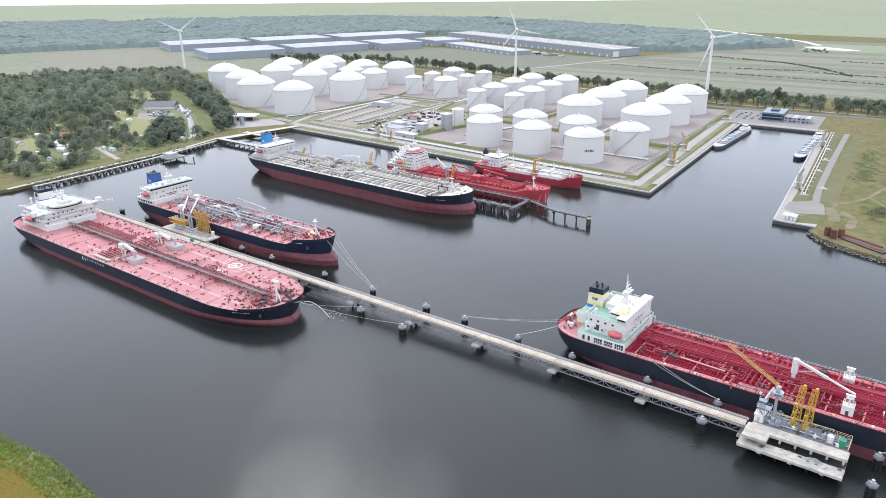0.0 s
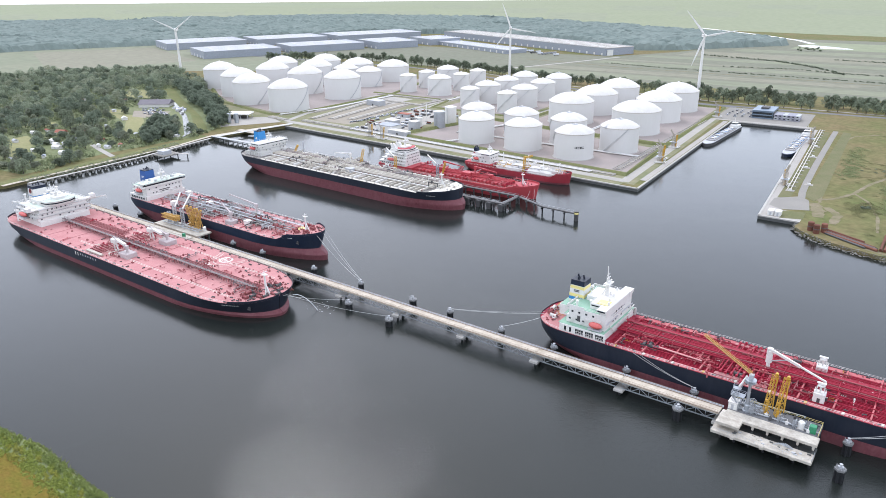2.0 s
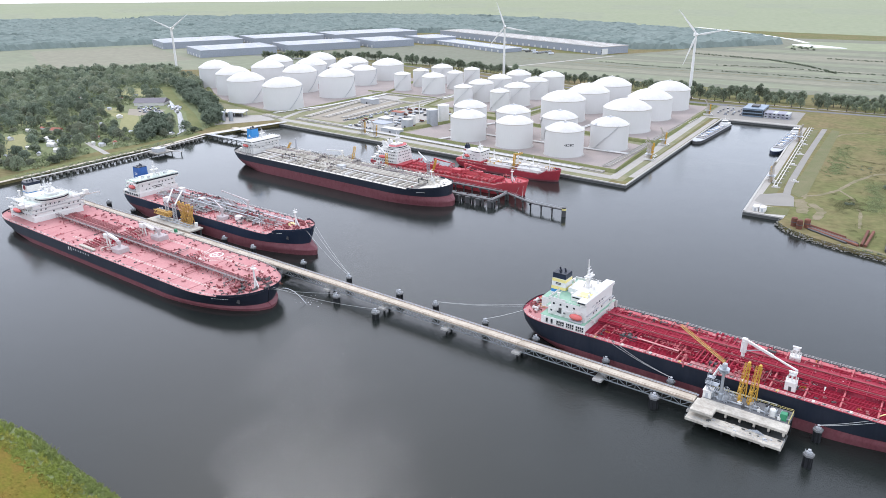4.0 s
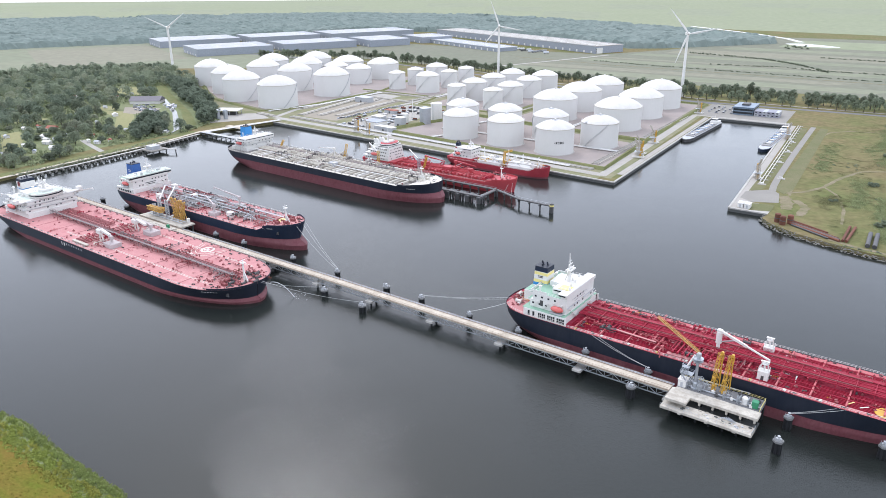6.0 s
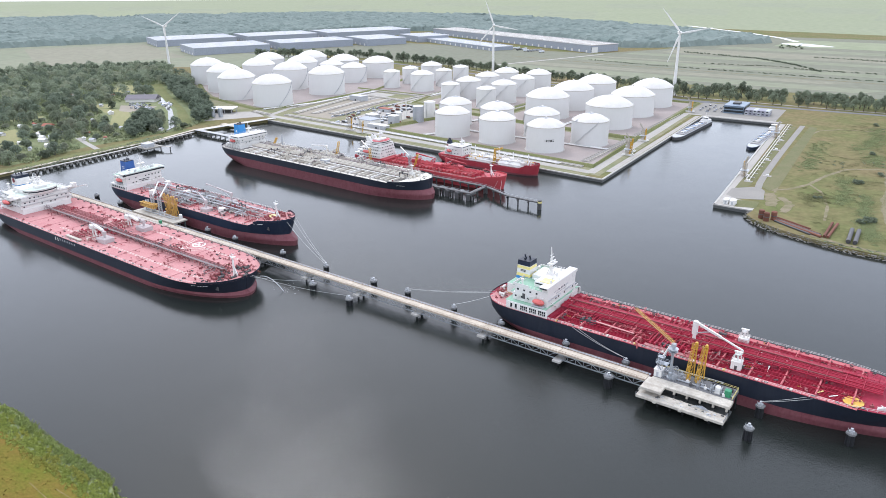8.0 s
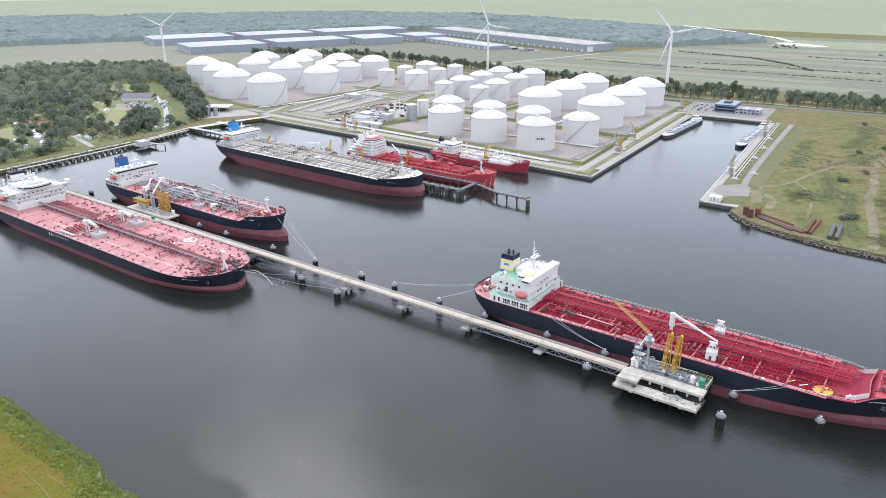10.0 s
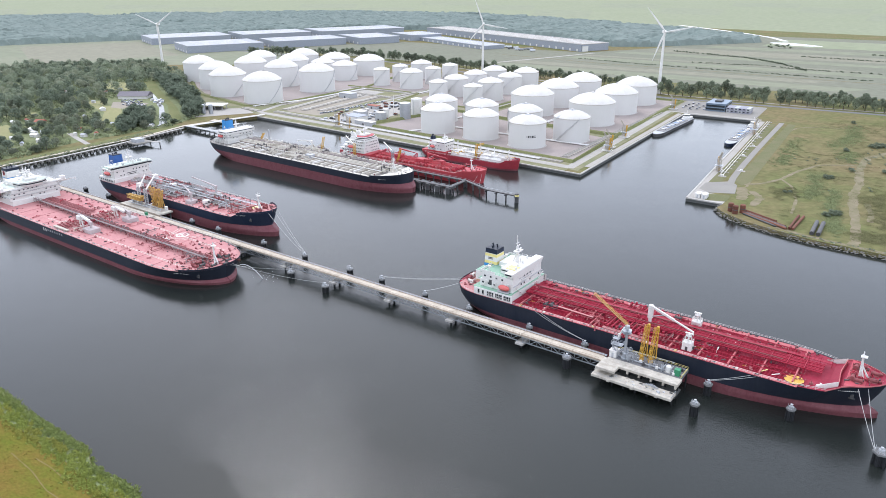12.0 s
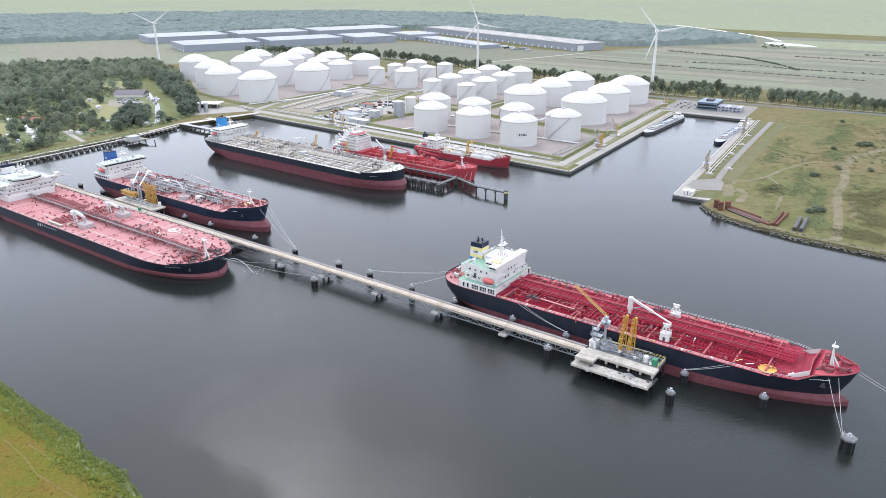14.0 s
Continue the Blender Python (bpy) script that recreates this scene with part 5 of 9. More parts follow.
def catwalk(ship, x0, x1, y, z, h, paint):
    c = part("catwalk", Geo().box(x0, x1, y - 0.75, y + 0.75, z + h, z + h + 0.12), paint, ship)
    for s in (-0.75, 0.75):
        g = Geo()
        n = int((x1 - x0) / 4)
        for i in range(n + 1):
            x = x0 + (x1 - x0) * i / n
            g.beam((x, y + s, z), (x, y + s, z + h + 1.1), 0.1)
            if i < n:
                g.beam((x, y + s, z + 0.2), (x + 4, y + s, z + h), 0.08)
        g.beam((x0, y + s, z + h + 1.1), (x1, y + s, z + h + 1.1), 0.08).beam((x0, y + s, z + h + 0.6), (x1, y + s, z + h + 0.6), 0.06)
        part("railing", g, paint, c)
    return c


def winch(ship, x, y, z, paint, turn=0):
    g = Geo()
    if turn:
        g.tube((x - 1.4, y, z + 0.9), (x + 1.4, y, z + 0.9), 0.65, n=10).tube((x - 1.5, y, z + 0.9), (x - 1.3, y, z + 0.9), 0.95, n=10).tube((x + 1.3, y, z + 0.9), (x + 1.5, y, z + 0.9), 0.95, n=10)
    else:
        g.tube((x, y - 1.4, z + 0.9), (x, y + 1.4, z + 0.9), 0.65, n=10).tube((x, y - 1.5, z + 0.9), (x, y - 1.3, z + 0.9), 0.95, n=10).tube((x, y + 1.3, z + 0.9), (x, y + 1.5, z + 0.9), 0.95, n=10)
    g.block(x - 1.2, x + 1.2, y - 1.2, y + 1.2, z, z + 0.35, 0.08)
    part("winch", g, paint, ship)


def fittings(ship, hull, count, s0, s1, r, kinds=(0, 1, 2, 4), keep=0.93):
    for _ in range(count):
        s = r.uniform(s0, s1)
        x, y, z = hull.point(s, hull.top(s), 1)
        shared("deck_fitting", FITTINGS[r.choice(kinds)], ship, (x, r.uniform(-1, 1) * y * keep, hull.top(s) - 0.15), r.choice((0, 90, 30)), r.uniform(0.4, 0.95))


def edge_fittings(ship, hull, s0, s1, n, kind=2):
    for i in range(n):
        s = s0 + (s1 - s0) * i / (n - 1)
        for side in (-1, 1):
            x, y, z = hull.point(s, hull.top(s), side)
            shared("deck_fitting", FITTINGS[kind], ship, (x, y - side * 1.3, z - 0.15), 0, 0.7)


RUNS = {}


def pipe_runs(ship, count, x0, x1, y0, y1, z, paints, r, size=1.0):
    """Short bent pipe runs, valves and brackets scattered over a deck."""
    for _ in range(count):
        m = r.choice(paints)
        kinds = RUNS.setdefault(m.name, [])
        if len(kinds) < 5:
            k = len(kinds)
            g = Geo()
            l, w, h = (3.5, 5, 2.5, 6, 4)[k], (1.5, 0.8, 2.2, 1.2, 0.5)[k], (0.9, 1.4, 0.7, 1.1, 1.8)[k]
            g.path([(0, 0, 0), (0, 0, h), (l, 0, h), (l, w, h), (l, w, 0.1)], (0.13, 0.17, 0.11, 0.15, 0.2)[k], 6)
            g.tube((l * 0.4, 0, h - 0.3), (l * 0.4, 0, h + 0.5), 0.22, n=6).tube((l * 0.4 - 0.3, 0, h + 0.5), (l * 0.4 + 0.3, 0, h + 0.5), 0.3, n=8)
            if k % 2:
                g.path([(0.3, 0.5, 0.2), (l, 0.5, 0.2), (l + 0.4, 0.5, h * 0.7)], 0.1, 6)
            kinds.append(mesh_of("pipe_run", g, m))
        shared("pipe_run", r.choice(kinds), ship, (r.uniform(x0, x1), r.uniform(y0, y1), z), r.choice((0, 0, 0, 90, 180, 270)), size * r.uniform(0.7, 1.25))


def foremast(ship, x, y, z, h):
    m = part("foremast", Geo().tube((x, y, z), (x - 0.3, y, z + h), 0.6, 0.35, n=10), WHITE, ship, smooth=True)
    part("bracket", Geo().block(x - 1.1, x + 1.1, y - 1.1, y + 1.1, z + h - 0.6, z + h - 0.3, 0.1).tube((x - 0.3, y, z + h), (x - 0.3, y, z + h + 1.6), 0.14, n=6).box(x - 0.5, x - 0.2, y - 1.6, y + 1.6, z + h + 0.5, z + h + 0.7), WHITE, m)
    part("brace", Geo().beam((x + 2.6, y, z), (x, y, z + h * 0.5), 0.5).beam((x + 1.2, y - 1.6, z), (x, y, z + h * 0.4), 0.3), WHITE, m)
    return m


def name_bars(ship, hull, s0, s1, z, n, paint=OFFWHITE):
    """Unreadable lettering on the bow as plain bars."""
    for side in (-1, 1):
        g = Geo()
        for i in range(n):
            sa, sb = s0 + (s1 - s0) * i / n, s0 + (s1 - s0) * (i + 0.7) / n
            p, q = [hull.point(s, z, side) for s in (sa, sb)]
            o = side * 0.06
            g.add([(p[0], p[1] + o, z), (q[0], q[1] + o, z), (q[0], q[1] + o, z + 0.9), (p[0], p[1] + o, z + 0.9)], [(0, 1, 2, 3)])
        part("name_bar", g, paint, ship)


def anchor(ship, hull, s, z):
    for side in (-1, 1):
        x, y, _ = hull.point(s, z, side)
        part("anchor", Geo().block(x - 0.6, x + 0.6, y - 0.4, y + 0.4, z - 1.2, z + 0.6, 0.15).beam((x - 1.1, y + side * 0.3, z - 1.0), (x + 1.1, y + side * 0.3, z - 1.0), 0.4), STEEL_DARK, ship)


def house(ship, x0, x1, w, z0, z1, tiers, bridge, roof, side_windows=True, win=2.6, narrow=0.0, top=None, gap=0.12, win_front=True, ledge=0.0, back=1.1, pitch=3.2):
    """Accommodation: stacked storeys, a wide bridge with a window band, and railed roofs."""
    h = (z1 - z0) / tiers
    for k in range(tiers):
        za = z0 + k * h
        xa = x0 + back * k
        w -= narrow if k else 0
        t = part("storey", Geo().block(xa, x1, -w / 2, w / 2, za + (0.02 if k else 0), za + h, 0.06), WHITE, ship)
        window_rows(t, x1, w - 2, za, za + h, 1, win, gap=gap)
        if side_windows:
            for side in (-1, 1):
                n = int((x1 - xa - 2) / pitch)
                for i in range(n):
                    shared("window", PANE, t, (xa + 1.6 + pitch * i, side * (w / 2 + 0.03), za + h * 0.55), 90)
        part("walkway_edge", Geo().box(xa - back, xa, -w / 2, w / 2, za + h - 0.1, za + h + 0.05), roof, t)
        if ledge:
            part("deck_edge", Geo().box(xa - 1.3, x1 + ledge, -w / 2 - ledge, w / 2 + ledge, za + h - 0.22, za + h - 0.12), GREY, t)
            part("railing", rail_box(xa - 1.2, x1 + ledge - 0.1, -w / 2 - ledge + 0.1, w / 2 + ledge - 0.1, za + h - 0.12, 1.0), WHITE, t)
    xb0, xb1, wb, zb = bridge
    b = part("bridge", Geo().block(xb0, xb1, -wb / 2, wb / 2, z1, zb, 0.2), WHITE, ship)
    if win_front:
        part("bridge_window", Geo().box(xb1 - 0.3, xb1 + 0.08, -wb / 2 + 0.8, wb / 2 - 0.8, z1 + (zb - z1) * 0.58, z1 + (zb - z1) * 0.78), GLASS, b)
    for side in (-1, 1):
        part("bridge_window", Geo().box(xb0 + 0.6, xb1 - 0.6, side * wb / 2 - 0.08, side * wb / 2 + 0.08, z1 + (zb - z1) * 0.58, z1 + (zb - z1) * 0.78), GLASS, b)
    part("bridge_roof", Geo().box(xb0 + 0.2, xb1 - 0.2, -wb / 2 + 0.2, wb / 2 - 0.2, zb, zb + 0.08), top or roof, b)
    part("railing", rail_box(xb0 + 0.4, xb1 - 0.4, -wb / 2 + 0.4, wb / 2 - 0.4, zb), WHITE, b)
    part("railing", rail_box(x0, x1 - 0.3, -w / 2 + 0.2, w / 2 - 0.2, z1), WHITE, ship)
    for k in range(5):
        part("roof_fitting", Geo().lathe(rng.uniform(xb0 + 1, xb1 - 1), rng.uniform(-wb / 2 + 1, wb / 2 - 1), [(0.5, zb), (0.5, zb + 0.9), (0.35, zb + 1.5), (0.1, zb + 1.7)], 10), WHITE, b, smooth=True)
    return b


fr = random.Random(21)

# Red-decked product tanker at the eastern berth.
hull_r = Hull(185.5, 34.5, 12.0, 4.4, fc=3.0, s_fc=0.905, fine=0.75, rake=0.0, overhang=5.2, foot=-1.3)
ship = ship_base("product_tanker", "black-hulled product tanker with a bright red deck, moored", (-163.8, 272, 0), hull_r, BLACK, BOOT, DECK_RED, wall=0.35, rim_paint=DECK_SALMON)
D = 11.9
part("stern_deck", Geo().slab([(hull_r.point(s, 12.0, 1)[0], side * (abs(hull_r.point(s, 12.0, 1)[1]) - 0.3)) for side, ss in ((-1, (0.012, 0.03, 0.06, 0.09, 0.12)), (1, (0.12, 0.09, 0.06, 0.03, 0.012))) for s in ss], D, D + 0.15), DECK_PINK, ship, "faded pink stern deck")
for side in (-1, 1):
    part("side_walkway", Geo().box(38, 158, side * 15.6 - 1.2, side * 15.6 + 1.2, D + 0.02, D + 0.10), DECK_SALMON, ship, "worn salmon-pink walkway")
    part("side_screen", Geo().block(15, 36, side * 16.4 - 0.2, side * 16.4 + 0.2, D, D + 3.6, 0.05), WHITE, ship)
    for x in (17.2, 19.6, 22.4, 27.0, 31.6):
        w = 1.0 if x < 22 else 3.6
        part("screen_opening", Geo().box(x, x + w, side * 16.4 - 0.24, side * 16.4 + 0.24, D + 0.7, D + 2.9), GLASS, ship)
        if w > 2:
            bars = Geo().box(x, x + w, side * 16.4 - 0.28, side * 16.4 + 0.28, D + 1.7, D + 1.84)
            for k in (1, 2, 3):
                bars.box(x + 0.9 * k - 0.07, x + 0.9 * k + 0.07, side * 16.4 - 0.28, side * 16.4 + 0.28, D + 0.66, D + 2.94)
            part("screen_bar", bars, WHITE, ship)
part("lower_house", Geo().block(14.5, 35, -15.8, 15.8, D, D + 3.6, 0.06), WHITE, ship)
part("boat_deck", Geo().box(14.2, 35.2, -16.2, 16.2, D + 3.6, D + 3.72), GREEN_DECK, ship, "pale green boat deck")
house(ship, 16.5, 34.4, 27, D + 3.7, 22.6, 2, (25.5, 34.6, 20, 25.2), GREEN_DECK, top=OFFWHITE, gap=0.55, win_front=False)
part("green_roof", Geo().box(18.0, 34.2, -13.3, 13.3, 22.6, 22.68), GREEN_DECK, ship, "pale green house top")
part("wheelhouse_panel", Geo().block(28, 33, -9.4, -4.5, 25.3, 25.55, 0.05), PALE_YELLOW, ship)
part("upper_house", Geo().block(20.5, 25.5, -3, 8, 22.7, 25.0, 0.1), WHITE, ship)
funnel(ship, 12.0, 19.5, 7.0, 18.5, 30.2, WHITE, ((0.25, 0.37, SKYBLUE), (0.37, 0.50, PALE_YELLOW), (0.69, 0.81, PALE_YELLOW), (0.83, 1.0, NAVY)))
part("funnel_casing", Geo().block(10.5, 18.2, -8.5, 8.5, D + 3.7, 20.3, 0.1), WHITE, ship)
part("casing_top", Geo().box(10.7, 16.4, -8.3, 8.3, 20.3, 20.38), GREEN_DECK, ship)
part("side_door", Geo().box(21.6, 23.0, -13.62, -13.4, D + 5.0, D + 7.6), STEEL_DARK, ship)
fmark = Geo()
for x0, x1, z0, z1 in ((14.4, 17.0, 25.9, 26.2), (14.4, 17.0, 25.3, 25.6)):
    fmark.box(x0, x1, -3.40, -3.2, z0, z1)
part("funnel_mark", fmark, STEEL_DARK, ship)
for side in (-1, 1):
    part("wing_flare", Geo().rings([[(x, side * y, z) for x, y, z in ((30.6, 9.8, z0), (34.7, 9.8, z0), (34.7, w, z0), (30.6, w, z0))] for z0, w in ((22.7, 10.2), (24.2, 14.6), (25.3, 14.8))], True), WHITE, ship)
    part("wing_window", Geo().box(31.0, 34.3, side * 14.72 - 0.1, side * 14.72 + 0.1, 24.4, 25.0), GLASS, ship)
    part("boat_deck_screen", Geo().block(16.6, 24.5, side * 13.3 - 0.12, side * 13.3 + 0.12, 22.6, 23.7, 0.05), WHITE, ship)
    part("house_front_rail", Geo().beam((35.0, side * 2, D + 6.9), (35.0, side * 13.5, D + 6.9), 0.5, 0.12), GREY, ship)
    for k in range(4):
        part("front_stair", Geo().beam((35.2, side * (5 + 2.0 * k), D + 0.2 + 1.6 * k), (36.0, side * (7 + 2.0 * k), D + 1.8 + 1.6 * k), 0.6, 0.12), OFFWHITE, ship)
part("aft_screen", Geo().block(16.4, 16.65, -13.3, 13.3, 22.6, 23.7, 0.05), WHITE, ship)
for x, y, h in ((20, -11, 2.2), (22.5, 11, 1.8), (24, -6, 1.4), (19, 6, 2.4)):
    part("ventilator", Geo().lathe(x, y, [(0.4, 22.6), (0.4, 22.6 + h), (0.75, 22.7 + h), (0.7, 23.2 + h), (0.1, 23.4 + h)], 12), WHITE, ship, smooth=True)
for z, y0, y1 in ((20.7, -7.7, 7.0), (19.5, -5.5, 5.5)):
    for k in range(int((y1 - y0) / 1.3)):
        part("painted_bar", Geo().box(34.42, 34.5, y0 + 1.3 * k, y0 + 1.3 * k + 0.6, z, z + 0.5), GREY, ship)
radar_mast(ship, 28.0, 1.0, 25.2, 13.5)
for y in (-15.0, 15.0):
    lifeboat(ship, 30.6, y, D + 6.0, 5.8)
for x, y in ((4, -4), (5, 4), (8.5, 0), (7, -7), (7.5, 7.5), (3.2, 0)):
    winch(ship, x, y, D + 0.15, fr.choice((MAROON, OFFWHITE, PIPE_RED)), x > 6)
ribs = Geo()
for k in range(-15, 16):
    y = k * 0.92
    if abs(y) > 4.2:
        ribs.box(37, 158 - 1.1 * max(0, abs(y) - 8), y - 0.09, y + 0.09, D, D + 0.34)
part("deck_stiffener", ribs, PIPE_RED, ship, kind="stuff")
for i in range(11):
    x = 40 + 11.6 * i
    w = half_width(x / 185.5, 1, 34.5, 0.85) - 1.6
    part("transverse_girder", Geo().block(x - 0.28, x + 0.28, -w, w, D, D + 1.1, 0.06), DECK_SALMON, ship)
    for y in (-11.5, -7.5, 7.5, 11.5):
        if abs(y) < w:
            part("girder_bracket", Geo().beam((x, y, D + 0.9), (x + 1.6, y, D), 0.18, 0.5), DECK_SALMON, ship)
pipes(ship, [(-3.6, 0.3), (-2.4, 0.38), (-1.2, 0.3), (0.2, 0.42), (1.4, 0.3), (2.6, 0.38), (3.7, 0.28)], 36, 164, D + 1.8, PIPE_RED)
pipes(ship, [(-8.5, 0.18), (8.2, 0.2), (-11.6, 0.14), (11.2, 0.14)], 38, 156, D + 1.3, PIPE_RED)
pipes(ship, [(-3.0, 0.25), (3.2, 0.25)], 40, 150, D + 2.9, MAROON)
pipe_stands(ship, 40, 160, 6.2, -4.4, 4.4, D, 2.3, PIPE_RED)
catwalk(ship, 36, 166, 5.6, D, 2.2, PIPE_RED)
for k in range(30):
    x, y = fr.uniform(40, 125), fr.choice((-1, 1)) * fr.uniform(5, 12)
    l, m = fr.uniform(2, 7), fr.choice((PIPE_RED, PIPE_RED, DECK_SALMON, MAROON))
    part("branch_pipe", Geo().path([(x, y * 0.35, D + 1.6), (x, y, D + 1.6), (x + l, y, D + 1.6), (x + l, y, D + 0.2)], fr.uniform(0.12, 0.22), 6), m, ship)
for i in range(8):
    x = 82 + 2.0 * i
    part("manifold", Geo().path([(x, -13.4, D + 1.6), (x, 13.4, D + 1.6)], 0.28, 8).tube((x, -13.4, D + 1.6), (x, -14.2, D + 1.6), 0.5, n=10).tube((x, 13.4, D + 1.6), (x, 14.2, D + 1.6), 0.5, n=10), PIPE_RED, ship)
for y in (-14, 14):
    part("drip_tray", Geo().block(80, 99, y - 1.0, y + 1.0, D + 0.3, D + 0.7, 0.1), DECK_PINK, ship)
part("gangplank", Geo().beam((56, -9.2, D + 1.6), (74, -10.8, D + 1.9), 0.9, 0.25), DECK_PINK, ship)
hose_crane(ship, 96, -1.5, D, 9.0, (117, -9.5, D + 7.0), WHITE)
for x, y in ((116, -12.0), (113, 8.6)):
    dh = part("deck_house", Geo().block(x - 1.9, x + 1.9, y - 1.7, y + 1.7, D, D + 3.8, 0.12), OFFWHITE, ship)
    part("door", Geo().box(x - 0.5, x + 0.5, y - 1.78, y - 1.68, D, D + 2.1), STEEL_DARK, dh)
    part("ventilator", Geo().lathe(x, y, [(0.35, D + 3.8), (0.35, D + 6.0), (1.15, D + 6.3), (1.15, D + 6.6), (0.3, D + 6.8)], 14), WHITE, dh, smooth=True)
    part("railing", rail_box(x - 1.8, x + 1.8, y - 1.6, y + 1.6, D + 3.8), WHITE, dh)
    part("lamp_post", Geo().beam((x - 1.4, y, D + 3.8), (x - 1.0, y, D + 7.4), 0.3).beam((x + 1.4, y, D + 3.8), (x + 1.0, y, D + 7.4), 0.3).box(x - 1.5, x + 1.5, y - 0.5, y + 0.5, D + 7.3, D + 7.6), WHITE, dh)
part("forecastle_deck", Geo().slab([(hull_r.point(s, 15, 1)[0], side * (abs(hull_r.point(s, 15, 1)[1]) - 0.5)) for side, ss in ((-1, (0.928, 0.95, 0.97, 0.985)), (1, (0.985, 0.97, 0.95, 0.928))) for s in ss], 15.0, 15.2), FORE_RED, ship, "sun-bleached red forecastle deck")
part("winching_circle", Geo().lathe(156.2, -12.0, [(3.4, D + 0.34), (3.4, D + 0.44), (0.1, D + 0.46)], 28), YELLOW, ship, "yellow winching circle")
for x0, y0, x1, y1, m in ((144.5, -13.2, 146.5, -10, PALE_YELLOW), (148.5, -13.2, 151, -10.8, OFFWHITE), (163.5, -11, 166.5, -9, OFFWHITE), (169.5, -11.8, 167, -8.5, PALE_YELLOW), (164.5, -9, 166.5, -11, OFFWHITE)):
    part("deck_marking", Geo().beam((x0, y0, D + 0.42), (x1, y1, D + 0.42), 0.5, 0.04), m, ship)
Z = 15.2
part("breakwater", Geo().beam((170.5, -10.2, Z - 1.6), (169.7, 0, Z - 1.6), 0.25, 3.2).beam((170.5, 10.2, Z - 1.6), (169.7, 0, Z - 1.6), 0.25, 3.2), DECK_SALMON, ship)
for side in (-1, 1):
    part("bow_screen", Geo().add([(163.5, side * 12.0, D), (170.5, side * 10.4, D), (170.5, side * 10.4, Z + 0.4), (163.5, side * 11.8, D + 0.3)], [(0, 1, 2, 3)]).add([(163.5, side * 11.8, D), (170.5, side * 10.2, D), (170.5, side * 10.2, Z + 0.4), (163.5, side * 11.6, D + 0.3)], [(0, 1, 2, 3)]), OFFWHITE, ship)
foremast(ship, 176, -0.5, Z, 8.5)
for x, y in ((174, -4.5), (174, 4.5), (176, -6), (176, 6), (180.5, 2.8), (180.5, -3)):
    winch(ship, x, y, Z, MAROON, x > 175)
edge_fittings(ship, hull_r, 0.22, 0.86, 16)
pipe_runs(ship, 70, 38, 150, -14.5, 14, D + 0.1, (OFFWHITE, STEEL_DARK, CREAM, DECK_PINK, STEEL_DARK, YELLOW), fr, 0.45)
for x, y in ((50, -9.4), (52.4, -8.8), (54.6, -9.6), (60, 11), (88, -11.5), (104, 11.6)):
    winch(ship, x, y, D + 0.3, STEEL_DARK, x > 53)
part("crane_column", Geo().tube((96, -1.5, D + 4.5), (96, -1.5, D + 9.4), 1.15, n=14), WHITE, ship, smooth=True)
pipe_runs(ship, 30, 118, 158, -12, 12, D, (PIPE_RED, MAROON, DECK_SALMON, OFFWHITE), fr, 0.8)
pipe_runs(ship, 110, 38, 118, -13.5, 13, D, (PIPE_RED, DECK_SALMON, PIPE_RED, MAROON, DECK_PINK, STEEL_DARK, DECK_SALMON), fr, 1.0)
pipe_runs(ship, 60, 78, 104, -14, 14, D, (PIPE_RED, MAROON, DECK_SALMON), fr, 1.2)
pipe_runs(ship, 44, 2.5, 10, -8, 8, D + 0.15, (MAROON, YELLOW, OFFWHITE, STEEL_DARK, RUST, ORANGE), fr, 0.6)
pipe_runs(ship, 16, 172, 181, -6, 6, Z, (MAROON, PIPE_RED), fr, 0.6)
for k in range(34):
    s_ = 0.22 + 0.64 * k / 33
    for side in (-1, 1):
        px, py, pz = hull_r.point(s_, hull_r.top(s_), side)
        shared("deck_fitting", FITTINGS[(1, 0, 2)[k % 3]], ship, (px + fr.uniform(-1, 1), py - side * fr.uniform(0.5, 3.0), D), fr.choice((0, 90)), fr.uniform(0.35, 0.6))
for k in range(9):
    part("edge_mark", Geo().box(40 + 12 * k, 40.9 + 12 * k, -16.6, -15.2, D + 0.12, D + 0.5), YELLOW if k % 3 == 0 else CREAM, ship)
for side in (-1, 1):
    part("bridge_wing", Geo().block(31.4, 34.6, side * 11.75 - 1.7, side * 11.75 + 1.7, 22.68, 23.9, 0.2), WHITE, ship)
    for k in range(3):
        part("ladder", Geo().beam((18 + 5 * k, side * 14.0, D + 3.7), (21 + 5 * k, side * 14.0, D + 7.0), 0.6, 0.15), OFFWHITE, ship)
fittings(ship, hull_r, 110, 0.21, 0.88, fr, (0, 1, 2), 0.85)
fittings(ship, hull_r, 30, 0.93, 0.985, fr, (1, 2), 0.8)
fittings(ship, hull_r, 26, 0.015, 0.05, fr, (1, 2, 0), 0.8)
name_bars(ship, hull_r, 0.925, 0.962, 12.6, 12)
anchor(ship, hull_r, 0.955, 10.4)

# Large tanker with a faded pink deck on the outer side of the jetty.
hull_1 = Hull(237, 45, 9.0, 2.7, fc=0.0, rake=0.0, overhang=1.2, foot=1.2)
ship = ship_base("crude_tanker", "large black-hulled tanker with a faded pink-red deck, moored", (-528.5, 212, 0), hull_1, BLACK, BOOT, DECK_PINK, bulwark=(0.93, 1.0))
ship.scale = (1.056, 1.067, 1)
D = 8.85
part("lower_house", Geo().block(12, 43, -15, 15, D, D + 3.4, 0.06), WHITE, ship)
house(ship, 15, 42.5, 32, D + 3.4, 19.8, 3, (34, 41.0, 13, 22.9), OFFWHITE, win=2.6, narrow=1.6, gap=0.45, top=PALE_GREEN, ledge=0.5, back=2.4)
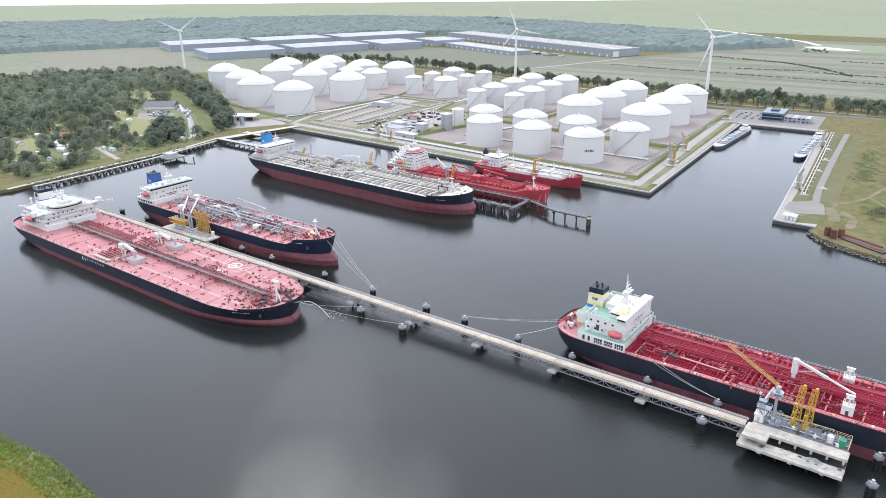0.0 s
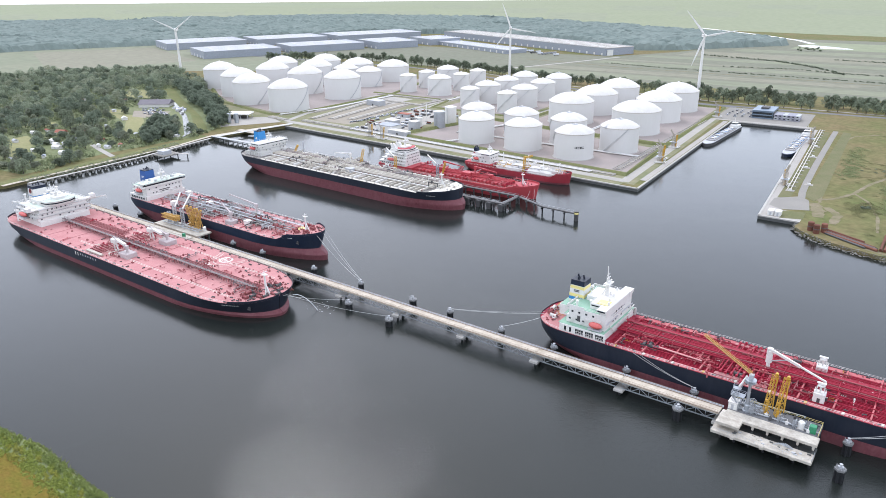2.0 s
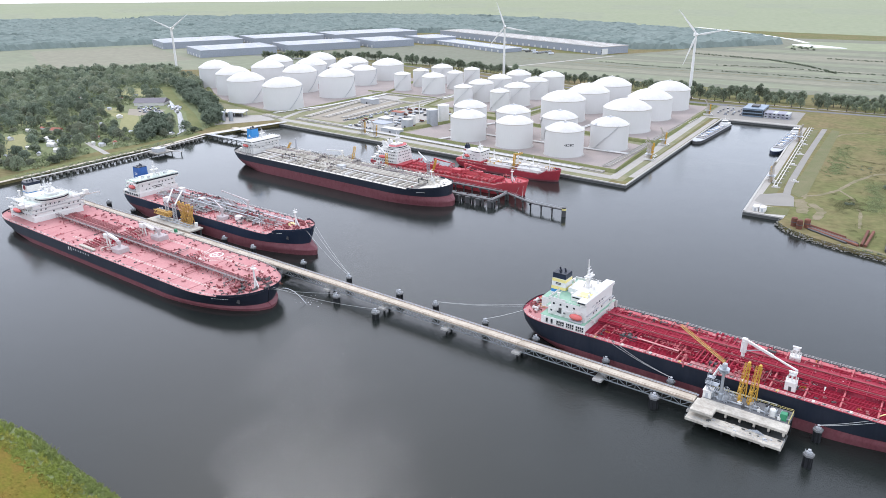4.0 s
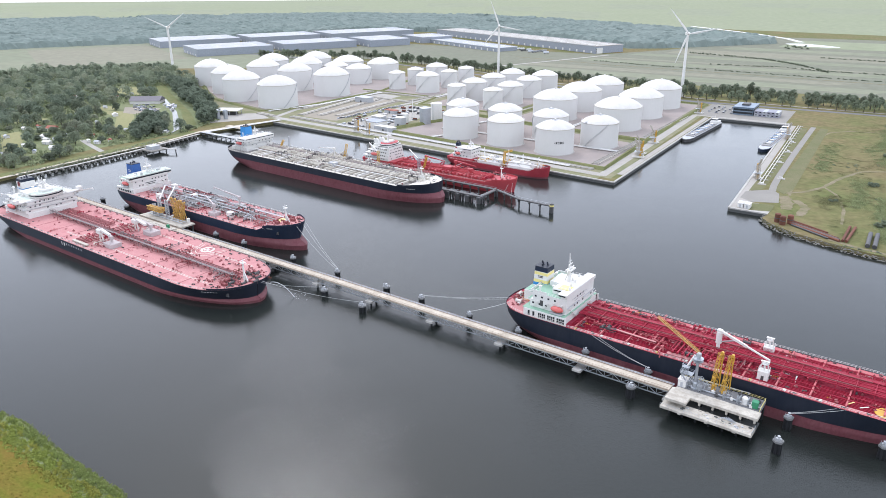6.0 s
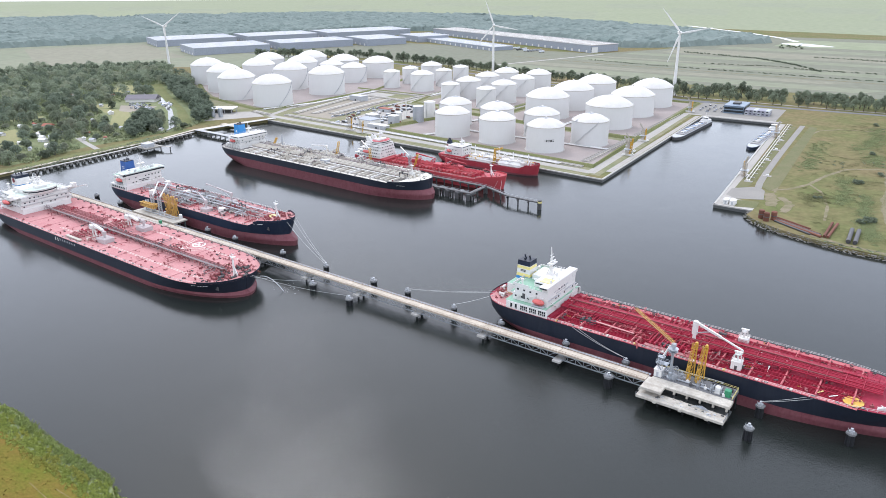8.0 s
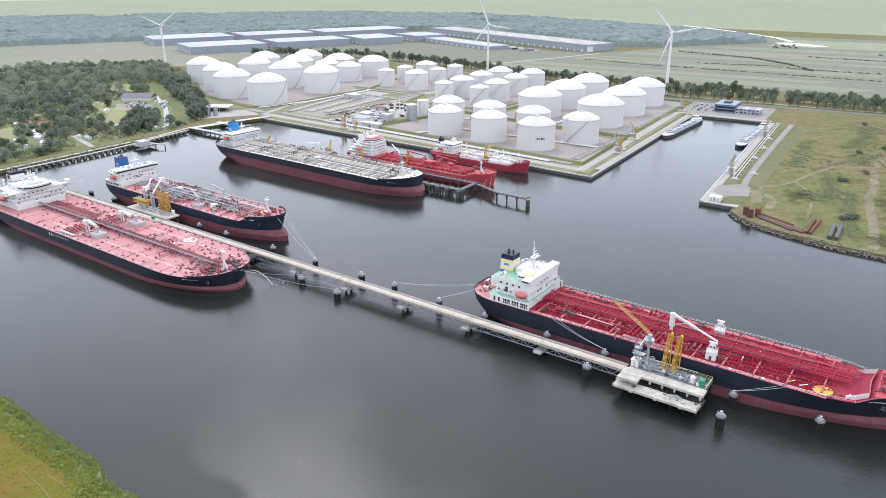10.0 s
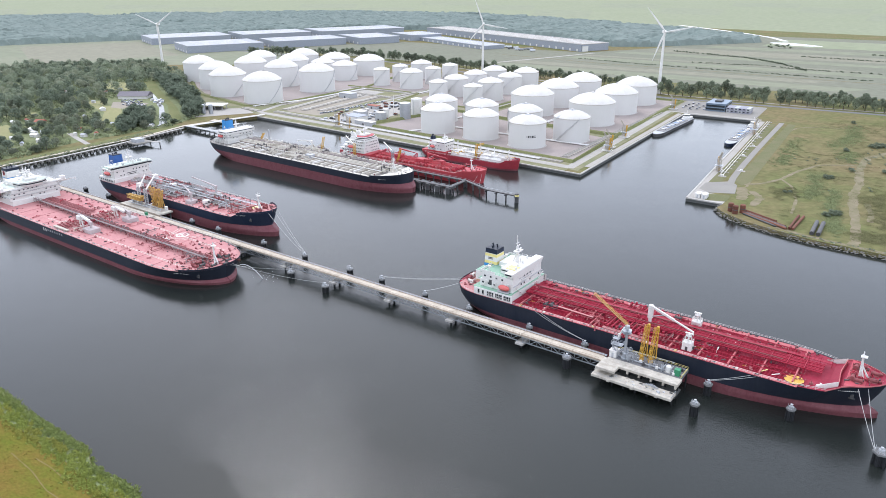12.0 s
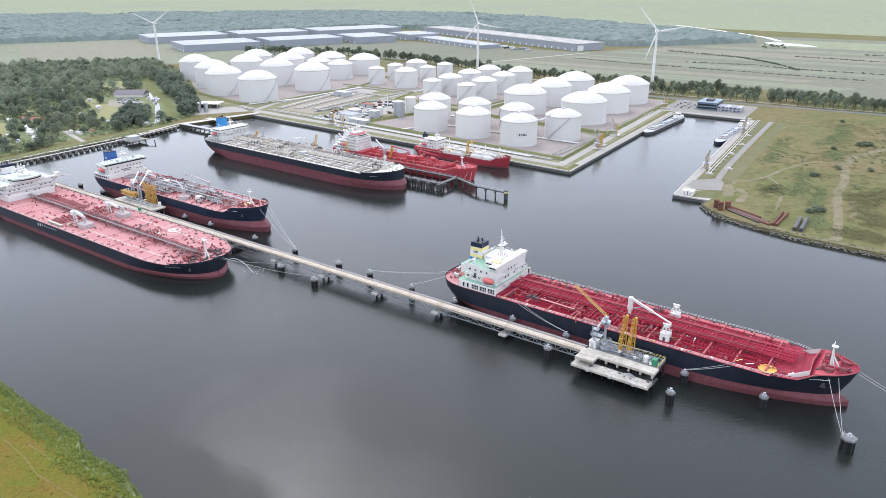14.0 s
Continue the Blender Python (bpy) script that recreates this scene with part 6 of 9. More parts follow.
front = [(36, -9.5), (41.2, -8.6), (43.8, -4.6), (44.2, 0), (43.8, 4.6), (41.2, 8.6), (36, 9.5)]
part("bridge_front", Geo().rings([[(x + d, y * k, z) for x, y in front] for z, d, k in ((19.82, -0.6, 0.94), (21.0, 0, 1.0), (23.0, 0.1, 1.0))], True), WHITE, ship)
part("bridge_glazing", Geo().rings([[(x + 0.16, y * 1.012, z) for x, y in front] for z in (21.5, 22.3)], False), GLASS, ship)
part("bridge_top", Geo().slab([(x + 0.4, y * 1.04) for x, y in front], 23.02, 23.2), PALE_GREEN, ship, "pale green wheelhouse top")
part("monkey_island", Geo().block(35.5, 40.5, -3.4, 3.4, 23.2, 24.8, 0.15), WHITE, ship)
part("railing", rail_box(35.8, 43.0, -8.0, 8.0, 23.2), WHITE, ship)
part("house_top", Geo().box(22.4, 41.8, -13.6, 13.6, 19.82, 19.9), PALE_GREEN, ship, "pale green house top")
for side in (-1, 1):
    for k in range(3):
        part("side_platform", Geo().block(20 + 4.5 * k, 30 + 4 * k, side * (17.0 - 1.1 * k) - 1.2, side * (17.0 - 1.1 * k) + 1.2, D + 5.7 + 2.5 * k, D + 5.9 + 2.5 * k, 0.04), OFFWHITE, ship)
        part("platform_rail", rail_box(20 + 4.5 * k, 30 + 4 * k, side * (17.0 - 1.1 * k) - 1.2, side * (17.0 - 1.1 * k) + 1.2, D + 5.9 + 2.5 * k), WHITE, ship)
for z, y0, n in ((18.2, -5.5, 9), (16.6, -3.2, 5)):
    for k in range(n):
        part("painted_bar", Geo().box(42.48, 42.56, y0 + 1.25 * k, y0 + 1.25 * k + 0.7, z, z + 0.55), GREY, ship)
part("casing", Geo().block(7.5, 21, -7, 7, D, 17.5, 0.15), WHITE, ship)
for k in range(8):
    part("roof_box", Geo().block(22 + 1.4 * k, 23 + 1.4 * k, (-10, 8, -5, 6, -11, 10, -8, 4)[k], (-10, 8, -5, 6, -11, 10, -8, 4)[k] + 1.6, 19.8, 20.9 + 0.3 * (k % 3), 0.08), OFFWHITE, ship)
part("bridge_wing", Geo().block(38.5, 42, -21, 21, 19.6, 20.2, 0.1), OFFWHITE, ship)
for side in (-1, 1):
    part("wing_cab", Geo().block(38.5, 42, side * 19.6 - 1.4, side * 19.6 + 1.4, 20.2, 22.0, 0.15), WHITE, ship)
    part("wing_strut", Geo().beam((40, side * 12, 15.4), (40, side * 19, 19.6), 0.4), WHITE, ship)
    for k in range(3):
        z = D + 3.5 + 2.5 * k
        part("outer_stair", Geo().beam((18 + 3 * k, side * (15.4 - 1.5 * k), z), (22.5 + 3 * k, side * (15.4 - 1.5 * k), z + 2.5), 0.8, 0.2), OFFWHITE, ship)
        part("railing", rail_box(13 + k, 42, -16 + 1.5 * k, 16 - 1.5 * k, z), WHITE, ship)
for x, y, h in ((25, -6, 3.5), (28, 6, 5), (30, -3, 4), (21, 0, 4.5), (16, 10, 7), (15, -9, 6)):
    part("vent_post", Geo().lathe(x, y, [(0.5, 18.4), (0.5, 19.8 + h * 0.6), (0.9, 20.0 + h * 0.6), (0.9, 20.6 + h * 0.6), (0.2, 20.9 + h * 0.6)], 10), WHITE, ship)
part("upper_house", Geo().block(22, 33, -9, 9, 19.8, 22.6, 0.1), WHITE, ship)
funnel(ship, 8.5, 16.5, 9, 15.4, 27.6, WHITE, ((0.47, 0.51, SKYBLUE), (0.88, 1.0, NAVY)))
fmark = Geo().lathe(0, 0, [(1.6, 0), (1.6, 0.1), (1.1, 0.1), (1.1, 0)], 24)
ob = part("funnel_mark", fmark, MAROON, ship)
ob.matrix_basis = pose(12.4, -4.32, 24.6, 86, 0, 0)
radar_mast(ship, 36, 0, 23.0, 9)
radar_mast(ship, 24, 3, 22.6, 7)
for y in (-17.6, 17.6):
    lifeboat(ship, 28, y, D + 6.5, 8.5)
hose_crane(ship, 20, -11, D + 3.4, 6, (10, -15, D + 11), WHITE)
hose_crane(ship, 30, 19, D, 6, (45, 26, D + 11), OFFWHITE)
for x, y in ((5, -5), (6, 5), (10, 0), (9, -9), (9, 9), (4, 0)):
    winch(ship, x, y, D, MAROON, x > 6)
pipes(ship, [(-0.6, 0.26), (0.4, 0.3), (1.5, 0.26), (2.6, 0.3)], 46, 222, D + 1.1, MAROON)
pipes(ship, [(4.6, 0.2), (5.5, 0.2), (6.4, 0.2), (7.3, 0.2), (8.2, 0.2), (9.1, 0.2)], 44, 97, D + 0.9, MAROON)
part("pipe_tray", Geo().box(44, 97, 4.0, 9.8, D + 0.02, D + 0.2), DECK_PINK, ship)
pipe_stands(ship, 48, 220, 7.5, -0.9, 3.0, D, 0.9, MAROON)
catwalk(ship, 44, 222, -2.0, D, 2.4, WALKGREY)
part("cable_duct", Geo().block(44, 150, -1.0, -0.3, D + 1.3, D + 1.9, 0.1), WALKGREY, ship)
for side in (-1, 1):
    y = side * 14.0
    for dy in (0.0, 0.9):
        part("painted_line", Geo().box(85, 150 if side < 0 else 140, y + dy - 0.10, y + dy + 0.12, D + 0.01, D + 0.05), CREAM, ship)
        part("painted_line", Geo().beam((150 if side < 0 else 140, y + dy, D + 0.03), (217, side * 13.4 + dy, D + 0.03), 0.24, 0.04), CREAM, ship)
    part("drip_tray", Geo().block(104, 119, side * 19.5 - 0.9, side * 19.5 + 0.9, D + 0.4, D + 1.2, 0.1), PIPE_TAN, ship)
    for i in range(5):
        x = 106 + 2.4 * i
        part("manifold", Geo().path([(x, side * 3, D + 1.4), (x, side * 17.8, D + 1.4)], 0.26, 8).tube((x, side * 17.8, D + 1.4), (x, side * 18.6, D + 1.4), 0.5, n=10), MAROON, ship)
    part("manifold_frame", Geo().beam((105, side * 12.5, D + 1.9), (117, side * 12.5, D + 1.9), 0.3).beam((105, side * 16.5, D + 1.9), (117, side * 16.5, D + 1.9), 0.3), MAROON, ship)
hose_crane(ship, 130.2, -11.4, D, 5.0, (116, -10.2, D + 8.4), CRANE_GREY, (8, 6.4, 2.6))
hose_crane(ship, 130.2, 12.4, D, 5.0, (116, 11, D + 8.4), CRANE_GREY, (8, 6.4, 2.6))
for x, y in ((117.0, -10.3), (117.0, 11.1)):
    part("crane_rest", Geo().block(x - 2.2, x + 2.0, y - 1.5, y + 1.5, D + 5.0, D + 7.6, 0.4).beam((x - 1.6, y, D), (x - 1.0, y, D + 5.4), 0.6).beam((x + 2.0, y, D), (x + 1.0, y, D + 5.4), 0.6), OFFWHITE, ship, "white crane jib rest")
    part("jib_housing", Geo().beam((x + 1.5, y, D + 7.4), (x + 11.5, y - 0.8, D + 6.4), 1.5, 1.3), OFFWHITE, ship)
HX, HY = 177.5, 15.4
ring = Geo()
for i in range(36):
    t0, t1 = [2 * math.pi * k / 36 for k in (i, i + 1)]
    ring.add([(HX + r * math.cos(t), HY + r * math.sin(t), D + 0.07) for r, t in ((2.7, t0), (3.7, t0), (3.7, t1), (2.7, t1))], [(0, 1, 2, 3)])
pad = part("helideck_marking", ring, OFFWHITE, ship, "white helicopter landing circle")
part("helideck_letter", Geo().box(HX - 1.4, HX - 0.8, HY - 1.5, HY + 1.5, D + 0.08, D + 0.12).box(HX + 0.8, HX + 1.4, HY - 1.5, HY + 1.5, D + 0.08, D + 0.12).box(HX - 0.8, HX + 0.8, HY - 0.3, HY + 0.3, D + 0.08, D + 0.12), OFFWHITE, pad)
for ra in (6.2, 8.4):
    arc = Geo()
    for i in range(24):
        t0, t1 = [radians(-180 + 180 * k / 24) for k in (i, i + 1)]
        arc.add([(HX + r * math.cos(t), HY + r * math.sin(t), D + 0.06) for r, t in ((ra, t0), (ra + 0.35, t0), (ra + 0.35, t1), (ra, t1))], [(0, 1, 2, 3)])
    for d in (-1, 1):
        arc.add([(HX + d * (ra + k + lean), y, D + 0.06) for k, y, lean in ((0, HY, 0), (0.35, HY, 0), (0.35, HY + 5.2, 2.4), (0, HY + 5.2, 2.4))], [(0, 1, 2, 3)])
    part("helideck_ring", arc, CREAM, pad)
for x in (172.0, 174.2, 176.4, 178.6):
    part("deck_lettering", Geo().box(x, x + 1.4, 5.6, 6.8, D + 0.02, D + 0.06), OFFWHITE, pad)
for x in range(60, 222, 16):
    w = half_width(x / 237, 1, 45) - 2
    part("deck_seam", Geo().box(x - 0.12, x + 0.12, -w, w, D + 0.01, D + 0.10), MAROON, ship)
foremast(ship, 229, -1, D, 11)
for x, y in ((222, -6), (222, 6), (225, -10), (225, 9), (230, 5), (230, -6), (233, 0)):
    winch(ship, x, y, D, MAROON, x > 224)
    winch(ship, x + 1.5, y * 0.8 + 1, D, STEEL_DARK, x < 224)
edge_fittings(ship, hull_1, 0.10, 0.93, 26)
pipe_runs(ship, 60, 50, 214, -17, 17, D, (MAROON, PIPE_RED, DECK_SALMON, DECK_PINK), fr, 0.8)
pipe_runs(ship, 34, 100, 122, -17, 17, D, (MAROON, PIPE_RED, CREAM), fr, 1.0)
pipe_runs(ship, 60, 100, 222, -4, 4, D + 0.4, (MAROON, WALKGREY, MAROON), fr, 1.1)
pipe_runs(ship, 30, 218, 234, -10, 10, D, (MAROON, RUST, STEEL_DARK), fr, 0.8)
pipe_runs(ship, 40, 20, 40, -16, 16, D + 3.4, (WHITE, OFFWHITE), fr, 1.2)
pipe_runs(ship, 22, 22, 42, -9, 9, 19.9, (WHITE, OFFWHITE, CREAM), fr, 1.0)
fittings(ship, hull_1, 130, 0.2, 0.92, fr, (0, 1, 2, 4, 1), 0.9)
fittings(ship, hull_1, 70, 0.86, 0.97, fr, (1, 2, 0), 0.85)
fittings(ship, hull_1, 30, 0.02, 0.05, fr, (1, 2), 0.8)
name_bars(ship, hull_1, 0.925, 0.958, 7.4, 11)
anchor(ship, hull_1, 0.972, 6.4)
for i in range(9):
    x = 96 + 2.6 * i
    part("hull_mark", Geo().box(x, x + 0.7, -22.6, -22.4, 6.6 if i > 1 else 5.8, 7.8), OFFWHITE if i < 2 else GREY, ship)

# Navy-hulled product tanker inside the jetty.
hull_2 = Hull(184, 33, 12.0, 6.3, fc=3.0, s_fc=0.885, fine=0.5, rake=0.0, overhang=2.4, foot=3.4)
ship = ship_base("product_tanker", "navy-hulled product tanker with a pink deck and silver pipes", (-499.5, 277, 0), hull_2, NAVY, BOOT, DECK_PINK)
D = 11.85
for side in (-1, 1):
    part("side_screen", Geo().block(10, 29, side * 15.4 - 0.2, side * 15.4 + 0.2, D, D + 3.0, 0.05), WHITE, ship)
    for i in range(6):
        part("screen_opening", Geo().box(12 + 2.8 * i, 14 + 2.8 * i, side * 15.4 - 0.24, side * 15.4 + 0.24, D + 0.6, D + 2.2), GLASS, ship)
part("lower_house", Geo().block(9, 29.5, -14.8, 14.8, D, D + 3.0, 0.06), WHITE, ship)
house(ship, 12, 29, 28, D + 3.0, 20.8, 2, (22, 29.8, 29, 23.7), GREEN_DECK, top=GREEN_DECK, narrow=0.0, gap=0.4)
part("green_roof", Geo().box(13.6, 21.8, -13.0, 13.0, 20.8, 20.88), GREEN_DECK, ship, "pale green house top")
for side in (-1, 1):
    part("bridge_wing", Geo().block(26.6, 29.6, side * 15.8 - 1.3, side * 15.8 + 1.3, 20.8, 22.0, 0.15), WHITE, ship)
mark = Geo()
for y0, y1, z0, z1 in ((-4.4, 4.0, 17.2, 17.7), (-3.6, 3.2, 16.1, 16.6)):
    mark.box(28.98, 29.1, y0, y1, z0, z1)
part("house_mark", mark, STEEL_DARK, ship)
part("upper_house", Geo().block(15, 22, -6, 6, 20.88, 23.0, 0.1), WHITE, ship)
part("wheelhouse_band", Geo().box(29.6, 29.95, -16.5, 16.5, 22.1, 22.9), GLASS, ship)
part("wheelhouse_hood", Geo().block(21.5, 30.2, -16.8, 16.8, 23.5, 23.9, 0.08), PALE_GREEN, ship, "pale green wheelhouse roof")
for k in range(10):
    x, y = 23 + 0.7 * k, (-12, 5, -8, 11, -4, 8, -10, 3, -6, 13)[k]
    part("roof_box", Geo().block(x - 0.5, x + 0.5, y - 0.7, y + 0.7, 23.9, 24.6 + 0.3 * (k % 3), 0.06).tube((x, y, 24.5), (x, y, 25.6 + 0.4 * (k % 2)), 0.08, n=6), (WHITE, OFFWHITE, GREY)[k % 3], ship)
funnel(ship, 5, 13, 7.5, 15.5, 28.0, BLUE)
fmark = Geo().box(7.5, 10.5, -3.62, -3.45, 23.7, 24.1).box(7.5, 10.5, -3.62, -3.45, 22.7, 23.0)
part("funnel_mark", fmark, OFFWHITE, ship)
radar_mast(ship, 25, 1, 23.7, 10)
for y in (-14.4, 14.4):
    lifeboat(ship, 20, y, D + 6.0)
for x, y in ((4, -4), (5, 4), (8, 0), (7, -7), (7, 7)):
    winch(ship, x, y, D, MAROON, x > 6)
pipes(ship, [(-4.0, 0.35), (-1.2, 0.4), (1.6, 0.35)], 34, 160, D + 1.7, PIPE_GREY)
pipes(ship, [(-2.6, 0.3), (0.2, 0.4)], 34, 118, D + 1.7, PIPE_GREY)
pipes(ship, [(-5.4, 0.3), (3.0, 0.35)], 60, 150, D + 1.5, PIPE_GREY)
pipes(ship, [(-3.2, 0.35), (1.0, 0.35)], 70, 140, D + 3.0, GREY)
pipe_runs(ship, 96, 36, 150, -7, 6, D + 0.6, (PIPE_GREY, GREY, PIPE_TAN, STEEL_DARK, MAROON), fr, 1.3)
pipe_runs(ship, 70, 56, 100, -14, 14, D, (PIPE_GREY, MAROON, STEEL_DARK, GREY), fr, 1.2)
pipe_runs(ship, 50, 100, 164, -13, 13, D, (MAROON, DECK_SALMON, STEEL_DARK), fr, 0.8)
pipe_runs(ship, 20, 12, 28, -13, 13, D + 3, (OFFWHITE, WHITE), fr, 1.0)
pipe_stands(ship, 36, 158, 6.5, -6, 5, D, 1.3, GREY)
catwalk(ship, 34, 164, 6.6, D, 2.3, GREY)
for side in (-1, 1):
    for i in range(13):
        x = 58 + 3.0 * i
        part("hose_rack_bar", Geo().beam((x, side * 7, D + 1.2), (x, side * 14.5, D + 1.2), 0.5, 0.6), STEEL_DARK if i % 2 else MAROON, ship)
    part("hose_rack", Geo().beam((56, side * 14.2, D + 0.7), (98, side * 14.2, D + 0.7), 0.5, 1.2), MAROON, ship)
for i in range(8):
    x = 84 + 2.2 * i
    part("manifold", Geo().path([(x, -13, D + 1.8), (x, 13, D + 1.8)], 0.32, 8), PIPE_GREY, ship)
hose_crane(ship, 116, -11.2, D, 6, (99, -5, D + 8.5), CRANE_GREY, (6.4, 5.4, 2.2))
hose_crane(ship, 116, 9, D, 6, (84, 13, D + 7.5), CRANE_GREY, (6.4, 5.4, 2.2))
for x, y in ((42, 10), (54, -10), (128, -8), (75, 3)):
    part("deck_house", Geo().block(x - 2, x + 2, y - 1.8, y + 1.8, D, D + 3.4, 0.12), OFFWHITE, ship)
part("winching_circle", Geo().lathe(160, 7, [(3.6, D + 0.03), (3.6, D + 0.1), (0.1, D + 0.12)], 28), PALE_YELLOW, ship, "pale yellow winching circle")
for x in range(44, 160, 14):
    w = half_width(x / 184, 1, 33) - 1.6
    part("transverse_girder", Geo().block(x - 0.15, x + 0.15, -w, w, D, D + 0.5, 0.05), DECK_SALMON, ship)
Z = 15.1
foremast(ship, 171.5, 0, Z, 9)
for x, y in ((167, -4.5), (167, 4.5), (170, -6), (170, 6), (174, 3), (174, -3)):
    winch(ship, x, y, Z, MAROON, x > 168)
edge_fittings(ship, hull_2, 0.2, 0.86, 18)
fittings(ship, hull_2, 120, 0.2, 0.88, fr, (0, 1, 2, 3), 0.88)
fittings(ship, hull_2, 40, 0.9, 0.98, fr, (1, 2, 0), 0.85)
name_bars(ship, hull_2, 0.90, 0.935, 13.2, 10)
anchor(ship, hull_2, 0.95, 11.0)

# Large navy tanker with cream deck beams at the finger jetty.
hull_3 = Hull(231.5, 42, 12.3, 7.2, fc=0.6, s_fc=0.93, rake=0.0, overhang=-0.4, foot=3.8)
ship = ship_base("crude_tanker", "large dark-hulled tanker with cream deck beams and pipes", (-538, 408.6, 0), hull_3, BLACK, BOOT, DECK_GREY, -1.3)
D = 12.15
for side in (-1, 1):
    for i in range(8):
        part("screen_post", Geo().box(11 + 2.4 * i, 11.7 + 2.4 * i, side * 15 - 0.3, side * 15 + 0.3, D, D + 3.2), WHITE, ship)
part("lower_house", Geo().block(11, 30.5, -14.2, 14.2, D, D + 3.2, 0.06), WHITE, ship)
house(ship, 14, 30, 28, D + 3.2, 20.4, 2, (20, 31, 32, 23.2), OFFWHITE, win=3.4, ledge=0.6)
funnel(ship, 9, 16.5, 8, 17, 30, SKYBLUE)
part("funnel_mark", Geo().box(11.6, 14.0, -3.9, -3.66, 23.2, 23.9).box(12.3, 13.6, -3.85, -3.62, 23.9, 25.0), OFFWHITE, ship)
radar_mast(ship, 24, 1, 23.2, 9)
for y in (-14.2, 14.2):
    lifeboat(ship, 20, y, D + 6.0)
for i in range(38):
    x = 40 + 4.55 * i
    w = min(17.8, half_width(x / 229.5, 1, 42) - 1.5)
    for side in (-1, 1):
        part("deck_beam", Geo().block(x - 0.55, x + 0.55, min(side * 5.6, side * w), max(side * 5.6, side * w), D, D + 1.3, 0.15), (CREAM, PIPE_TAN, CREAM, OFFWHITE, PIPE_TAN)[i % 5], ship)
for side in (-1, 1):
    part("edge_walkway", Geo().box(36, 208, side * 19.6 - 0.8, side * 18.8 + 0.8, D + 0.02, D + 0.2), CREAM, ship)
pipes(ship, [(-4.6, 0.4), (-1.8, 0.4), (1.4, 0.4), (4.2, 0.4)], 34, 210, D + 2.0, PIPE_TAN)
pipes(ship, [(-3.2, 0.45), (-0.2, 0.45), (2.8, 0.45)], 34, 190, D + 2.0, CREAM)
pipe_runs(ship, 74, 34, 212, -6, 16, D + 1.0, (PIPE_TAN, CREAM, OFFWHITE, STEEL_DARK, PIPE_TAN, PIPE_GREY), fr, 1.5)
pipe_runs(ship, 36, 80, 130, -17, -5, D + 1.0, (PIPE_TAN, CREAM, STEEL_DARK), fr, 1.1)
pipe_runs(ship, 42, 84, 128, -17, 17, D + 1.4, (PIPE_TAN, CREAM, WALKGREY), fr, 1.5)
pipe_runs(ship, 26, 208, 220, -8, 8, D + 1.2, (OFFWHITE, CREAM), fr, 0.9)
pipe_runs(ship, 20, 14, 30, -12, 12, D + 3.2, (WHITE, OFFWHITE), fr, 1.2)
pipes(ship, [(-3.9, 0.3), (-1.0, 0.35), (2.1, 0.3)], 34, 210, D + 2.7, CREAM)
pipes(ship, [(-8.5, 0.45)], 34, 210, D + 2.1, OFFWHITE)
pipes(ship, [(9.5, 0.4), (12, 0.3)], 40, 200, D + 2.0, PIPE_TAN)
pipe_stands(ship, 36, 208, 7, -5.4, 5, D, 1.6, MAROON)
catwalk(ship, 32, 211, 6.6, D, 2.4, WALKGREY)
for i in range(8):
    x = 106 + 2.4 * i
    part("manifold", Geo().path([(x, -17, D + 2.4), (x, 17, D + 2.4)], 0.35, 8), CREAM, ship)
part("deck_house", Geo().block(126, 133, -9, -4, D, D + 3.6, 0.2), GREY, ship)
hose_crane(ship, 112, 12, D, 8, (96, 10, D + 8), OFFWHITE)
part("derrick", Geo().lattice((120, 15, D), (123, 16, D + 13), 1.6, 7, 0.3), YELLOW, ship)
part("derrick", Geo().lattice((42, 13, D), (46, 14, D + 7), 1.2, 5, 0.25), YELLOW, ship)
part("post", Geo().tube((52, 15, D), (52, 15, D + 11), 0.7, n=8), GREY, ship)
part("forecastle", Geo().slab([(hull_3.point(s, 13, 1)[0], side * (abs(hull_3.point(s, 13, 1)[1]) - 1.2)) for side, ss in ((-1, (0.935, 0.96, 0.98, 0.99)), (1, (0.99, 0.98, 0.96, 0.935))) for s in ss], D + 0.7, D + 1.3), CREAM, ship)
foremast(ship, 216, 0, 13.6, 9)
for x, y in ((211, -6), (211, 6), (218, 4), (218, -4)):
    winch(ship, x, y, 13.5, CREAM, x > 220)
edge_fittings(ship, hull_3, 0.12, 0.96, 26)
fittings(ship, hull_3, 110, 0.16, 0.93, fr, (0, 3, 2, 1), 0.9)
fittings(ship, hull_3, 40, 0.93, 0.985, fr, (3, 2), 0.85)
name_bars(ship, hull_3, 0.93, 0.955, 10.4, 9)

# Bright red chemical tanker behind the finger jetty.
hull_4 = Hull(152, 23, 7.2, 1.2, fc=2.2, s_fc=0.86)
ship = ship_base("chemical_tanker", "bright red chemical tanker with a white wheelhouse block", (-424, 455, 0), hull_4, SHIP_RED, SHIP_RED, SHIP_RED)
D = 7.1
part("poop", Geo().block(5, 40, -10.4, 10.4, D, D + 2.4, 0.2), SHIP_RED, ship)
house(ship, 8, 34, 21, D + 2.4, 19.6, 4, (21.5, 33, 17, 21.2), OFFWHITE, win=2.0, narrow=1.3, back=2.6, pitch=2.2)
part("bridge_deck", Geo().rings([[(27 + r * 6.6 * math.cos(u), r * 9.6 * math.sin(u), z) for u in [2 * math.pi * i / 20 for i in range(20)]] for r, z in ((0.9, 21.2), (1.0, 21.4), (1.0, 22.9), (0.86, 23.1))], True), WHITE, ship, smooth=False)
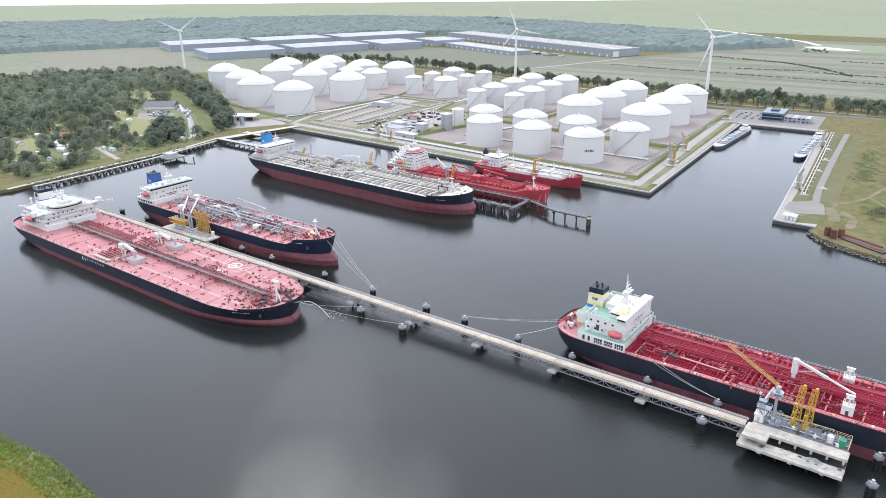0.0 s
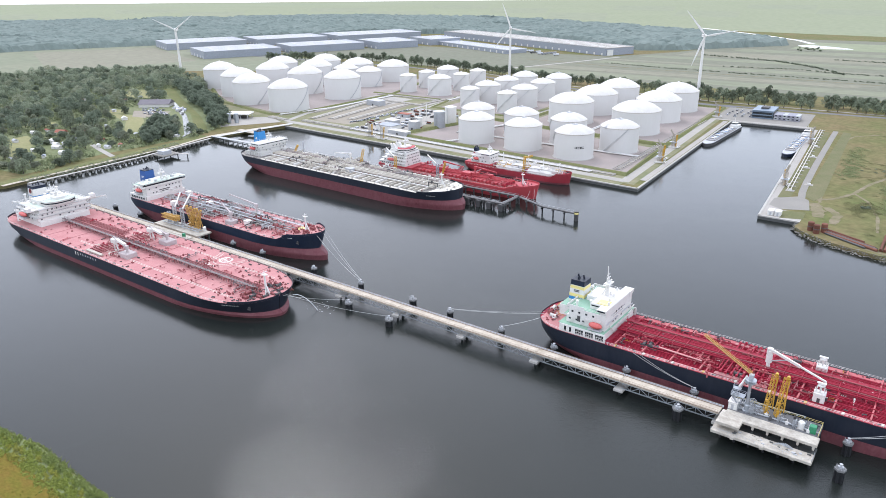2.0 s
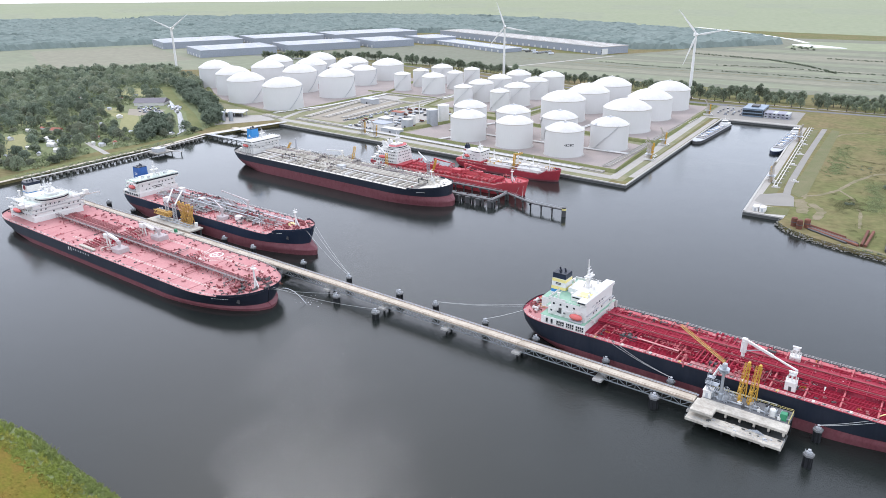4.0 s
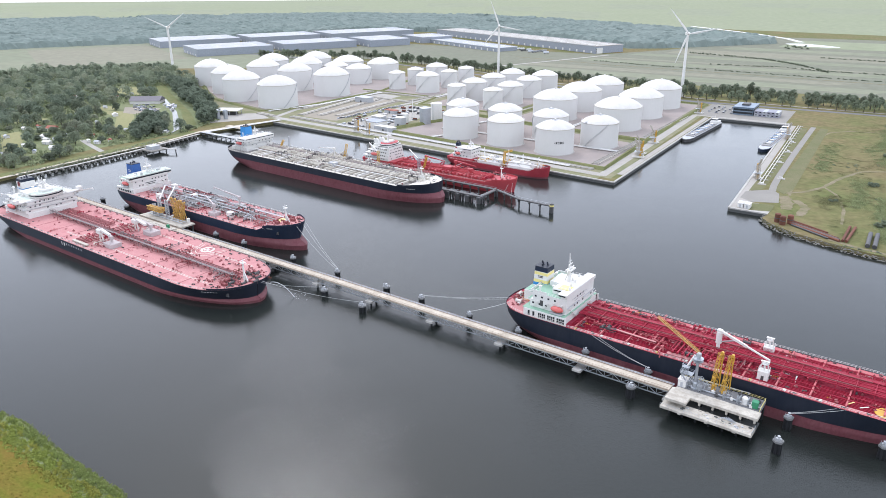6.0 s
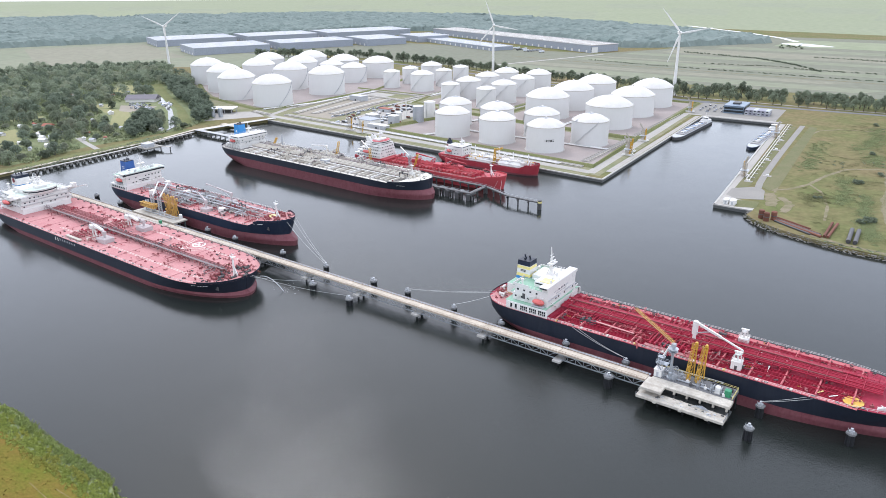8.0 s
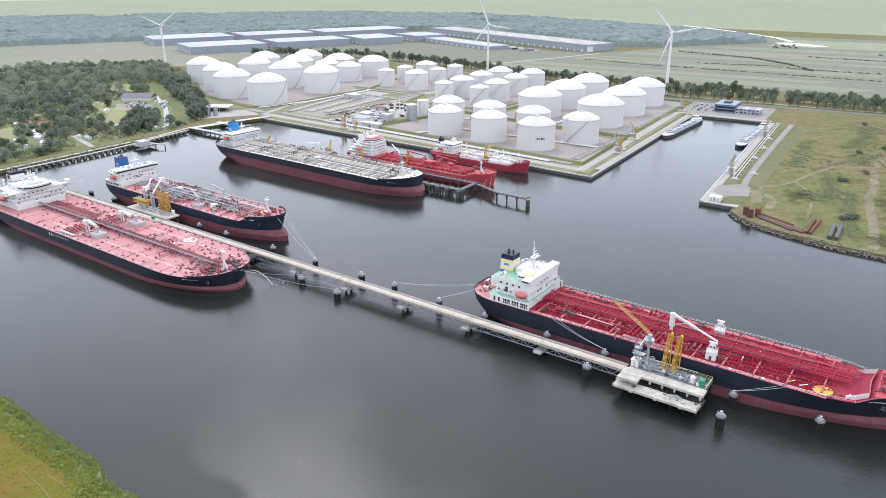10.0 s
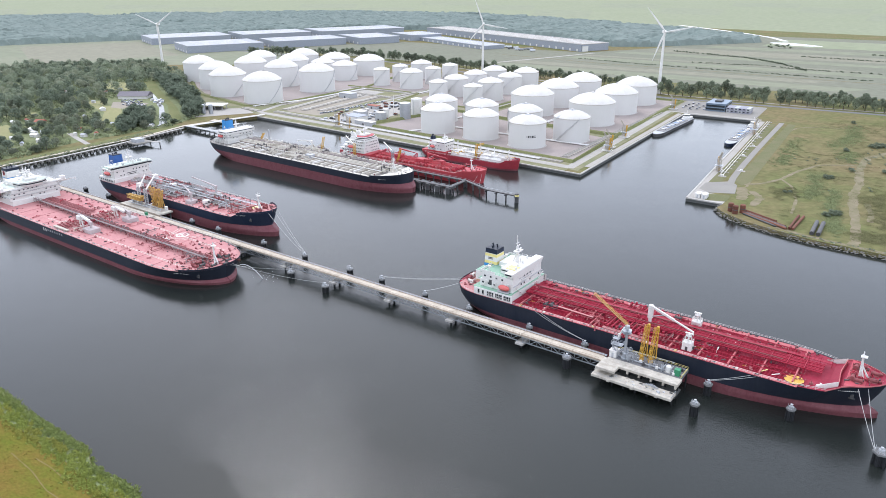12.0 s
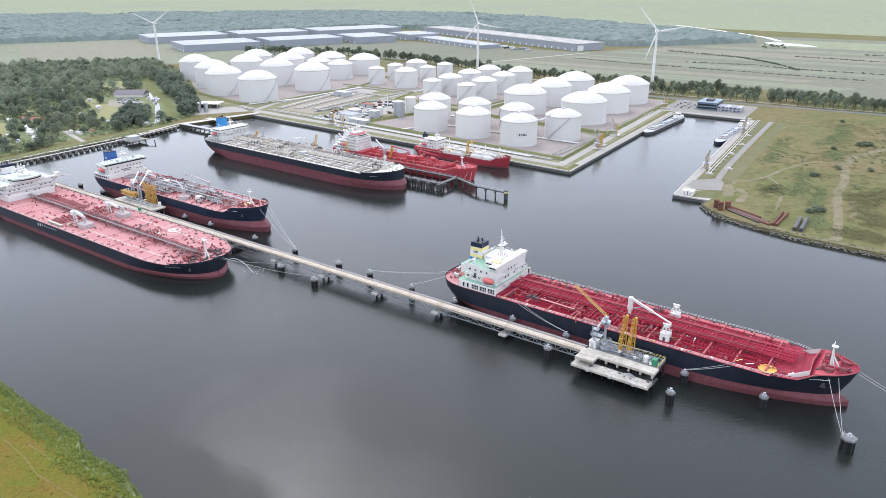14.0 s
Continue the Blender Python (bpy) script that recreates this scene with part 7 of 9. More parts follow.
part("bridge_glazing", Geo().rings([[(27 + 6.68 * math.cos(u), 9.7 * math.sin(u), z) for u in [2 * math.pi * i / 20 for i in range(20)]] for z in (21.9, 22.6)], False), GLASS, ship)
part("bridge_trim", Geo().rings([[(27 + r * math.cos(u), 1.45 * r * math.sin(u), z) for u in [2 * math.pi * i / 20 for i in range(20)]] for r, z in ((6.2, 23.1), (6.2, 23.35), (5.9, 23.4))], True), SHIP_RED, ship)
part("bridge_wing", Geo().block(27, 31, -11.5, 11.5, 19.4, 20.0, 0.1), WHITE, ship)
pipe_runs(ship, 56, 42, 130, -9, 9, D + 1.2, (SHIP_RED, PIPE_RED, DECK_SALMON), fr, 1.4)
part("bridge_core", Geo().block(23, 29, -5, 5, 23.4, 24.6, 0.3), WHITE, ship)
part("funnel_casing", Geo().rings([[(x0, -6, z), (x1, -6, z), (x1, 6, z), (x0, 6, z)] for x0, x1, z in ((10, 20, 12), (14.5, 20.5, 21.5))], True), WHITE, ship)
for y in (-4.6, 2.4):
    part("funnel", Geo().rings([[(x0, y, z), (x1, y, z), (x1, y + 2.2, z), (x0, y + 2.2, z)] for x0, x1, z in ((14.6, 19.8, 21.4), (13.2, 17.2, 25.4))], True), WHITE, ship, "slanted white funnel fin")
    part("exhaust_pipe", Geo().tube((15.2, y + 1.1, 25.3), (14.6, y + 1.1, 26.6), 0.4, n=8), STEEL_DARK, ship)
radar_mast(ship, 26, 0, 24.2, 10)
lifeboat(ship, 18, -9.6, D + 6.5)
part("trunk", Geo().block(42, 128, -7.5, 7.5, D, D + 2.0, 0.2), SHIP_RED, ship)
for i in range(24):
    x = 44 + 3.5 * i
    part("deck_beam", Geo().block(x - 0.3, x + 0.3, -10, -5, D + 1.2, D + 2.6, 0.1), DECK_SALMON if i % 2 else SHIP_RED, ship)
pipes(ship, [(-3, 0.4), (-1.4, 0.35), (0.2, 0.4), (1.8, 0.35), (3.4, 0.4)], 42, 130, D + 3.0, SHIP_RED)
for x in (66, 96):
    hose_crane(ship, x, 0, D + 2, 6.5, (x + 22, -4, D + 9), SHIP_RED, (5, 5, 3.0))
part("bollard_house", Geo().block(86, 94, -5, 1, D + 2, D + 5, 0.3), SHIP_RED, ship)
part("ventilator", Geo().lathe(112, -3, [(1.4, D + 2), (1.4, D + 5), (2.2, D + 5.2), (2.2, D + 6.2), (0.4, D + 6.6)], 14), SHIP_RED, ship, smooth=True)
part("derrick", Geo().lattice((70, -9, D), (73, -8, D + 11), 1.2, 6, 0.3), YELLOW, ship)
fittings(ship, hull_4, 50, 0.28, 0.86, fr, (0, 1), 0.8)
fittings(ship, hull_4, 14, 0.9, 0.98, fr, (1, 2), 0.8)
foremast(ship, 139, 0, 9.3, 8)

# Small red gas carrier at the terminal quay.
hull_5 = Hull(100, 16, 5.4, 1.4, fc=2.6, s_fc=0.86)
ship = ship_base("gas_carrier", "small red-hulled gas carrier with white deck tanks", (-370, 504, 0), hull_5, GAS_RED, BOOT, GAS_RED)
D = 5.3
part("poop", Geo().block(3, 30, -7.2, 7.2, D, D + 2.4, 0.2), SHIP_RED, ship)
house(ship, 9, 28, 13, D + 2.4, 13.6, 2, (19, 28.5, 15, 16.2), OFFWHITE, win=2.4)
part("upper_house", Geo().block(12, 19, -5, 5, 13.6, 16, 0.1), WHITE, ship)
funnel(ship, 8, 12, 4.4, 12, 18.6, WHITE, ((0.3, 0.48, GAS_RED), (0.6, 1.0, NAVY)))
radar_mast(ship, 23, 0, 16.2, 7)
lifeboat(ship, 14, -6.4, D + 5.6, 5.5)
for x0, x1 in ((32, 58), (62, 86)):
    part("cargo_tank", Geo().rings([[(x, 6.2 * s * math.cos(a), D + 0.5 + 4.4 * s * max(-0.1, math.sin(a))) for a in [2 * math.pi * i / 20 for i in range(20)]] for x, s in ((x0, 0.3), (x0 + 1.2, 0.8), (x0 + 3.2, 1.0), (x1 - 3.2, 1.0), (x1 - 1.2, 0.8), (x1, 0.3))], True), WHITE, ship, "white domed cargo tank", smooth=True)
    part("tank_dome", Geo().lathe((x0 + x1) / 2, 0, [(1.6, D + 4), (1.6, D + 6.4), (0.4, D + 7)], 14), WHITE, ship, smooth=True)
for x, h in ((36, 9), (60, 10), (74, 8)):
    part("vent_mast", Geo().tube((x, 2, D + 3), (x, 2, D + 3 + h), 0.7, 0.4, n=10), WHITE, ship, smooth=True)
part("deck_crane", Geo().lattice((59, -4, D), (60, -4, D + 13), 1.4, 7, 0.3).lattice((60, -4, D + 12), (66, -2, D + 14), 1.2, 4, 0.25), YELLOW, ship)
pipes(ship, [(-5.5, 0.25), (-6.2, 0.2), (5.5, 0.25)], 31, 88, D + 2.2, OFFWHITE)
catwalk(ship, 30, 90, -3.0, D, 4.6, OFFWHITE)
fittings(ship, hull_5, 40, 0.3, 0.86, fr, (3, 0), 0.9)
fittings(ship, hull_5, 10, 0.9, 0.97, fr, (2, 3), 0.8)
pipe_runs(ship, 44, 30, 88, -6, 6, D + 2.0, (OFFWHITE, WHITE, GREY, YELLOW), fr, 1.4)
foremast(ship, 90, 0, 8.1, 7)


# ---- water discharged from a hawse pipe ----
jet = Geo()
pts = [Vector((-279 + 0.95 * k, 221 + 0.35 * k, 7.0 + 0.25 * k - 0.062 * k * k)) for k in range(14)]
for p, q in zip(pts, pts[1:]):
    jet.tube(p, q, 0.16, n=6)
solo("water_jet", jet, FOAM, "thin white jet of discharged water at a bow", "water jet")
foam, jr = Geo(), random.Random(4)
for k in range(26):
    x, y, s_ = -268 + jr.gauss(0, 3.5), 228 + jr.gauss(0, 3.0), jr.uniform(0.1, 0.35)
    foam.slab([(x + s_ * math.cos(a), y + s_ * 0.7 * math.sin(a)) for a in [1.05 * i + jr.uniform(-0.3, 0.3) for i in range(6)]], -0.05, 0.03)
solo("foam", foam, FOAM, "flecks of white foam on the water", "foam", kind="stuff")


# ---- mooring ropes ----
def rope(a, b, sag, label="pale mooring rope stretched from ship to dolphin"):
    a, b = Vector(a), Vector(b)
    pts = [a.lerp(b, i / 12) - Vector((0, 0, 4 * sag * (i / 12) * (1 - i / 12))) for i in range(13)]
    solo("mooring_rope", Geo().path(pts, 0.085, 5), ROPE, label, "mooring rope", group="mooring ropes")


for a, b, s in (
    ((13, 262, 14.6), (22, 240, 6.6), 0.6), ((16, 264, 14.6), (22.5, 239, 6.6), 0.6), ((20, 273, 15.6), (74.2, 259.2, 6.5), 2), ((19.5, 271, 15.6), (73.8, 258.8, 6.5), 2),
    ((-161.5, 265, 12.4), (-206.5, 254.8, 6.2), 0.8), ((-162, 267, 12.4), (-206.5, 255.2, 6.2), 0.9), ((-160, 262, 12.4), (-176, 252.4, 6.8), 0.4), ((-160, 262.4, 12.4), (-176, 252.6, 6.8), 0.4),
    ((-19, 255.0, 12), (-35.4, 251.0, 6.4), 0.3), ((-21, 255.0, 12), (-35.8, 251.2, 6.4), 0.3), ((-115, 254.6, 12.1), (-88.6, 251.6, 6.8), 0.8), ((-112, 254.6, 12.1), (-88.4, 251.7, 6.8), 0.8),
    ((-318, 283, 15.4), (-265, 256, 6.0), 1.5), ((-317.5, 280, 15.4), (-265, 255.6, 6.0), 1.5), ((-318, 275, 15.4), (-265.4, 255, 6), 1.5),
    ((-280, 213, 9.6), (-255.2, 235.8, 5.0), 0.8), ((-280, 215, 9.8), (-226.8, 233.4, 5.0), 1.5),
    ((-278, 456, 8.5), (-270, 434.7, 5.3), 0.4), ((-275, 455, 8.5), (-262, 431.3, 5.3), 0.4),
):
    rope(a, b, s)


# ---- wind turbines ----
def turbine(x, y, hub, turn, spin, label):
    t = thing("wind_turbine", label, "wind turbine", (x, y, LAND), turn, group="wind turbines")
    part("tower", Geo().tube((0, 0, 0), (0, 0, hub - 1.5), 2.3, 1.3, n=20), WHITE, t, smooth=True)
    part("foundation", Geo().lathe(0, 0, [(5, 0), (5, 0.3), (2.6, 0.6)], 20), CONCRETE, t)
    part("nacelle", Geo().block(-1.9, 1.9, -3, 6.5, hub - 1.8, hub + 2.0, 0.5), WHITE, t)
    part("hub", Geo().tube((0, -3, hub), (0, -5.2, hub), 1.7, 0.6, n=14), WHITE, t, smooth=True)
    for k in range(3):
        a = radians(spin + 120 * k)
        d = Vector((math.sin(a), 0, math.cos(a)))
        c = Vector((math.cos(a), 0, -math.sin(a)))
        loops = []
        for r, w, th in ((1.2, 0.8, 0.8), (4, 1.1, 0.7), (9, 1.75, 0.45), (22, 1.15, 0.28), (34, 0.65, 0.16), (40, 0.2, 0.06)):
            o = Vector((0, -4.0, hub)) + d * r
            loops.append([o - c * w * 0.6, o + Vector((0, -th, 0)), o + c * w, o + Vector((0, th, 0))])
        part("blade", Geo().rings(loops, True), WHITE, t)
    return t


turbine(-1130, 742, 74, 32, 55, "white three-bladed wind turbine behind trees")
turbine(-645, 1021, 76, 32, 100, "white three-bladed wind turbine behind the tanks")
turbine(-321, 962, 80, 32, 80, "white three-bladed wind turbine beside the road")


# ---- warehouses ----
def warehouse(x, y, length, width, height, label, turn=-22.0, roof=ROOF_PALE):
    w = thing("warehouse", label, "warehouse", (x, y, LAND), turn, group="distribution warehouses")
    a, b = length / 2, width / 2
    part("wall", Geo().box(-a, a, -b, b, 0, height), WALL_GREY, w)
    part("roof", Geo().block(-a - 0.4, a + 0.4, -b - 0.4, b + 0.4, height + 0.02, height + 0.9, 0.3), roof, w, "pale flat membrane roof")
    for side in (-1, 1):
        part("parapet", Geo().box(-a - 0.6, a + 0.6, side * b - 0.5, side * b + 0.5, height + 0.5, height + 1.5), GREY, w)
    n = int(length // 22)
    for i in range(n):
        x0 = -a + (i + 0.5) * length / n
        part("loading_door", Geo().box(x0 - 2.2, x0 + 2.2, -b - 0.15, -b + 0.02, 0.3, 5.0), OFFWHITE, w)
        part("roof_light", Geo().block(x0 - 1.2, x0 + 1.2, -b * 0.7, b * 0.7, height + 0.9, height + 1.4, 0.2), OFFWHITE, w)
    return w


for x, y, l, wd, h, lb in (
    (-1571, 1101, 186, 126, 14, "wide grey warehouse with a pale flat roof"), (-1481, 1290, 181, 118, 14, "wide grey warehouse with a pale flat roof"),
    (-1386, 1509, 244, 122, 14, "long grey warehouse with a bright flat roof"), (-1334, 1017, 162, 118, 14, "dark grey warehouse with a pale flat roof"),
    (-1261, 1198, 174, 102, 14, "dark grey warehouse with a pale flat roof"), (-1186, 1343, 104, 120, 14, "grey warehouse with a pale flat roof"),
    (-1138, 1470, 86, 100, 13, "grey warehouse with a pale flat roof"),
):
    warehouse(x, y, wd, l, h, lb)
warehouse(-930, 1560, 628, 78, 14, "very long grey warehouse with a beige flat roof", roof=PAVING)
warehouse(-970, 1412, 290, 55, 7, "long low storage hall with a pale roof")
office = thing("office_block", "white two-storey office with dark window bands", "office building", (-668, 1424, LAND), -22)
part("wall", Geo().block(-22, 22, -8, 8, 0, 11, 0.3), WHITE, office)
for z in (2.5, 6.8):
    part("window", Geo().box(-21, 21, -8.15, -7.9, z, z + 2.2), GLASS, office)
part("roof", Geo().block(-22.4, 22.4, -8.4, 8.4, 11, 11.6, 0.2), ROOF_PALE, office)

# Parked trailers and stacked goods in front of the long hall.
trailer = thing("trailer", "parked box trailer outside a warehouse", "trailer", (-1060, 1500, LAND), -22, group="parked trailers")
part("body", Geo().block(-6.5, 6.5, -1.3, 1.3, 1.2, 4.0, 0.1), CAR, trailer)
for dx in (-4.5, -3.2, 4.5):
    part("wheel", Geo().tube((dx, -1.3, 0.5), (dx, 1.3, 0.5), 0.5, n=10), STEEL_DARK, trailer)
for i in range(42):
    d = 20 + i * 12.2
    u = Vector((-1215, 1590, 0)) + Vector((math.cos(radians(-22)), math.sin(radians(-22)), 0)) * d
    off = rng.choice((0, 14, 26, 40))
    copy_thing(trailer, pose(u.x + 0.35 * off - 18, u.y - 0.9 * off - 12, LAND, 0, 0, 68 + rng.uniform(-4, 4)))


# ---- trees ----
def crown_geo(g, r, cx, cy, z0, height, width, leaves, leaf, lumps=7, tilt=0.35, core=True):
    """Adds a crown of rounded lumps, each a shell of leaf sprays round a leafy core."""
    for k in range(lumps):
        t = (k + r.random()) / lumps
        a = 2.4 * k + r.uniform(-0.5, 0.5)
        spread = width * 0.27 * math.sin(math.pi * min(0.95, 0.30 + 0.6 * t)) * r.uniform(0.7, 1.1)
        c = Vector((cx + spread * math.cos(a), cy + spread * math.sin(a), z0 + height * (0.22 + 0.52 * t)))
        rad = width * r.uniform(0.25, 0.34) * (1.05 - 0.3 * t)
        flat = min(1.0, 0.75 * height / width)
        top = [c + Vector((rad * 0.68 * math.cos(u), rad * 0.68 * math.sin(u), dz * rad * 0.8 * flat)) for dz, q in ((-0.35, 0), (0.40, 0.5)) for u in [2 * math.pi * (i + q) / 5 for i in range(5)]]
        if core:
            g.add([*top, c + Vector((0, 0, rad * 0.72 * flat)), c - Vector((0, 0, rad * 0.6 * flat))],
                  [(i, (i + 1) % 5, 5 + i) for i in range(5)] + [((i + 1) % 5, 5 + (i + 1) % 5, 5 + i) for i in range(5)] + [(5 + i, 5 + (i + 1) % 5, 10) for i in range(5)] + [((i + 1) % 5, i, 11) for i in range(5)])
        for _ in range(leaves // lumps):
            d = Vector((r.gauss(0, 1), r.gauss(0, 1), r.gauss(0.35, 0.85))).normalized()
            p = c + Vector((d.x, d.y, d.z * flat)) * rad * r.uniform(0.80, 1.12)
            n = (d + tilt * Vector((r.gauss(0, 1), r.gauss(0, 1), r.gauss(0, 1)))).normalized()
            s = n.orthogonal().normalized()
            u = n.cross(s)
            f = leaf * r.uniform(0.6, 1.3)
            g.add([p - s * f, p - u * f * 0.7, p + s * f * 0.9, p + u * f * 0.8], [(0, 1, 2, 3)])
    return g


def trunk_geo(r, height, width):
    g = Geo().rings([[(rr * math.cos(a), rr * math.sin(a), z) for a in [2 * math.pi * i / 7 for i in range(7)]] for rr, z in ((0.035 * height, 0), (0.022 * height, height * 0.15), (0.016 * height, height * 0.5), (0.006 * height, height * 0.85))], True)
    for k in range(5):
        a, z = r.uniform(0, 6.28), height * r.uniform(0.25, 0.5)
        g.tube((0, 0, z), (width * 0.3 * math.cos(a), width * 0.3 * math.sin(a), z + height * 0.25), 0.012 * height, 0.004 * height, n=5)
    return g


def tree_kind(seed, height, width, label, leaves=330, leaf=0.75, low=0.14, foliage=None):
    r = random.Random(seed)
    t = thing("tree", label, "tree", (0, 0, -60))
    part("trunk", trunk_geo(r, height, width), BARK, t)
    part("crown", crown_geo(Geo(), r, 0, 0, height * low, height * (1 - low), width, int(leaves * 1.4), leaf, core=False), foliage or LEAF, t)
    return t


def grown(kinds, spots, r, group):
    """Puts a tree of some kind at each spot, at varied size and turn."""
    fresh = list(kinds)
    for x, y in spots:
        s = r.uniform(0.75, 1.2)
        m = pose(x, y, LAND, 0, 0, r.uniform(0, 360))
        if fresh:
            ob = fresh.pop()
            ob.matrix_world = m
        else:
            ob = copy_thing(r.choice(kinds), m)
            ob.scale = (s, s, s * r.uniform(0.9, 1.1))
        tagged(ob, group=group)


def along(points, step):
    out, left = [], 0.0
    pts = [Vector((*p, 0)) for p in points]
    for a, b in zip(pts, pts[1:]):
        n = (b - a).length
        while left < n:
            out.append(a.lerp(b, left / n))
            left += step
        left -= n
    return out


def inside(x, y, poly):
    odd = False
    for (x0, y0), (x1, y1) in zip(poly, poly[1:] + poly[:1]):
        if (y0 > y) != (y1 > y) and x < x0 + (y - y0) / (y1 - y0) * (x1 - x0):
            odd = not odd
    return odd


tr = random.Random(11)
row_kinds = [tree_kind(20 + i, 17 + i, 11.5 + 0.6 * i, "round-headed roadside tree in full leaf", leaves=420, leaf=0.85, low=0.12) for i in range(3)]
spots = [(p.x + tr.uniform(-1.5, 1.5), p.y + tr.uniform(-1.5, 1.5)) for p in along([(-1180, 975), (-975, 1078), (-714, 1045), (-545, 1003), (-330, 985), (-119, 984), (250, 1020)], 8.6) if tr.random() < 0.95]
spots += [(p.x + tr.uniform(-1.5, 1.5), p.y + tr.uniform(-1.5, 1.5)) for p in along([(-335, 950), (-119, 962), (250, 996)], 10) if tr.random() < 0.9]
grown(row_kinds, spots, tr, "roadside trees")

GARDENS = [(-650, 262), (-780, 250), (-980, 330), (-1292, 512), (-1347, 620), (-1180, 760), (-1000, 690), (-690, 500), (-668, 440), (-672, 340)]
OPEN = [
    [(-880, 462), (-827, 483), (-789, 462), (-726, 412), (-738, 398), (-807, 442)], [(-1000, 540), (-1042, 591), (-1005, 617), (-928, 572), (-945, 552)],
    [(-820, 318), (-824, 344), (-782, 337), (-740, 310), (-710, 300), (-718, 278)], [(-905, 378), (-870, 402), (-846, 380), (-872, 358)], [(-915, 470), (-880, 496), (-854, 474), (-890, 451)],
    [(-905, 500), (-862, 548), (-800, 536), (-775, 486), (-800, 468), (-838, 456)], [(-915, 530), (-880, 556), (-840, 530), (-866, 498)], [(-666, 416), (-686, 434), (-800, 505), (-1000, 615), (-1005, 650), (-880, 600), (-690, 480)],
    [(-725, 350), (-690, 342), (-655, 335), (-655, 350), (-690, 358), (-722, 366)], [(-770, 345), (-735, 335), (-690, 325), (-705, 312), (-745, 320)],
]
CLUMP = [(-674, 388), (-702, 396), (-720, 408), (-765, 458), (-742, 468), (-684, 428)]
HEDGE = [(-1015, 652), (-974, 655), (-799, 572), (-690, 500), (-690, 474), (-757, 517), (-913, 596)]
KIND = ((9, 8, LEAF), (13, 13, LEAF_DEEP), (15, 14, LEAF), (11, 9, LEAF_PALE), (6, 8, LEAF_PALE), (17, 15, LEAF_DEEP), (14, 12, LEAF_PALE), (7, 9, LEAF))
garden_kinds = [tree_kind(40 + i, KIND[i][0], KIND[i][1], {LEAF: "round leafy tree among allotment gardens", LEAF_DEEP: "broad deep-green tree among gardens", LEAF_PALE: "pale willow among gardens, leaves greyed for haze"}[KIND[i][2]], leaves=560, leaf=0.7, low=0.05, foliage=KIND[i][2]) for i in range(8)]
spots, rest = [(-1073, 492), (-962, 387), (-834, 358), (-833, 339), (-998, 531), (-733, 355), (-729, 392), (-748, 392), (-856, 475), (-934, 440), (-904, 460), (-980, 587)], []
tries = 0
while len(spots) + len(rest) < 600 and tries < 40000:
    tries += 1
    x, y = tr.uniform(-1350, -650), tr.uniform(250, 760)
    if not inside(x, y, GARDENS) or any(inside(x, y, o) for o in OPEN) or inside(x, y, HEDGE) or inside(x, y, CLUMP):
        continue
    far = x < -930
    if noise.noise((x * 0.022, y * 0.022, 3)) < (-0.12 if far else 0.0) and tr.random() < 0.8:
        continue
    if any((x - a) ** 2 + (y - b) ** 2 < (90 if far else 75) for a, b in spots + rest):
        continue
    (rest if far or len(spots) > 230 else spots).append((x, y))
grown(garden_kinds, spots, tr, "garden trees")
wood, willow, belt_deep = Geo(), Geo(), Geo()
for x, y in rest:
    h = tr.uniform(7, 19)
    crown_geo(tr.choice((wood, wood, willow, belt_deep)), tr, x, y, LAND, h, h * tr.uniform(0.75, 1.15), 320, 0.9, 6, core=False)
for poly, n, low, high in ((CLUMP, 46, 12, 15), (HEDGE, 130, 14, 19)):
    xs, ys = [p[0] for p in poly], [p[1] for p in poly]
    while n:
        x, y = tr.uniform(min(xs), max(xs)), tr.uniform(min(ys), max(ys))
        if inside(x, y, poly):
            h = tr.uniform(low, high)
            crown_geo(belt_deep, tr, x, y, LAND, h, h * 0.8, 260, 0.8, 6)
            n -= 1
solo("woodland", wood, LEAF, "mixed green woodland of broadleaf trees", "woodland", kind="stuff")
solo("willow_wood", willow, LEAF_PALE, "pale willows in the woodland, leaves greyed for haze", "woodland", kind="stuff")
solo("shelter_belt", belt_deep, LEAF_DEEP, "deep-green shelter belt of close-set broadleaf trees", "woodland", kind="stuff")
# garden shrubs and hedges under the trees
scrub = Geo()
for _ in range(6500):
    x, y = tr.uniform(-1250, -650), tr.uniform(250, 700)
    if inside(x, y, GARDENS) and not any(inside(x, y, o) for o in OPEN):
        crown_geo(scrub, tr, x, y, LAND - 0.3, tr.uniform(1.8, 5.0), tr.uniform(4, 9), 26, 0.9, 2, core=False)
solo("shrubs", scrub, SHRUB, "tangled pale-green garden shrubs and hedges", "shrubs", kind="stuff")
row_far = Geo()
for p in along([(-1290, 590), (-1264, 630), (-1229, 669), (-1212, 712), (-1164, 761)], 9):
    h = tr.uniform(13, 17)
    crown_geo(row_far, tr, p.x + tr.uniform(-3, 3), p.y + tr.uniform(-3, 3), LAND, h, h * 0.85, 150, 1.1, 5)
for p in along([(-1420, 540), (-1315, 536), (-1242, 569)], 12):
    h = tr.uniform(12, 16)
    crown_geo(row_far, tr, p.x + tr.uniform(-3, 3), p.y + tr.uniform(-3, 3), LAND, h, h * 0.85, 150, 1.1, 5)
solo("tree_belt", row_far, LEAF, "belt of tall round-headed trees before a dry field", "woodland", kind="stuff")

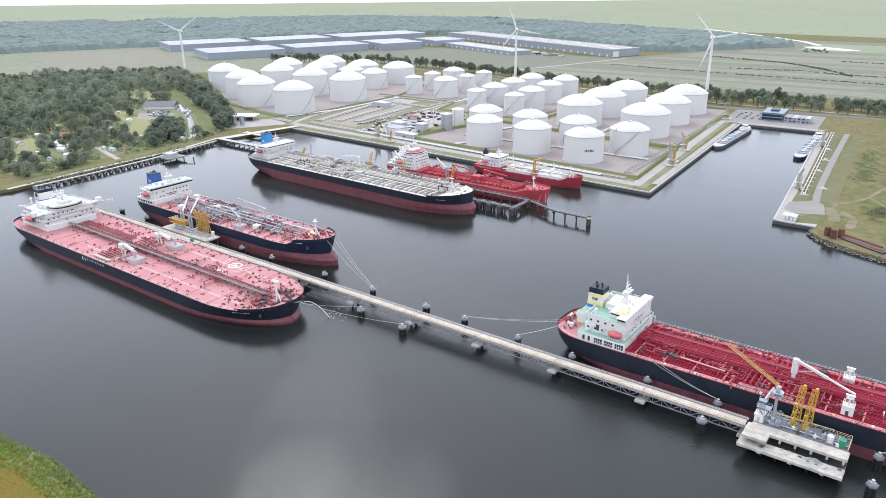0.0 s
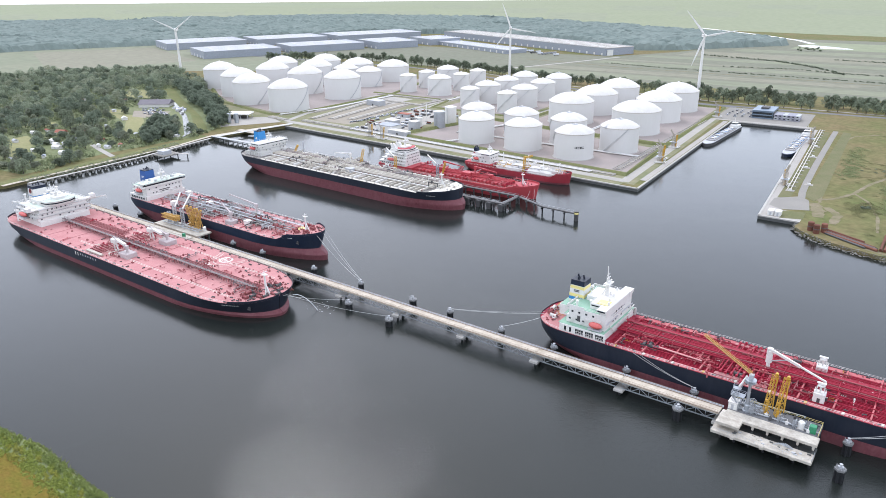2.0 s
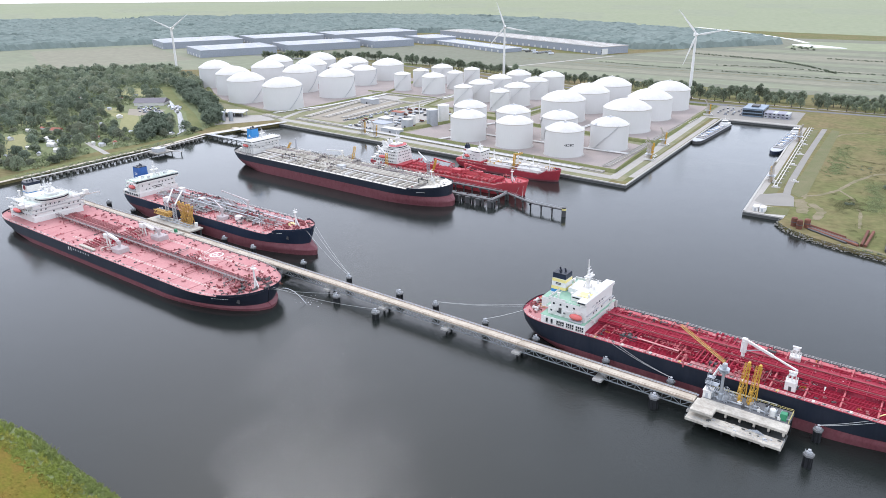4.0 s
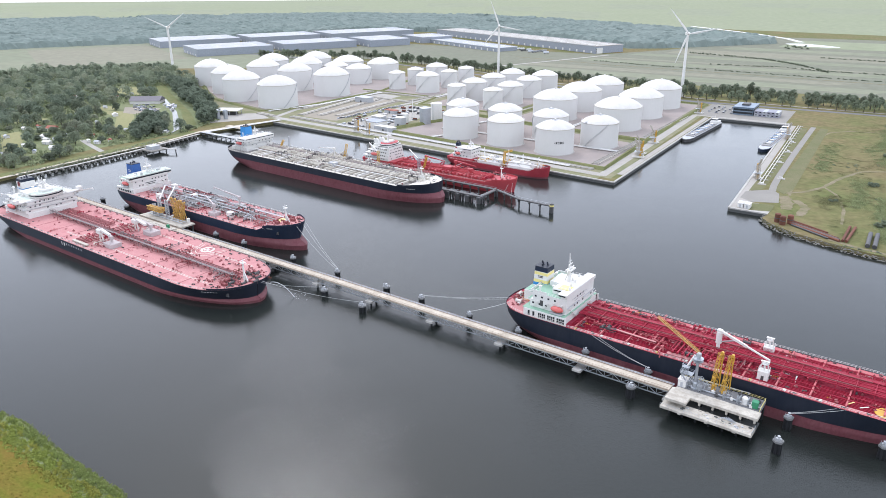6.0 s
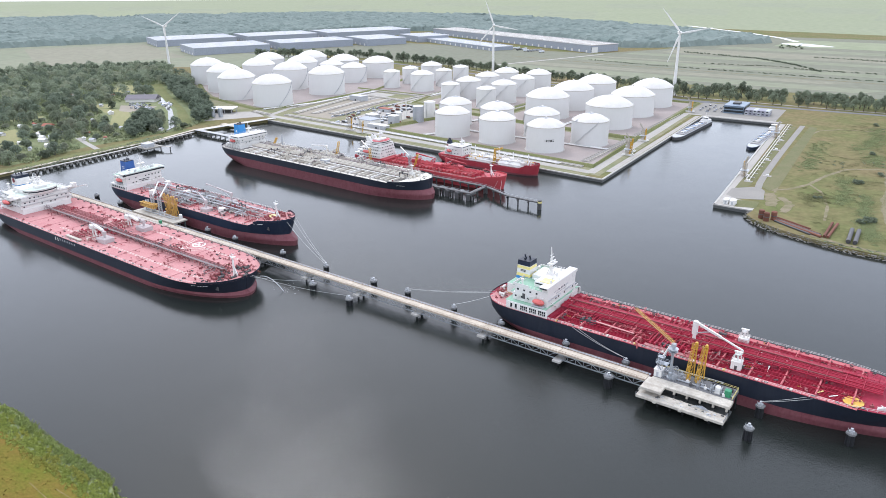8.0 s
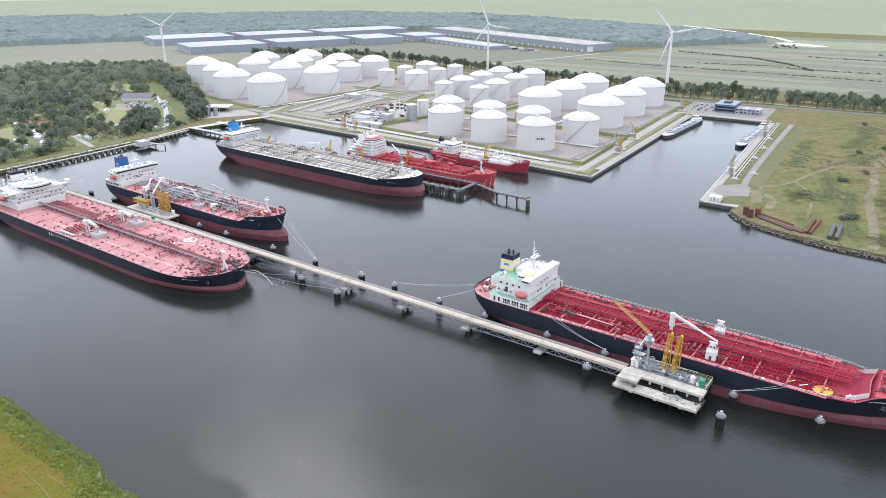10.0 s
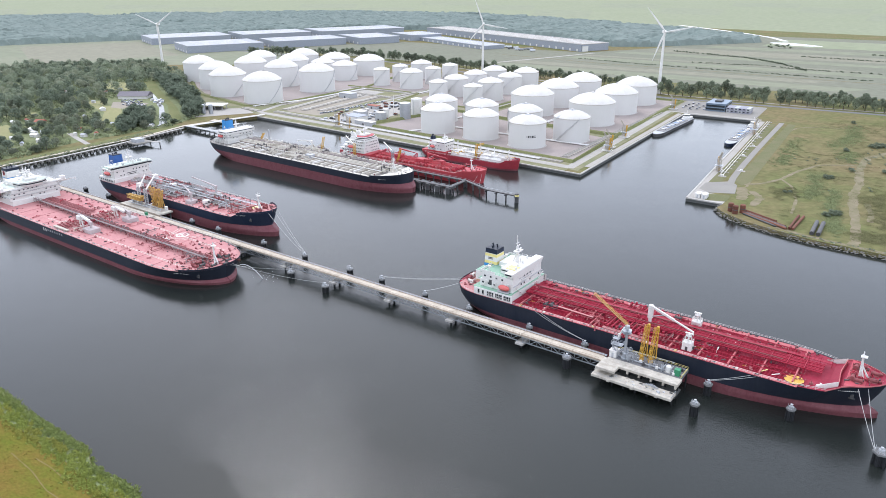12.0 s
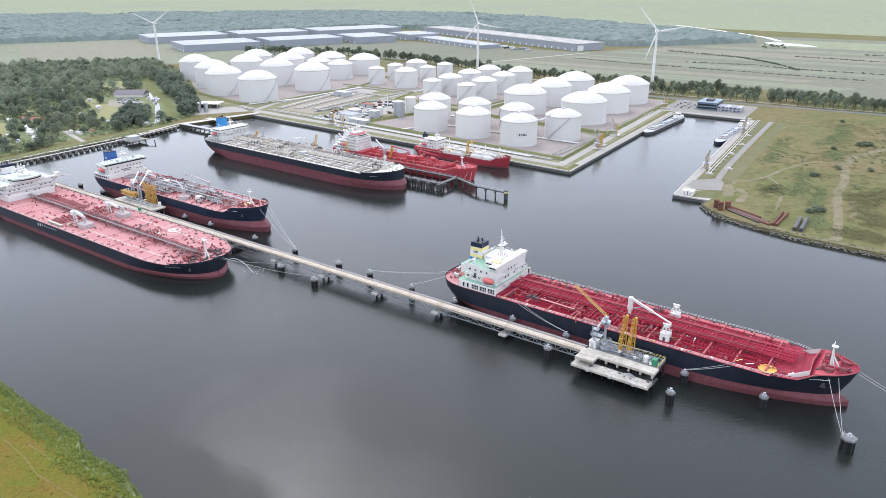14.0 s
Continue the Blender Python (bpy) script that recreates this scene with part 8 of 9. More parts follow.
# Hedges and a few trees between the far fields.
far_hedge = Geo()
for line, step, low, high in (([(-495, 1524), (-420, 1503), (-342, 1480), (-261, 1410), (-209, 1330)], 3, 2, 4), ([(-398, 1345), (-282, 1368), (-223, 1345), (0, 1350), (300, 1380)], 4, 1.2, 2.4),
                              ([(-600, 1290), (-480, 1270), (-300, 1262), (-100, 1255)], 4, 1.0, 2.0), ([(-260, 1560), (-60, 1540), (200, 1560)], 4.5, 1.5, 3), ([(-355, 1690), (-344, 1706), (-331, 1712), (-318, 1722)], 12, 10, 14), ([(-150, 1660), (80, 1690), (330, 1700)], 5, 2, 4)):
    for p in along(line, step):
        if tr.random() < 0.85:
            h = tr.uniform(low, high)
            crown_geo(far_hedge, tr, p.x + tr.uniform(-3, 3), p.y + tr.uniform(-3, 3), LAND - 0.4, h, max(4.5, h * 1.2), 30, 0.9, 3)
solo("field_hedges", far_hedge, LEAF, "hedges and small trees between distant fields", "hedge", kind="stuff")

# Wood belt behind the warehouses.
belt = Geo()
BELT = [(-1900, 560), (-1812, 832), (-1690, 1060), (-1620, 1300), (-1500, 1640), (-1250, 1740), (-900, 1690), (-640, 1545), (-575, 1590), (-400, 1830), (-480, 1965), (-735, 2125), (-1040, 2265), (-1624, 2450), (-2300, 2250), (-2750, 1750), (-3100, 1250), (-2600, 900)]
STEP = 9.0
cells, tops = {}, {}
for i in range(int(2740 / STEP)):
    for j in range(int(1930 / STEP)):
        x, y = -3110 + STEP * i, 555 + STEP * j
        if inside(x, y, BELT) and noise.noise((x * 0.006, y * 0.006, 9)) > -0.5:
            cells[i, j] = True
for i, j in cells:
    for q in ((i, j), (i + 1, j), (i + 1, j + 1), (i, j + 1)):
        if q not in tops:
            rim_ = not all((q[0] - u, q[1] - v) in cells for u in (0, 1) for v in (0, 1))
            x, y = -3110 + STEP * q[0] + tr.uniform(-3, 3), 555 + STEP * q[1] + tr.uniform(-3, 3)
            h = 12 + 4.5 * noise.noise((x * 0.012, y * 0.012, 2)) + tr.uniform(-3.8, 3.4)
            tops[q] = (len(tops), (x, y, LAND + (h if not rim_ else -0.5)))
belt.add([p for _, p in tops.values()], [tuple(tops[q][0] for q in ((i, j), (i + 1, j), (i + 1, j + 1), (i, j + 1))) for i, j in cells])
solo("wood_belt", belt, LEAF_FAR, "broad wood belt on the plain, leaves paled for haze", "woodland", kind="stuff")


# ---- allotment sheds, walkway and banks ----
def shed(x, y, l, w, h, roof, turn, label, walls=OFFWHITE):
    s = thing("garden_shed", label, "shed", (x, y, LAND), turn, group="garden sheds")
    part("wall", Geo().box(-l / 2, l / 2, -w / 2, w / 2, 0, h), walls, s)
    g = Geo()
    a, b = l / 2 + 0.3, w / 2 + 0.4
    g.add([(-a, -b, h - 0.1), (a, -b, h - 0.1), (a, 0, h + w * 0.3), (-a, 0, h + w * 0.3), (-a, b, h - 0.1), (a, b, h - 0.1)], [(0, 1, 2, 3), (3, 2, 5, 4), (0, 3, 4), (1, 5, 2), (0, 4, 5, 1)])
    part("roof", g, roof, s)
    part("door", Geo().box(-0.5, 0.5, -w / 2 - 0.05, -w / 2 + 0.02, 0, 2.0), GREY, s)
    return s


sr = random.Random(5)
for k in range(70):
    x, y = sr.uniform(-1000, -670), sr.uniform(270, 560)
    if inside(x, y, GARDENS) and not inside(x, y, OPEN[7]) and not inside(x, y, OPEN[0]) and not inside(x, y, OPEN[5]) and not inside(x, y, CLUMP):
        shed(x, y, sr.uniform(3, 7), sr.uniform(2.5, 4.5), 2.4, sr.choice((OFFWHITE, WHITE, GREY, ROOF_TILE, WALL_GREY)), sr.uniform(-40, 40), "small garden shed among trees and plots")
for x, y, l, w, roof, lb in (
    (-797, 367, 11, 8, ROOF_TILE, "small house with a red tiled roof"), (-779, 386, 6, 5, ROOF_TILE, "small red-roofed garden house"), (-761, 338, 9, 6, OFFWHITE, "white-roofed garden cabin between trees"),
    (-731, 329, 9, 5, OFFWHITE, "white-roofed garden cabin between trees"), (-701, 321, 9, 5, OFFWHITE, "white-roofed garden cabin between trees"), (-941, 368, 10, 7, OFFWHITE, "white-roofed garden cabin between trees"), (-928, 385, 8, 5, OFFWHITE, "pale garden shed between trees"),
    (-1048, 521, 10, 7, OFFWHITE, "white garden building between trees"), (-821, 350, 7, 4, OFFWHITE, "pale garden shed between trees"), (-818, 451, 6, 6, OFFWHITE, "white party tent on dry grass"), (-745, 335, 6, 4, WHITE, "white garden shed between trees"),
):
    shed(x, y, l, w, 2.6, roof, sr.uniform(-40, 40), lb)
for k in range(16):
    u = sr.random()
    shed(-834 + 34 * u + sr.uniform(-6, 6), 536 - 16 * u + sr.uniform(-7, 5), sr.uniform(2.5, 5), sr.uniform(2, 3), 1.9, sr.choice((OFFWHITE, WHITE, GREY, WALL_BLUE, CABIN)), sr.uniform(-60, 60), "small storage cabin in a cluttered yard")
barn = thing("barn", "long low barn with a grey-violet pitched roof", "barn", (-874, 529, LAND), 38)
part("wall", Geo().box(-19, 19, -11, 11, 0, 4), OFFWHITE, barn)
part("roof", Geo().add([(-20, -12, 3.8), (20, -12, 3.8), (20, 0, 8.5), (-20, 0, 8.5), (-20, 12, 3.8), (20, 12, 3.8)], [(0, 1, 2, 3), (3, 2, 5, 4), (0, 3, 4), (1, 5, 2), (0, 4, 5, 1)]), BARN_ROOF, barn, "dull grey-violet sheet roof")


def car(x, y, turn, z=LAND):
    c = thing("car", "small car parked on open ground", "car", (x, y, z), turn, group="parked cars")
    body = Geo().rings([[(sx, sy, zz) for sx, sy in ((-2.1, -0.85), (2.1, -0.85), (2.1, 0.85), (-2.1, 0.85))] for zz in (0.3, 0.85)], True)
    part("body", body, CAR, c)
    part("cabin", Geo().box(-1.5, 0.9, -0.78, 0.78, 0.85, 1.45, 0.2), GLASS, c)
    part("roof", Geo().block(-1.4, 0.75, -0.74, 0.74, 1.45, 1.54, 0.04), CAR, c)
    for dx in (-1.3, 1.3):
        part("axle", Geo().tube((dx, -0.9, 0.32), (dx, -0.7, 0.32), 0.32, n=8).tube((dx, 0.7, 0.32), (dx, 0.9, 0.32), 0.32, n=8).tube((dx, -0.7, 0.32), (dx, 0.7, 0.32), 0.06, n=6), STEEL_DARK, c)
    return c


first_car = car(-245, 862, 10)
for k in range(34):
    copy_thing(first_car, pose(-586 + sr.uniform(-2, 2) + 0.16 * k, 588 + 3.2 * k, LAND + 0.1, 0, 0, 80 + sr.uniform(-8, 8)))
for k in range(38):
    u, v = sr.random(), sr.random()
    copy_thing(first_car, pose(-872 + 50 * u + 22 * v, 508 - 28 * u + 16 * v, LAND, 0, 0, sr.choice((30, 120)) + sr.uniform(-10, 10)))
for k in range(16):
    copy_thing(first_car, pose(-255 + 8 * (k % 4) + sr.uniform(-1, 1), 868 + 12 * (k // 4), LAND + 0.1, 0, 0, 90 + sr.uniform(-4, 4)))

# Piled walkway in front of the western bank.
walkway = thing("piled_walkway", "long narrow concrete walkway on dark piles along the bank", "walkway")
WALK = [(-622, 252), (-624, 300), (-630, 360), (-640, 410), (-646, 446)]
pts = along(WALK, 6.0)
for p, q in zip(pts, pts[1:]):
    way = (q - p).normalized()
    side = Vector((-way.y, way.x, 0))
    part("deck_slab", Geo().slab([(v.x, v.y) for v in (p - side * 1.3, q - way * 0.06 - side * 1.3, q - way * 0.06 + side * 1.3, p + side * 1.3)], 2.7, 3.2), CONCRETE, walkway)
    part("crossbeam", Geo().beam(p - side * 2.4 + Vector((0, 0, 1.75)), p + side * 2.4 + Vector((0, 0, 1.75)), 1.5, 1.7), ROAD_GREY, walkway)
    for d in (-2.0, 2.0):
        part("column", Geo().tube((p + side * d) + Vector((0, 0, -4)), (p + side * d) + Vector((0, 0, 1.2)), 0.5, n=8), PILE, walkway)
verge, vr = Geo(), random.Random(61)
for p in along(WALK[:4], 1.1):
    for k in range(2):
        crown_geo(verge, vr, p.x - vr.uniform(5.5, 20), p.y + vr.uniform(-1, 1), LAND - 0.5, vr.uniform(0.8, 1.5), vr.uniform(2.0, 5.0), 24, 0.34, 2, core=False)
solo("bank_shrubs", verge, LEAF_PALE, "rank green weeds and low shrubs on the bank", "shrubs", kind="stuff")
landing = thing("landing_stage", "grey concrete landing stage with a cabin beside the walkway", "landing stage")
part("slab", Geo().block(-627, -612, 366, 384, 2.6, 3.6, 0.1), ROAD_GREY, landing)
part("cabin", Geo().block(-625, -616, 369, 378, 3.6, 7.0, 0.2), GREY, landing)
part("ramp", Geo().beam((-614, 380, 3.8), (-602, 386, 3.4), 2.0, 0.4), CONCRETE, landing)
for x, y in ((-613, 368), (-613, 382), (-603, 385.5), (-625, 368), (-625, 382)):
    part("column", Geo().tube((x, y, -4), (x, y, 3.0), 0.5, n=8), CONCRETE_DARK, landing)

# Pipe jetty at the basin's western corner.
corner = thing("pipe_jetty", "low jetty carrying pale pipes across the basin corner", "jetty")
for y, w, x0, x1 in ((450, 4, -652, -585), (486, 7, -655, -628)):
    part("deck", Geo().block(x0, x1, y - w / 2, y + w / 2, 3.0, 3.7, 0.1), DECKWAY, corner)
for i in range(9):
    part("column", Geo().tube((-648 + 7.6 * i, 448.6, -4), (-648 + 7.6 * i, 448.6, 3.1), 0.5, n=8), CONCRETE_DARK, corner)
    part("crossbeam", Geo().beam((-648 + 7.6 * i, 444, 2.6), (-648 + 7.6 * i, 454, 2.6), 0.8, 0.7), CONCRETE_DARK, corner)
for i in range(6):
    part("pipe", Geo().path([(-586, 446 + 0.9 * i, 4.0), (-648 + i, 446 + 0.9 * i, 4.0), (-634 + i * 0.9, 540, 4.0)], 0.3), OFFWHITE if i % 2 else GREY, corner)

# Jetty beside the far tankers.
fjetty = thing("finger_jetty", "dark finger jetty on steel piles with a yellow-banded post", "jetty")
for x0, y0, x1, y1, w in ((-440, 438.5, -279, 438.5, 3.0), (-277, 437.5, -252, 427, 2.6), (-252, 427, -226, 426, 2.6), (-279, 437, -278.6, 418.5, 2.8), (-319, 417, -277, 417, 3.4)):
    part("walkway", Geo().beam((x0, y0, 5.0), (x1, y1, 5.0), w, 0.7), STEEL_DARK, fjetty)
    part("railing", Geo().beam((x0, y0 - 1.3, 6.2), (x1, y1 - 1.3, 6.2), 0.12).beam((x0, y0 + 1.3, 6.2), (x1, y1 + 1.3, 6.2), 0.12), GREY, fjetty)
    n = max(2, int(math.hypot(x1 - x0, y1 - y0) / 7.5))
    for i in range(n + 1):
        x, y = x0 + (x1 - x0) * i / n, y0 + (y1 - y0) * i / n
        part("column", Geo().tube((x, y - 0.9, -4), (x, y - 0.9, 4.8), 0.55, n=8), STEEL_DARK, fjetty)
        part("crossbeam", Geo().beam((x, y - 2.6, 4.3), (x, y + 2.6, 4.3), 0.9, 0.8), STEEL_DARK, fjetty)
for x in (-316, -307, -298, -289, -279):
    part("fender", Geo().block(x - 1.5, x + 1.5, 413.6, 415.4, -1, 5.0, 0.3), STEEL_DARK, fjetty)
    part("bent_cap", Geo().block(x - 2.2, x + 2.2, 414.0, 422.5, 3.6, 4.6, 0.15), CONCRETE_DARK, fjetty)
    for dy in (418.5, 421.5):
        part("column", Geo().tube((x, dy, -4), (x, dy, 3.7), 0.6, n=8), STEEL_DARK, fjetty)
part("end_post", Geo().tube((-226, 426, -4), (-226, 426, 6.6), 1.5, n=14), STEEL_DARK, fjetty, smooth=True)
part("yellow_band", Geo().tube((-226, 426, 4.6), (-226, 426, 5.8), 1.56, n=14), PALE_YELLOW, fjetty, smooth=True)
for x in (-395, -352):
    part("tower", Geo().lattice((x, 438, 5), (x, 438, 19), 1.8, 7, 0.3), YELLOW if x == -395 else GALV, fjetty)
    part("arm", Geo().beam((x, 438, 18), (x - 12, 441, 24), 0.8, 0.6), OFFWHITE, fjetty)


# ---- quay cranes, barges and the eastern quay ----
def quay_arm(x, y, turn, label):
    q = thing("quay_loading_tower", label, "loading tower", (x, y, LAND + 0.1), turn, group="quay loading towers")
    part("tower", Geo().lattice((0, 0, 0), (0, 0, 11), 2.4, 6, 0.3), PIPE_TAN, q)
    part("arm", Geo().lattice((0, 0, 11), (-3, -2, 17), 1.0, 5, 0.25), PIPE_TAN, q)
    part("arm", Geo().lattice((2, 0, 0), (2.5, 1, 12), 0.9, 7, 0.25), YELLOW, q, "ochre loading arm")
    part("platform", Geo().block(-3, 3, -3, 3, 5.2, 5.6, 0.1), GALV, q)
    part("pipework", Geo().path([(-4, -3, 0.6), (5, -3, 0.6), (5, 4, 0.6)], 0.35).path([(-4, -2, 1.2), (4, -2, 1.2), (4, 4, 1.2)], 0.3), OFFWHITE, q)
    return q


for x, y, tn, lb in ((-247, 668, 0, "dark steel quay loading tower with ochre arms"), (-236, 604, 8, "dark steel quay loading tower"), (-240, 618, 0, "slim steel quay loading tower"),
                     (-131, 588, 94, "rust-brown quay loading tower with raised arms"), (-145, 755, 94, "dark steel quay loading tower"), (-500, 541, 0, "slim grey quay loading tower"), (-520, 545, 30, "slim grey quay loading tower"), (-262, 850, 0, "slim grey quay tower")):
    quay_arm(x, y, tn, lb)


def barge(x, y, turn, label, body):
    b = thing("tank_barge", label, "tank barge", (x, y, 0), turn, group="inland tank barges")
    L, W = 108, 11
    out = [(0, -W * 0.42), (3, -W / 2), (L - 12, -W / 2), (L - 4, -W * 0.38), (L, -1.2), (L, 1.2), (L - 4, W * 0.38), (L - 12, W / 2), (3, W / 2), (0, W * 0.42)]
    part("hull", Geo().rings([[(p, q * 0.94, -1) for p, q in out], [(p, q, 2.6) for p, q in out]], True), body, b)
    part("deck", Geo().slab([(p * 0.98 + 1, q * 0.94) for p, q in out], 2.6, 2.9), GREY, b)
    part("trunk_deck", Geo().block(18, 92, -4.2, 4.2, 2.9, 4.0, 0.2), PIPE_GREY, b)
    for i in range(14):
        part("crosspipe", Geo().tube((20 + 5.2 * i, -3.8, 4.5), (20 + 5.2 * i, 3.8, 4.5), 0.22, n=6), (OFFWHITE, STEEL_DARK, SKYBLUE)[i % 3], b)
    for i in range(8):
        part("hatch", Geo().block(21 + 9 * i, 24 + 9 * i, -1.5, 1.5, 4.0, 4.7, 0.2), WHITE, b)
    part("pipework", Geo().path([(20, 2.6, 4.6), (90, 2.6, 4.6)], 0.3).path([(20, -2.6, 4.6), (90, -2.6, 4.6)], 0.3).path([(54, -4, 5), (54, 4, 5)], 0.3).path([(56, -4, 5), (56, 4, 5)], 0.3), GALV, b)
    wh = part("wheelhouse", Geo().block(4, 15, -4.4, 4.4, 2.9, 5.6, 0.3), WHITE, b)
    part("bridge", Geo().block(9, 14, -3, 3, 5.6, 8.4, 0.3), WHITE, b)
    part("window", Geo().box(8.95, 14.05, -3.05, 3.05, 7.0, 7.8), GLASS, b)
    part("mast", Geo().tube((11, 0, 8.4), (11, 0, 13), 0.15, n=6), OFFWHITE, b)
    return b


barge(-227, 808, -90, "white and grey tank barge moored at the quay", STEEL_DARK)
barge(-156, 805, -89.0, "grey-blue tank barge moored at the eastern quay", NAVY)

# pipe track on the eastern quay
track = thing("quay_pipe_track", "pair of pale pipes on low supports along the quay", "pipe rack")
for k in (0, 2):
    part("pipe", Geo().tube((-126 + 1.1 * k, 575, LAND + 0.9), (-150 + 1.1 * k, 830, LAND + 0.9), 0.35, n=6), CREAM, track)
for i in range(20):
    u = i / 19
    part("support", Geo().block(-127 - 24 * u, -121.5 - 24 * u, 575 + 255 * u, 576 + 255 * u, LAND, LAND + 0.6, 0.05), CONCRETE, track)
for x, y in ((-108, 600), (-121, 655), (-124, 700), (-130, 745), (-116, 575)):
    pad = thing("service_slab", "small concrete slab with a low white cabinet", "slab", (x - 8, y, LAND + 0.1), 5)
    part("slab", Geo().block(-3, 3, -2, 2, 0, 0.25, 0.05), PAVING, pad)
    part("cabinet", Geo().block(-1.2, 1.2, -0.6, 0.6, 0.25, 1.4, 0.05), WHITE, pad)
for x in (-121.5, -117.0):
    box_ = thing("quay_container", "white flat-roofed equipment container on the quay head", "container", (x, 508, LAND + 0.1), 3)
    part("body", Geo().block(-1.9, 1.9, -3.2, 3.2, 0, 2.9, 0.1), WHITE, box_)
    part("roof", Geo().block(-2.0, 2.0, -3.3, 3.3, 2.9, 3.15, 0.05), OFFWHITE, box_)
    part("door", Geo().box(-0.6, 0.6, -3.26, -3.18, 0, 2.2), GREY, box_)

office = thing("terminal_office", "blue-grey glazed terminal office beside the basin", "office building", (-218, 884, LAND), 4)
part("wall", Geo().block(-11, 11, -18, 18, 0, 8.5, 0.3), WALL_BLUE, office)
for z in (1.5, 5.0):
    part("window", Geo().box(-10.4, 10.4, -18.12, -17.9, z, z + 2.2), GLASS, office)
    part("window", Geo().box(10.9, 11.12, -17, 17, z, z + 2.2), GLASS, office)
part("roof", Geo().block(-11.3, 11.3, -18.3, 18.3, 8.5, 9.1, 0.2), WALL_BLUE, office)
part("roof_plant", Geo().block(-4, 4, -6, 6, 9.1, 11, 0.3), STEEL_DARK, office)
stack = thing("container_offices", "stacked pale site-office cabins", "cabin", (-192, 876, LAND), 4)
for k in range(2):
    for j in range(6):
        part("cabin", Geo().block(-13 + 4.4 * j, -8.8 + 4.4 * j, -9, 9, 0.1 + 3 * k, 3.0 + 3 * k, 0.1), CABIN if (j + k) % 3 else GREY, stack)
        part("window", Geo().box(-12 + 4.4 * j, -10 + 4.4 * j, -9.08, -8.95, 1.2 + 3 * k, 2.3 + 3 * k), GLASS, stack)

# Pump station, plant and silos on the terminal.
pump = thing("pump_station", "open pump station under a pale green-grey canopy", "pump station", (-716, 535, LAND), 30)
part("canopy", Geo().block(-15, 15, -9, 9, 5.2, 6.2, 0.4), OFFWHITE, pump)
for dx in (-13, -4, 4, 13):
    for dy in (-7, 7):
        part("post", Geo().box(dx - 0.3, dx + 0.3, dy - 0.3, dy + 0.3, 0, 5.2), GREY, pump)
part("pump_block", Geo().block(-10, 10, -4, 4, 0.1, 2.5, 0.3), STEEL_DARK, pump)
for x, y in ((-700, 508), (-694, 514)):
    st = thing("upright_vessel", "tall grey upright steel vessel", "vessel", (x, y, LAND))
    part("shell", Geo().lathe(0, 0, [(2.5, 0), (2.5, 10), (1.5, 11), (0.2, 11.3)], 18), GALV, st, smooth=True)
    part("ladder", Geo().beam((2.6, 0, 0), (2.6, 0, 10.5), 0.5, 0.2), GREY, st)
for x, y, r, h, m, lb in ((-488, 622, 6.2, 17, GALV, "grey corrugated upright silo"), (-492, 648, 6.4, 18, WHITE, "white upright process tank"), (-510, 615, 3.2, 9, WHITE, "small white process tank")):
    st = thing("process_tank", lb, "process tank", (x, y, LAND))
    part("shell", Geo().lathe(0, 0, [(r, 0), (r, h)], 28), m, st, smooth=True)
    part("roof", Geo().lathe(0, 0, [(r + 0.1, h), (r + 0.1, h + 0.3), (r * 0.5, h + 1.1), (0.2, h + 1.4)], 28), m, st, smooth=True)
    part("ladder", Geo().beam((0, -r - 0.3, 0), (0, -r - 0.3, h), 0.5, 0.2), GREY, st)
for x, y, l, w, h, roof, lb in (
    (-520, 575, 22, 16, 7, WALL_GREY, "grey plant building with a dark flat roof"), (-498, 566, 26, 7, 4.5, OFFWHITE, "long low white plant building"), (-642, 692, 22, 12, 6, GREY, "small grey switch house"),
    (-502, 596, 10, 8, 9, OFFWHITE, "white process building beside a silo"), (-545, 610, 14, 10, 4, OFFWHITE, "low white plant shelter"), (-560, 650, 16, 8, 3.5, ROOF_TILE, "low red-brown equipment skid"),
):
    bd = thing("plant_building", lb, "industrial building", (x, y, LAND), -4)
    part("wall", Geo().box(-l / 2, l / 2, -w / 2, w / 2, 0, h), OFFWHITE if roof is WALL_GREY else GREY, bd)
    part("roof", Geo().block(-l / 2 - 0.3, l / 2 + 0.3, -w / 2 - 0.3, w / 2 + 0.3, h, h + 0.6, 0.2), roof, bd)
    part("door", Geo().box(-1.2, 1.2, -w / 2 - 0.08, -w / 2 + 0.02, 0, 2.6), STEEL_DARK, bd)
stack_ = thing("flare_stack", "slim pale steel vent stack", "stack", (-520, 640, LAND))
part("pipe", Geo().tube((0, 0, 0), (0, 0, 20), 0.7, 0.5, n=10), OFFWHITE, stack_, smooth=True)
part("base", Geo().block(-1.5, 1.5, -1.5, 1.5, 0, 0.8, 0.1), CONCRETE, stack_)
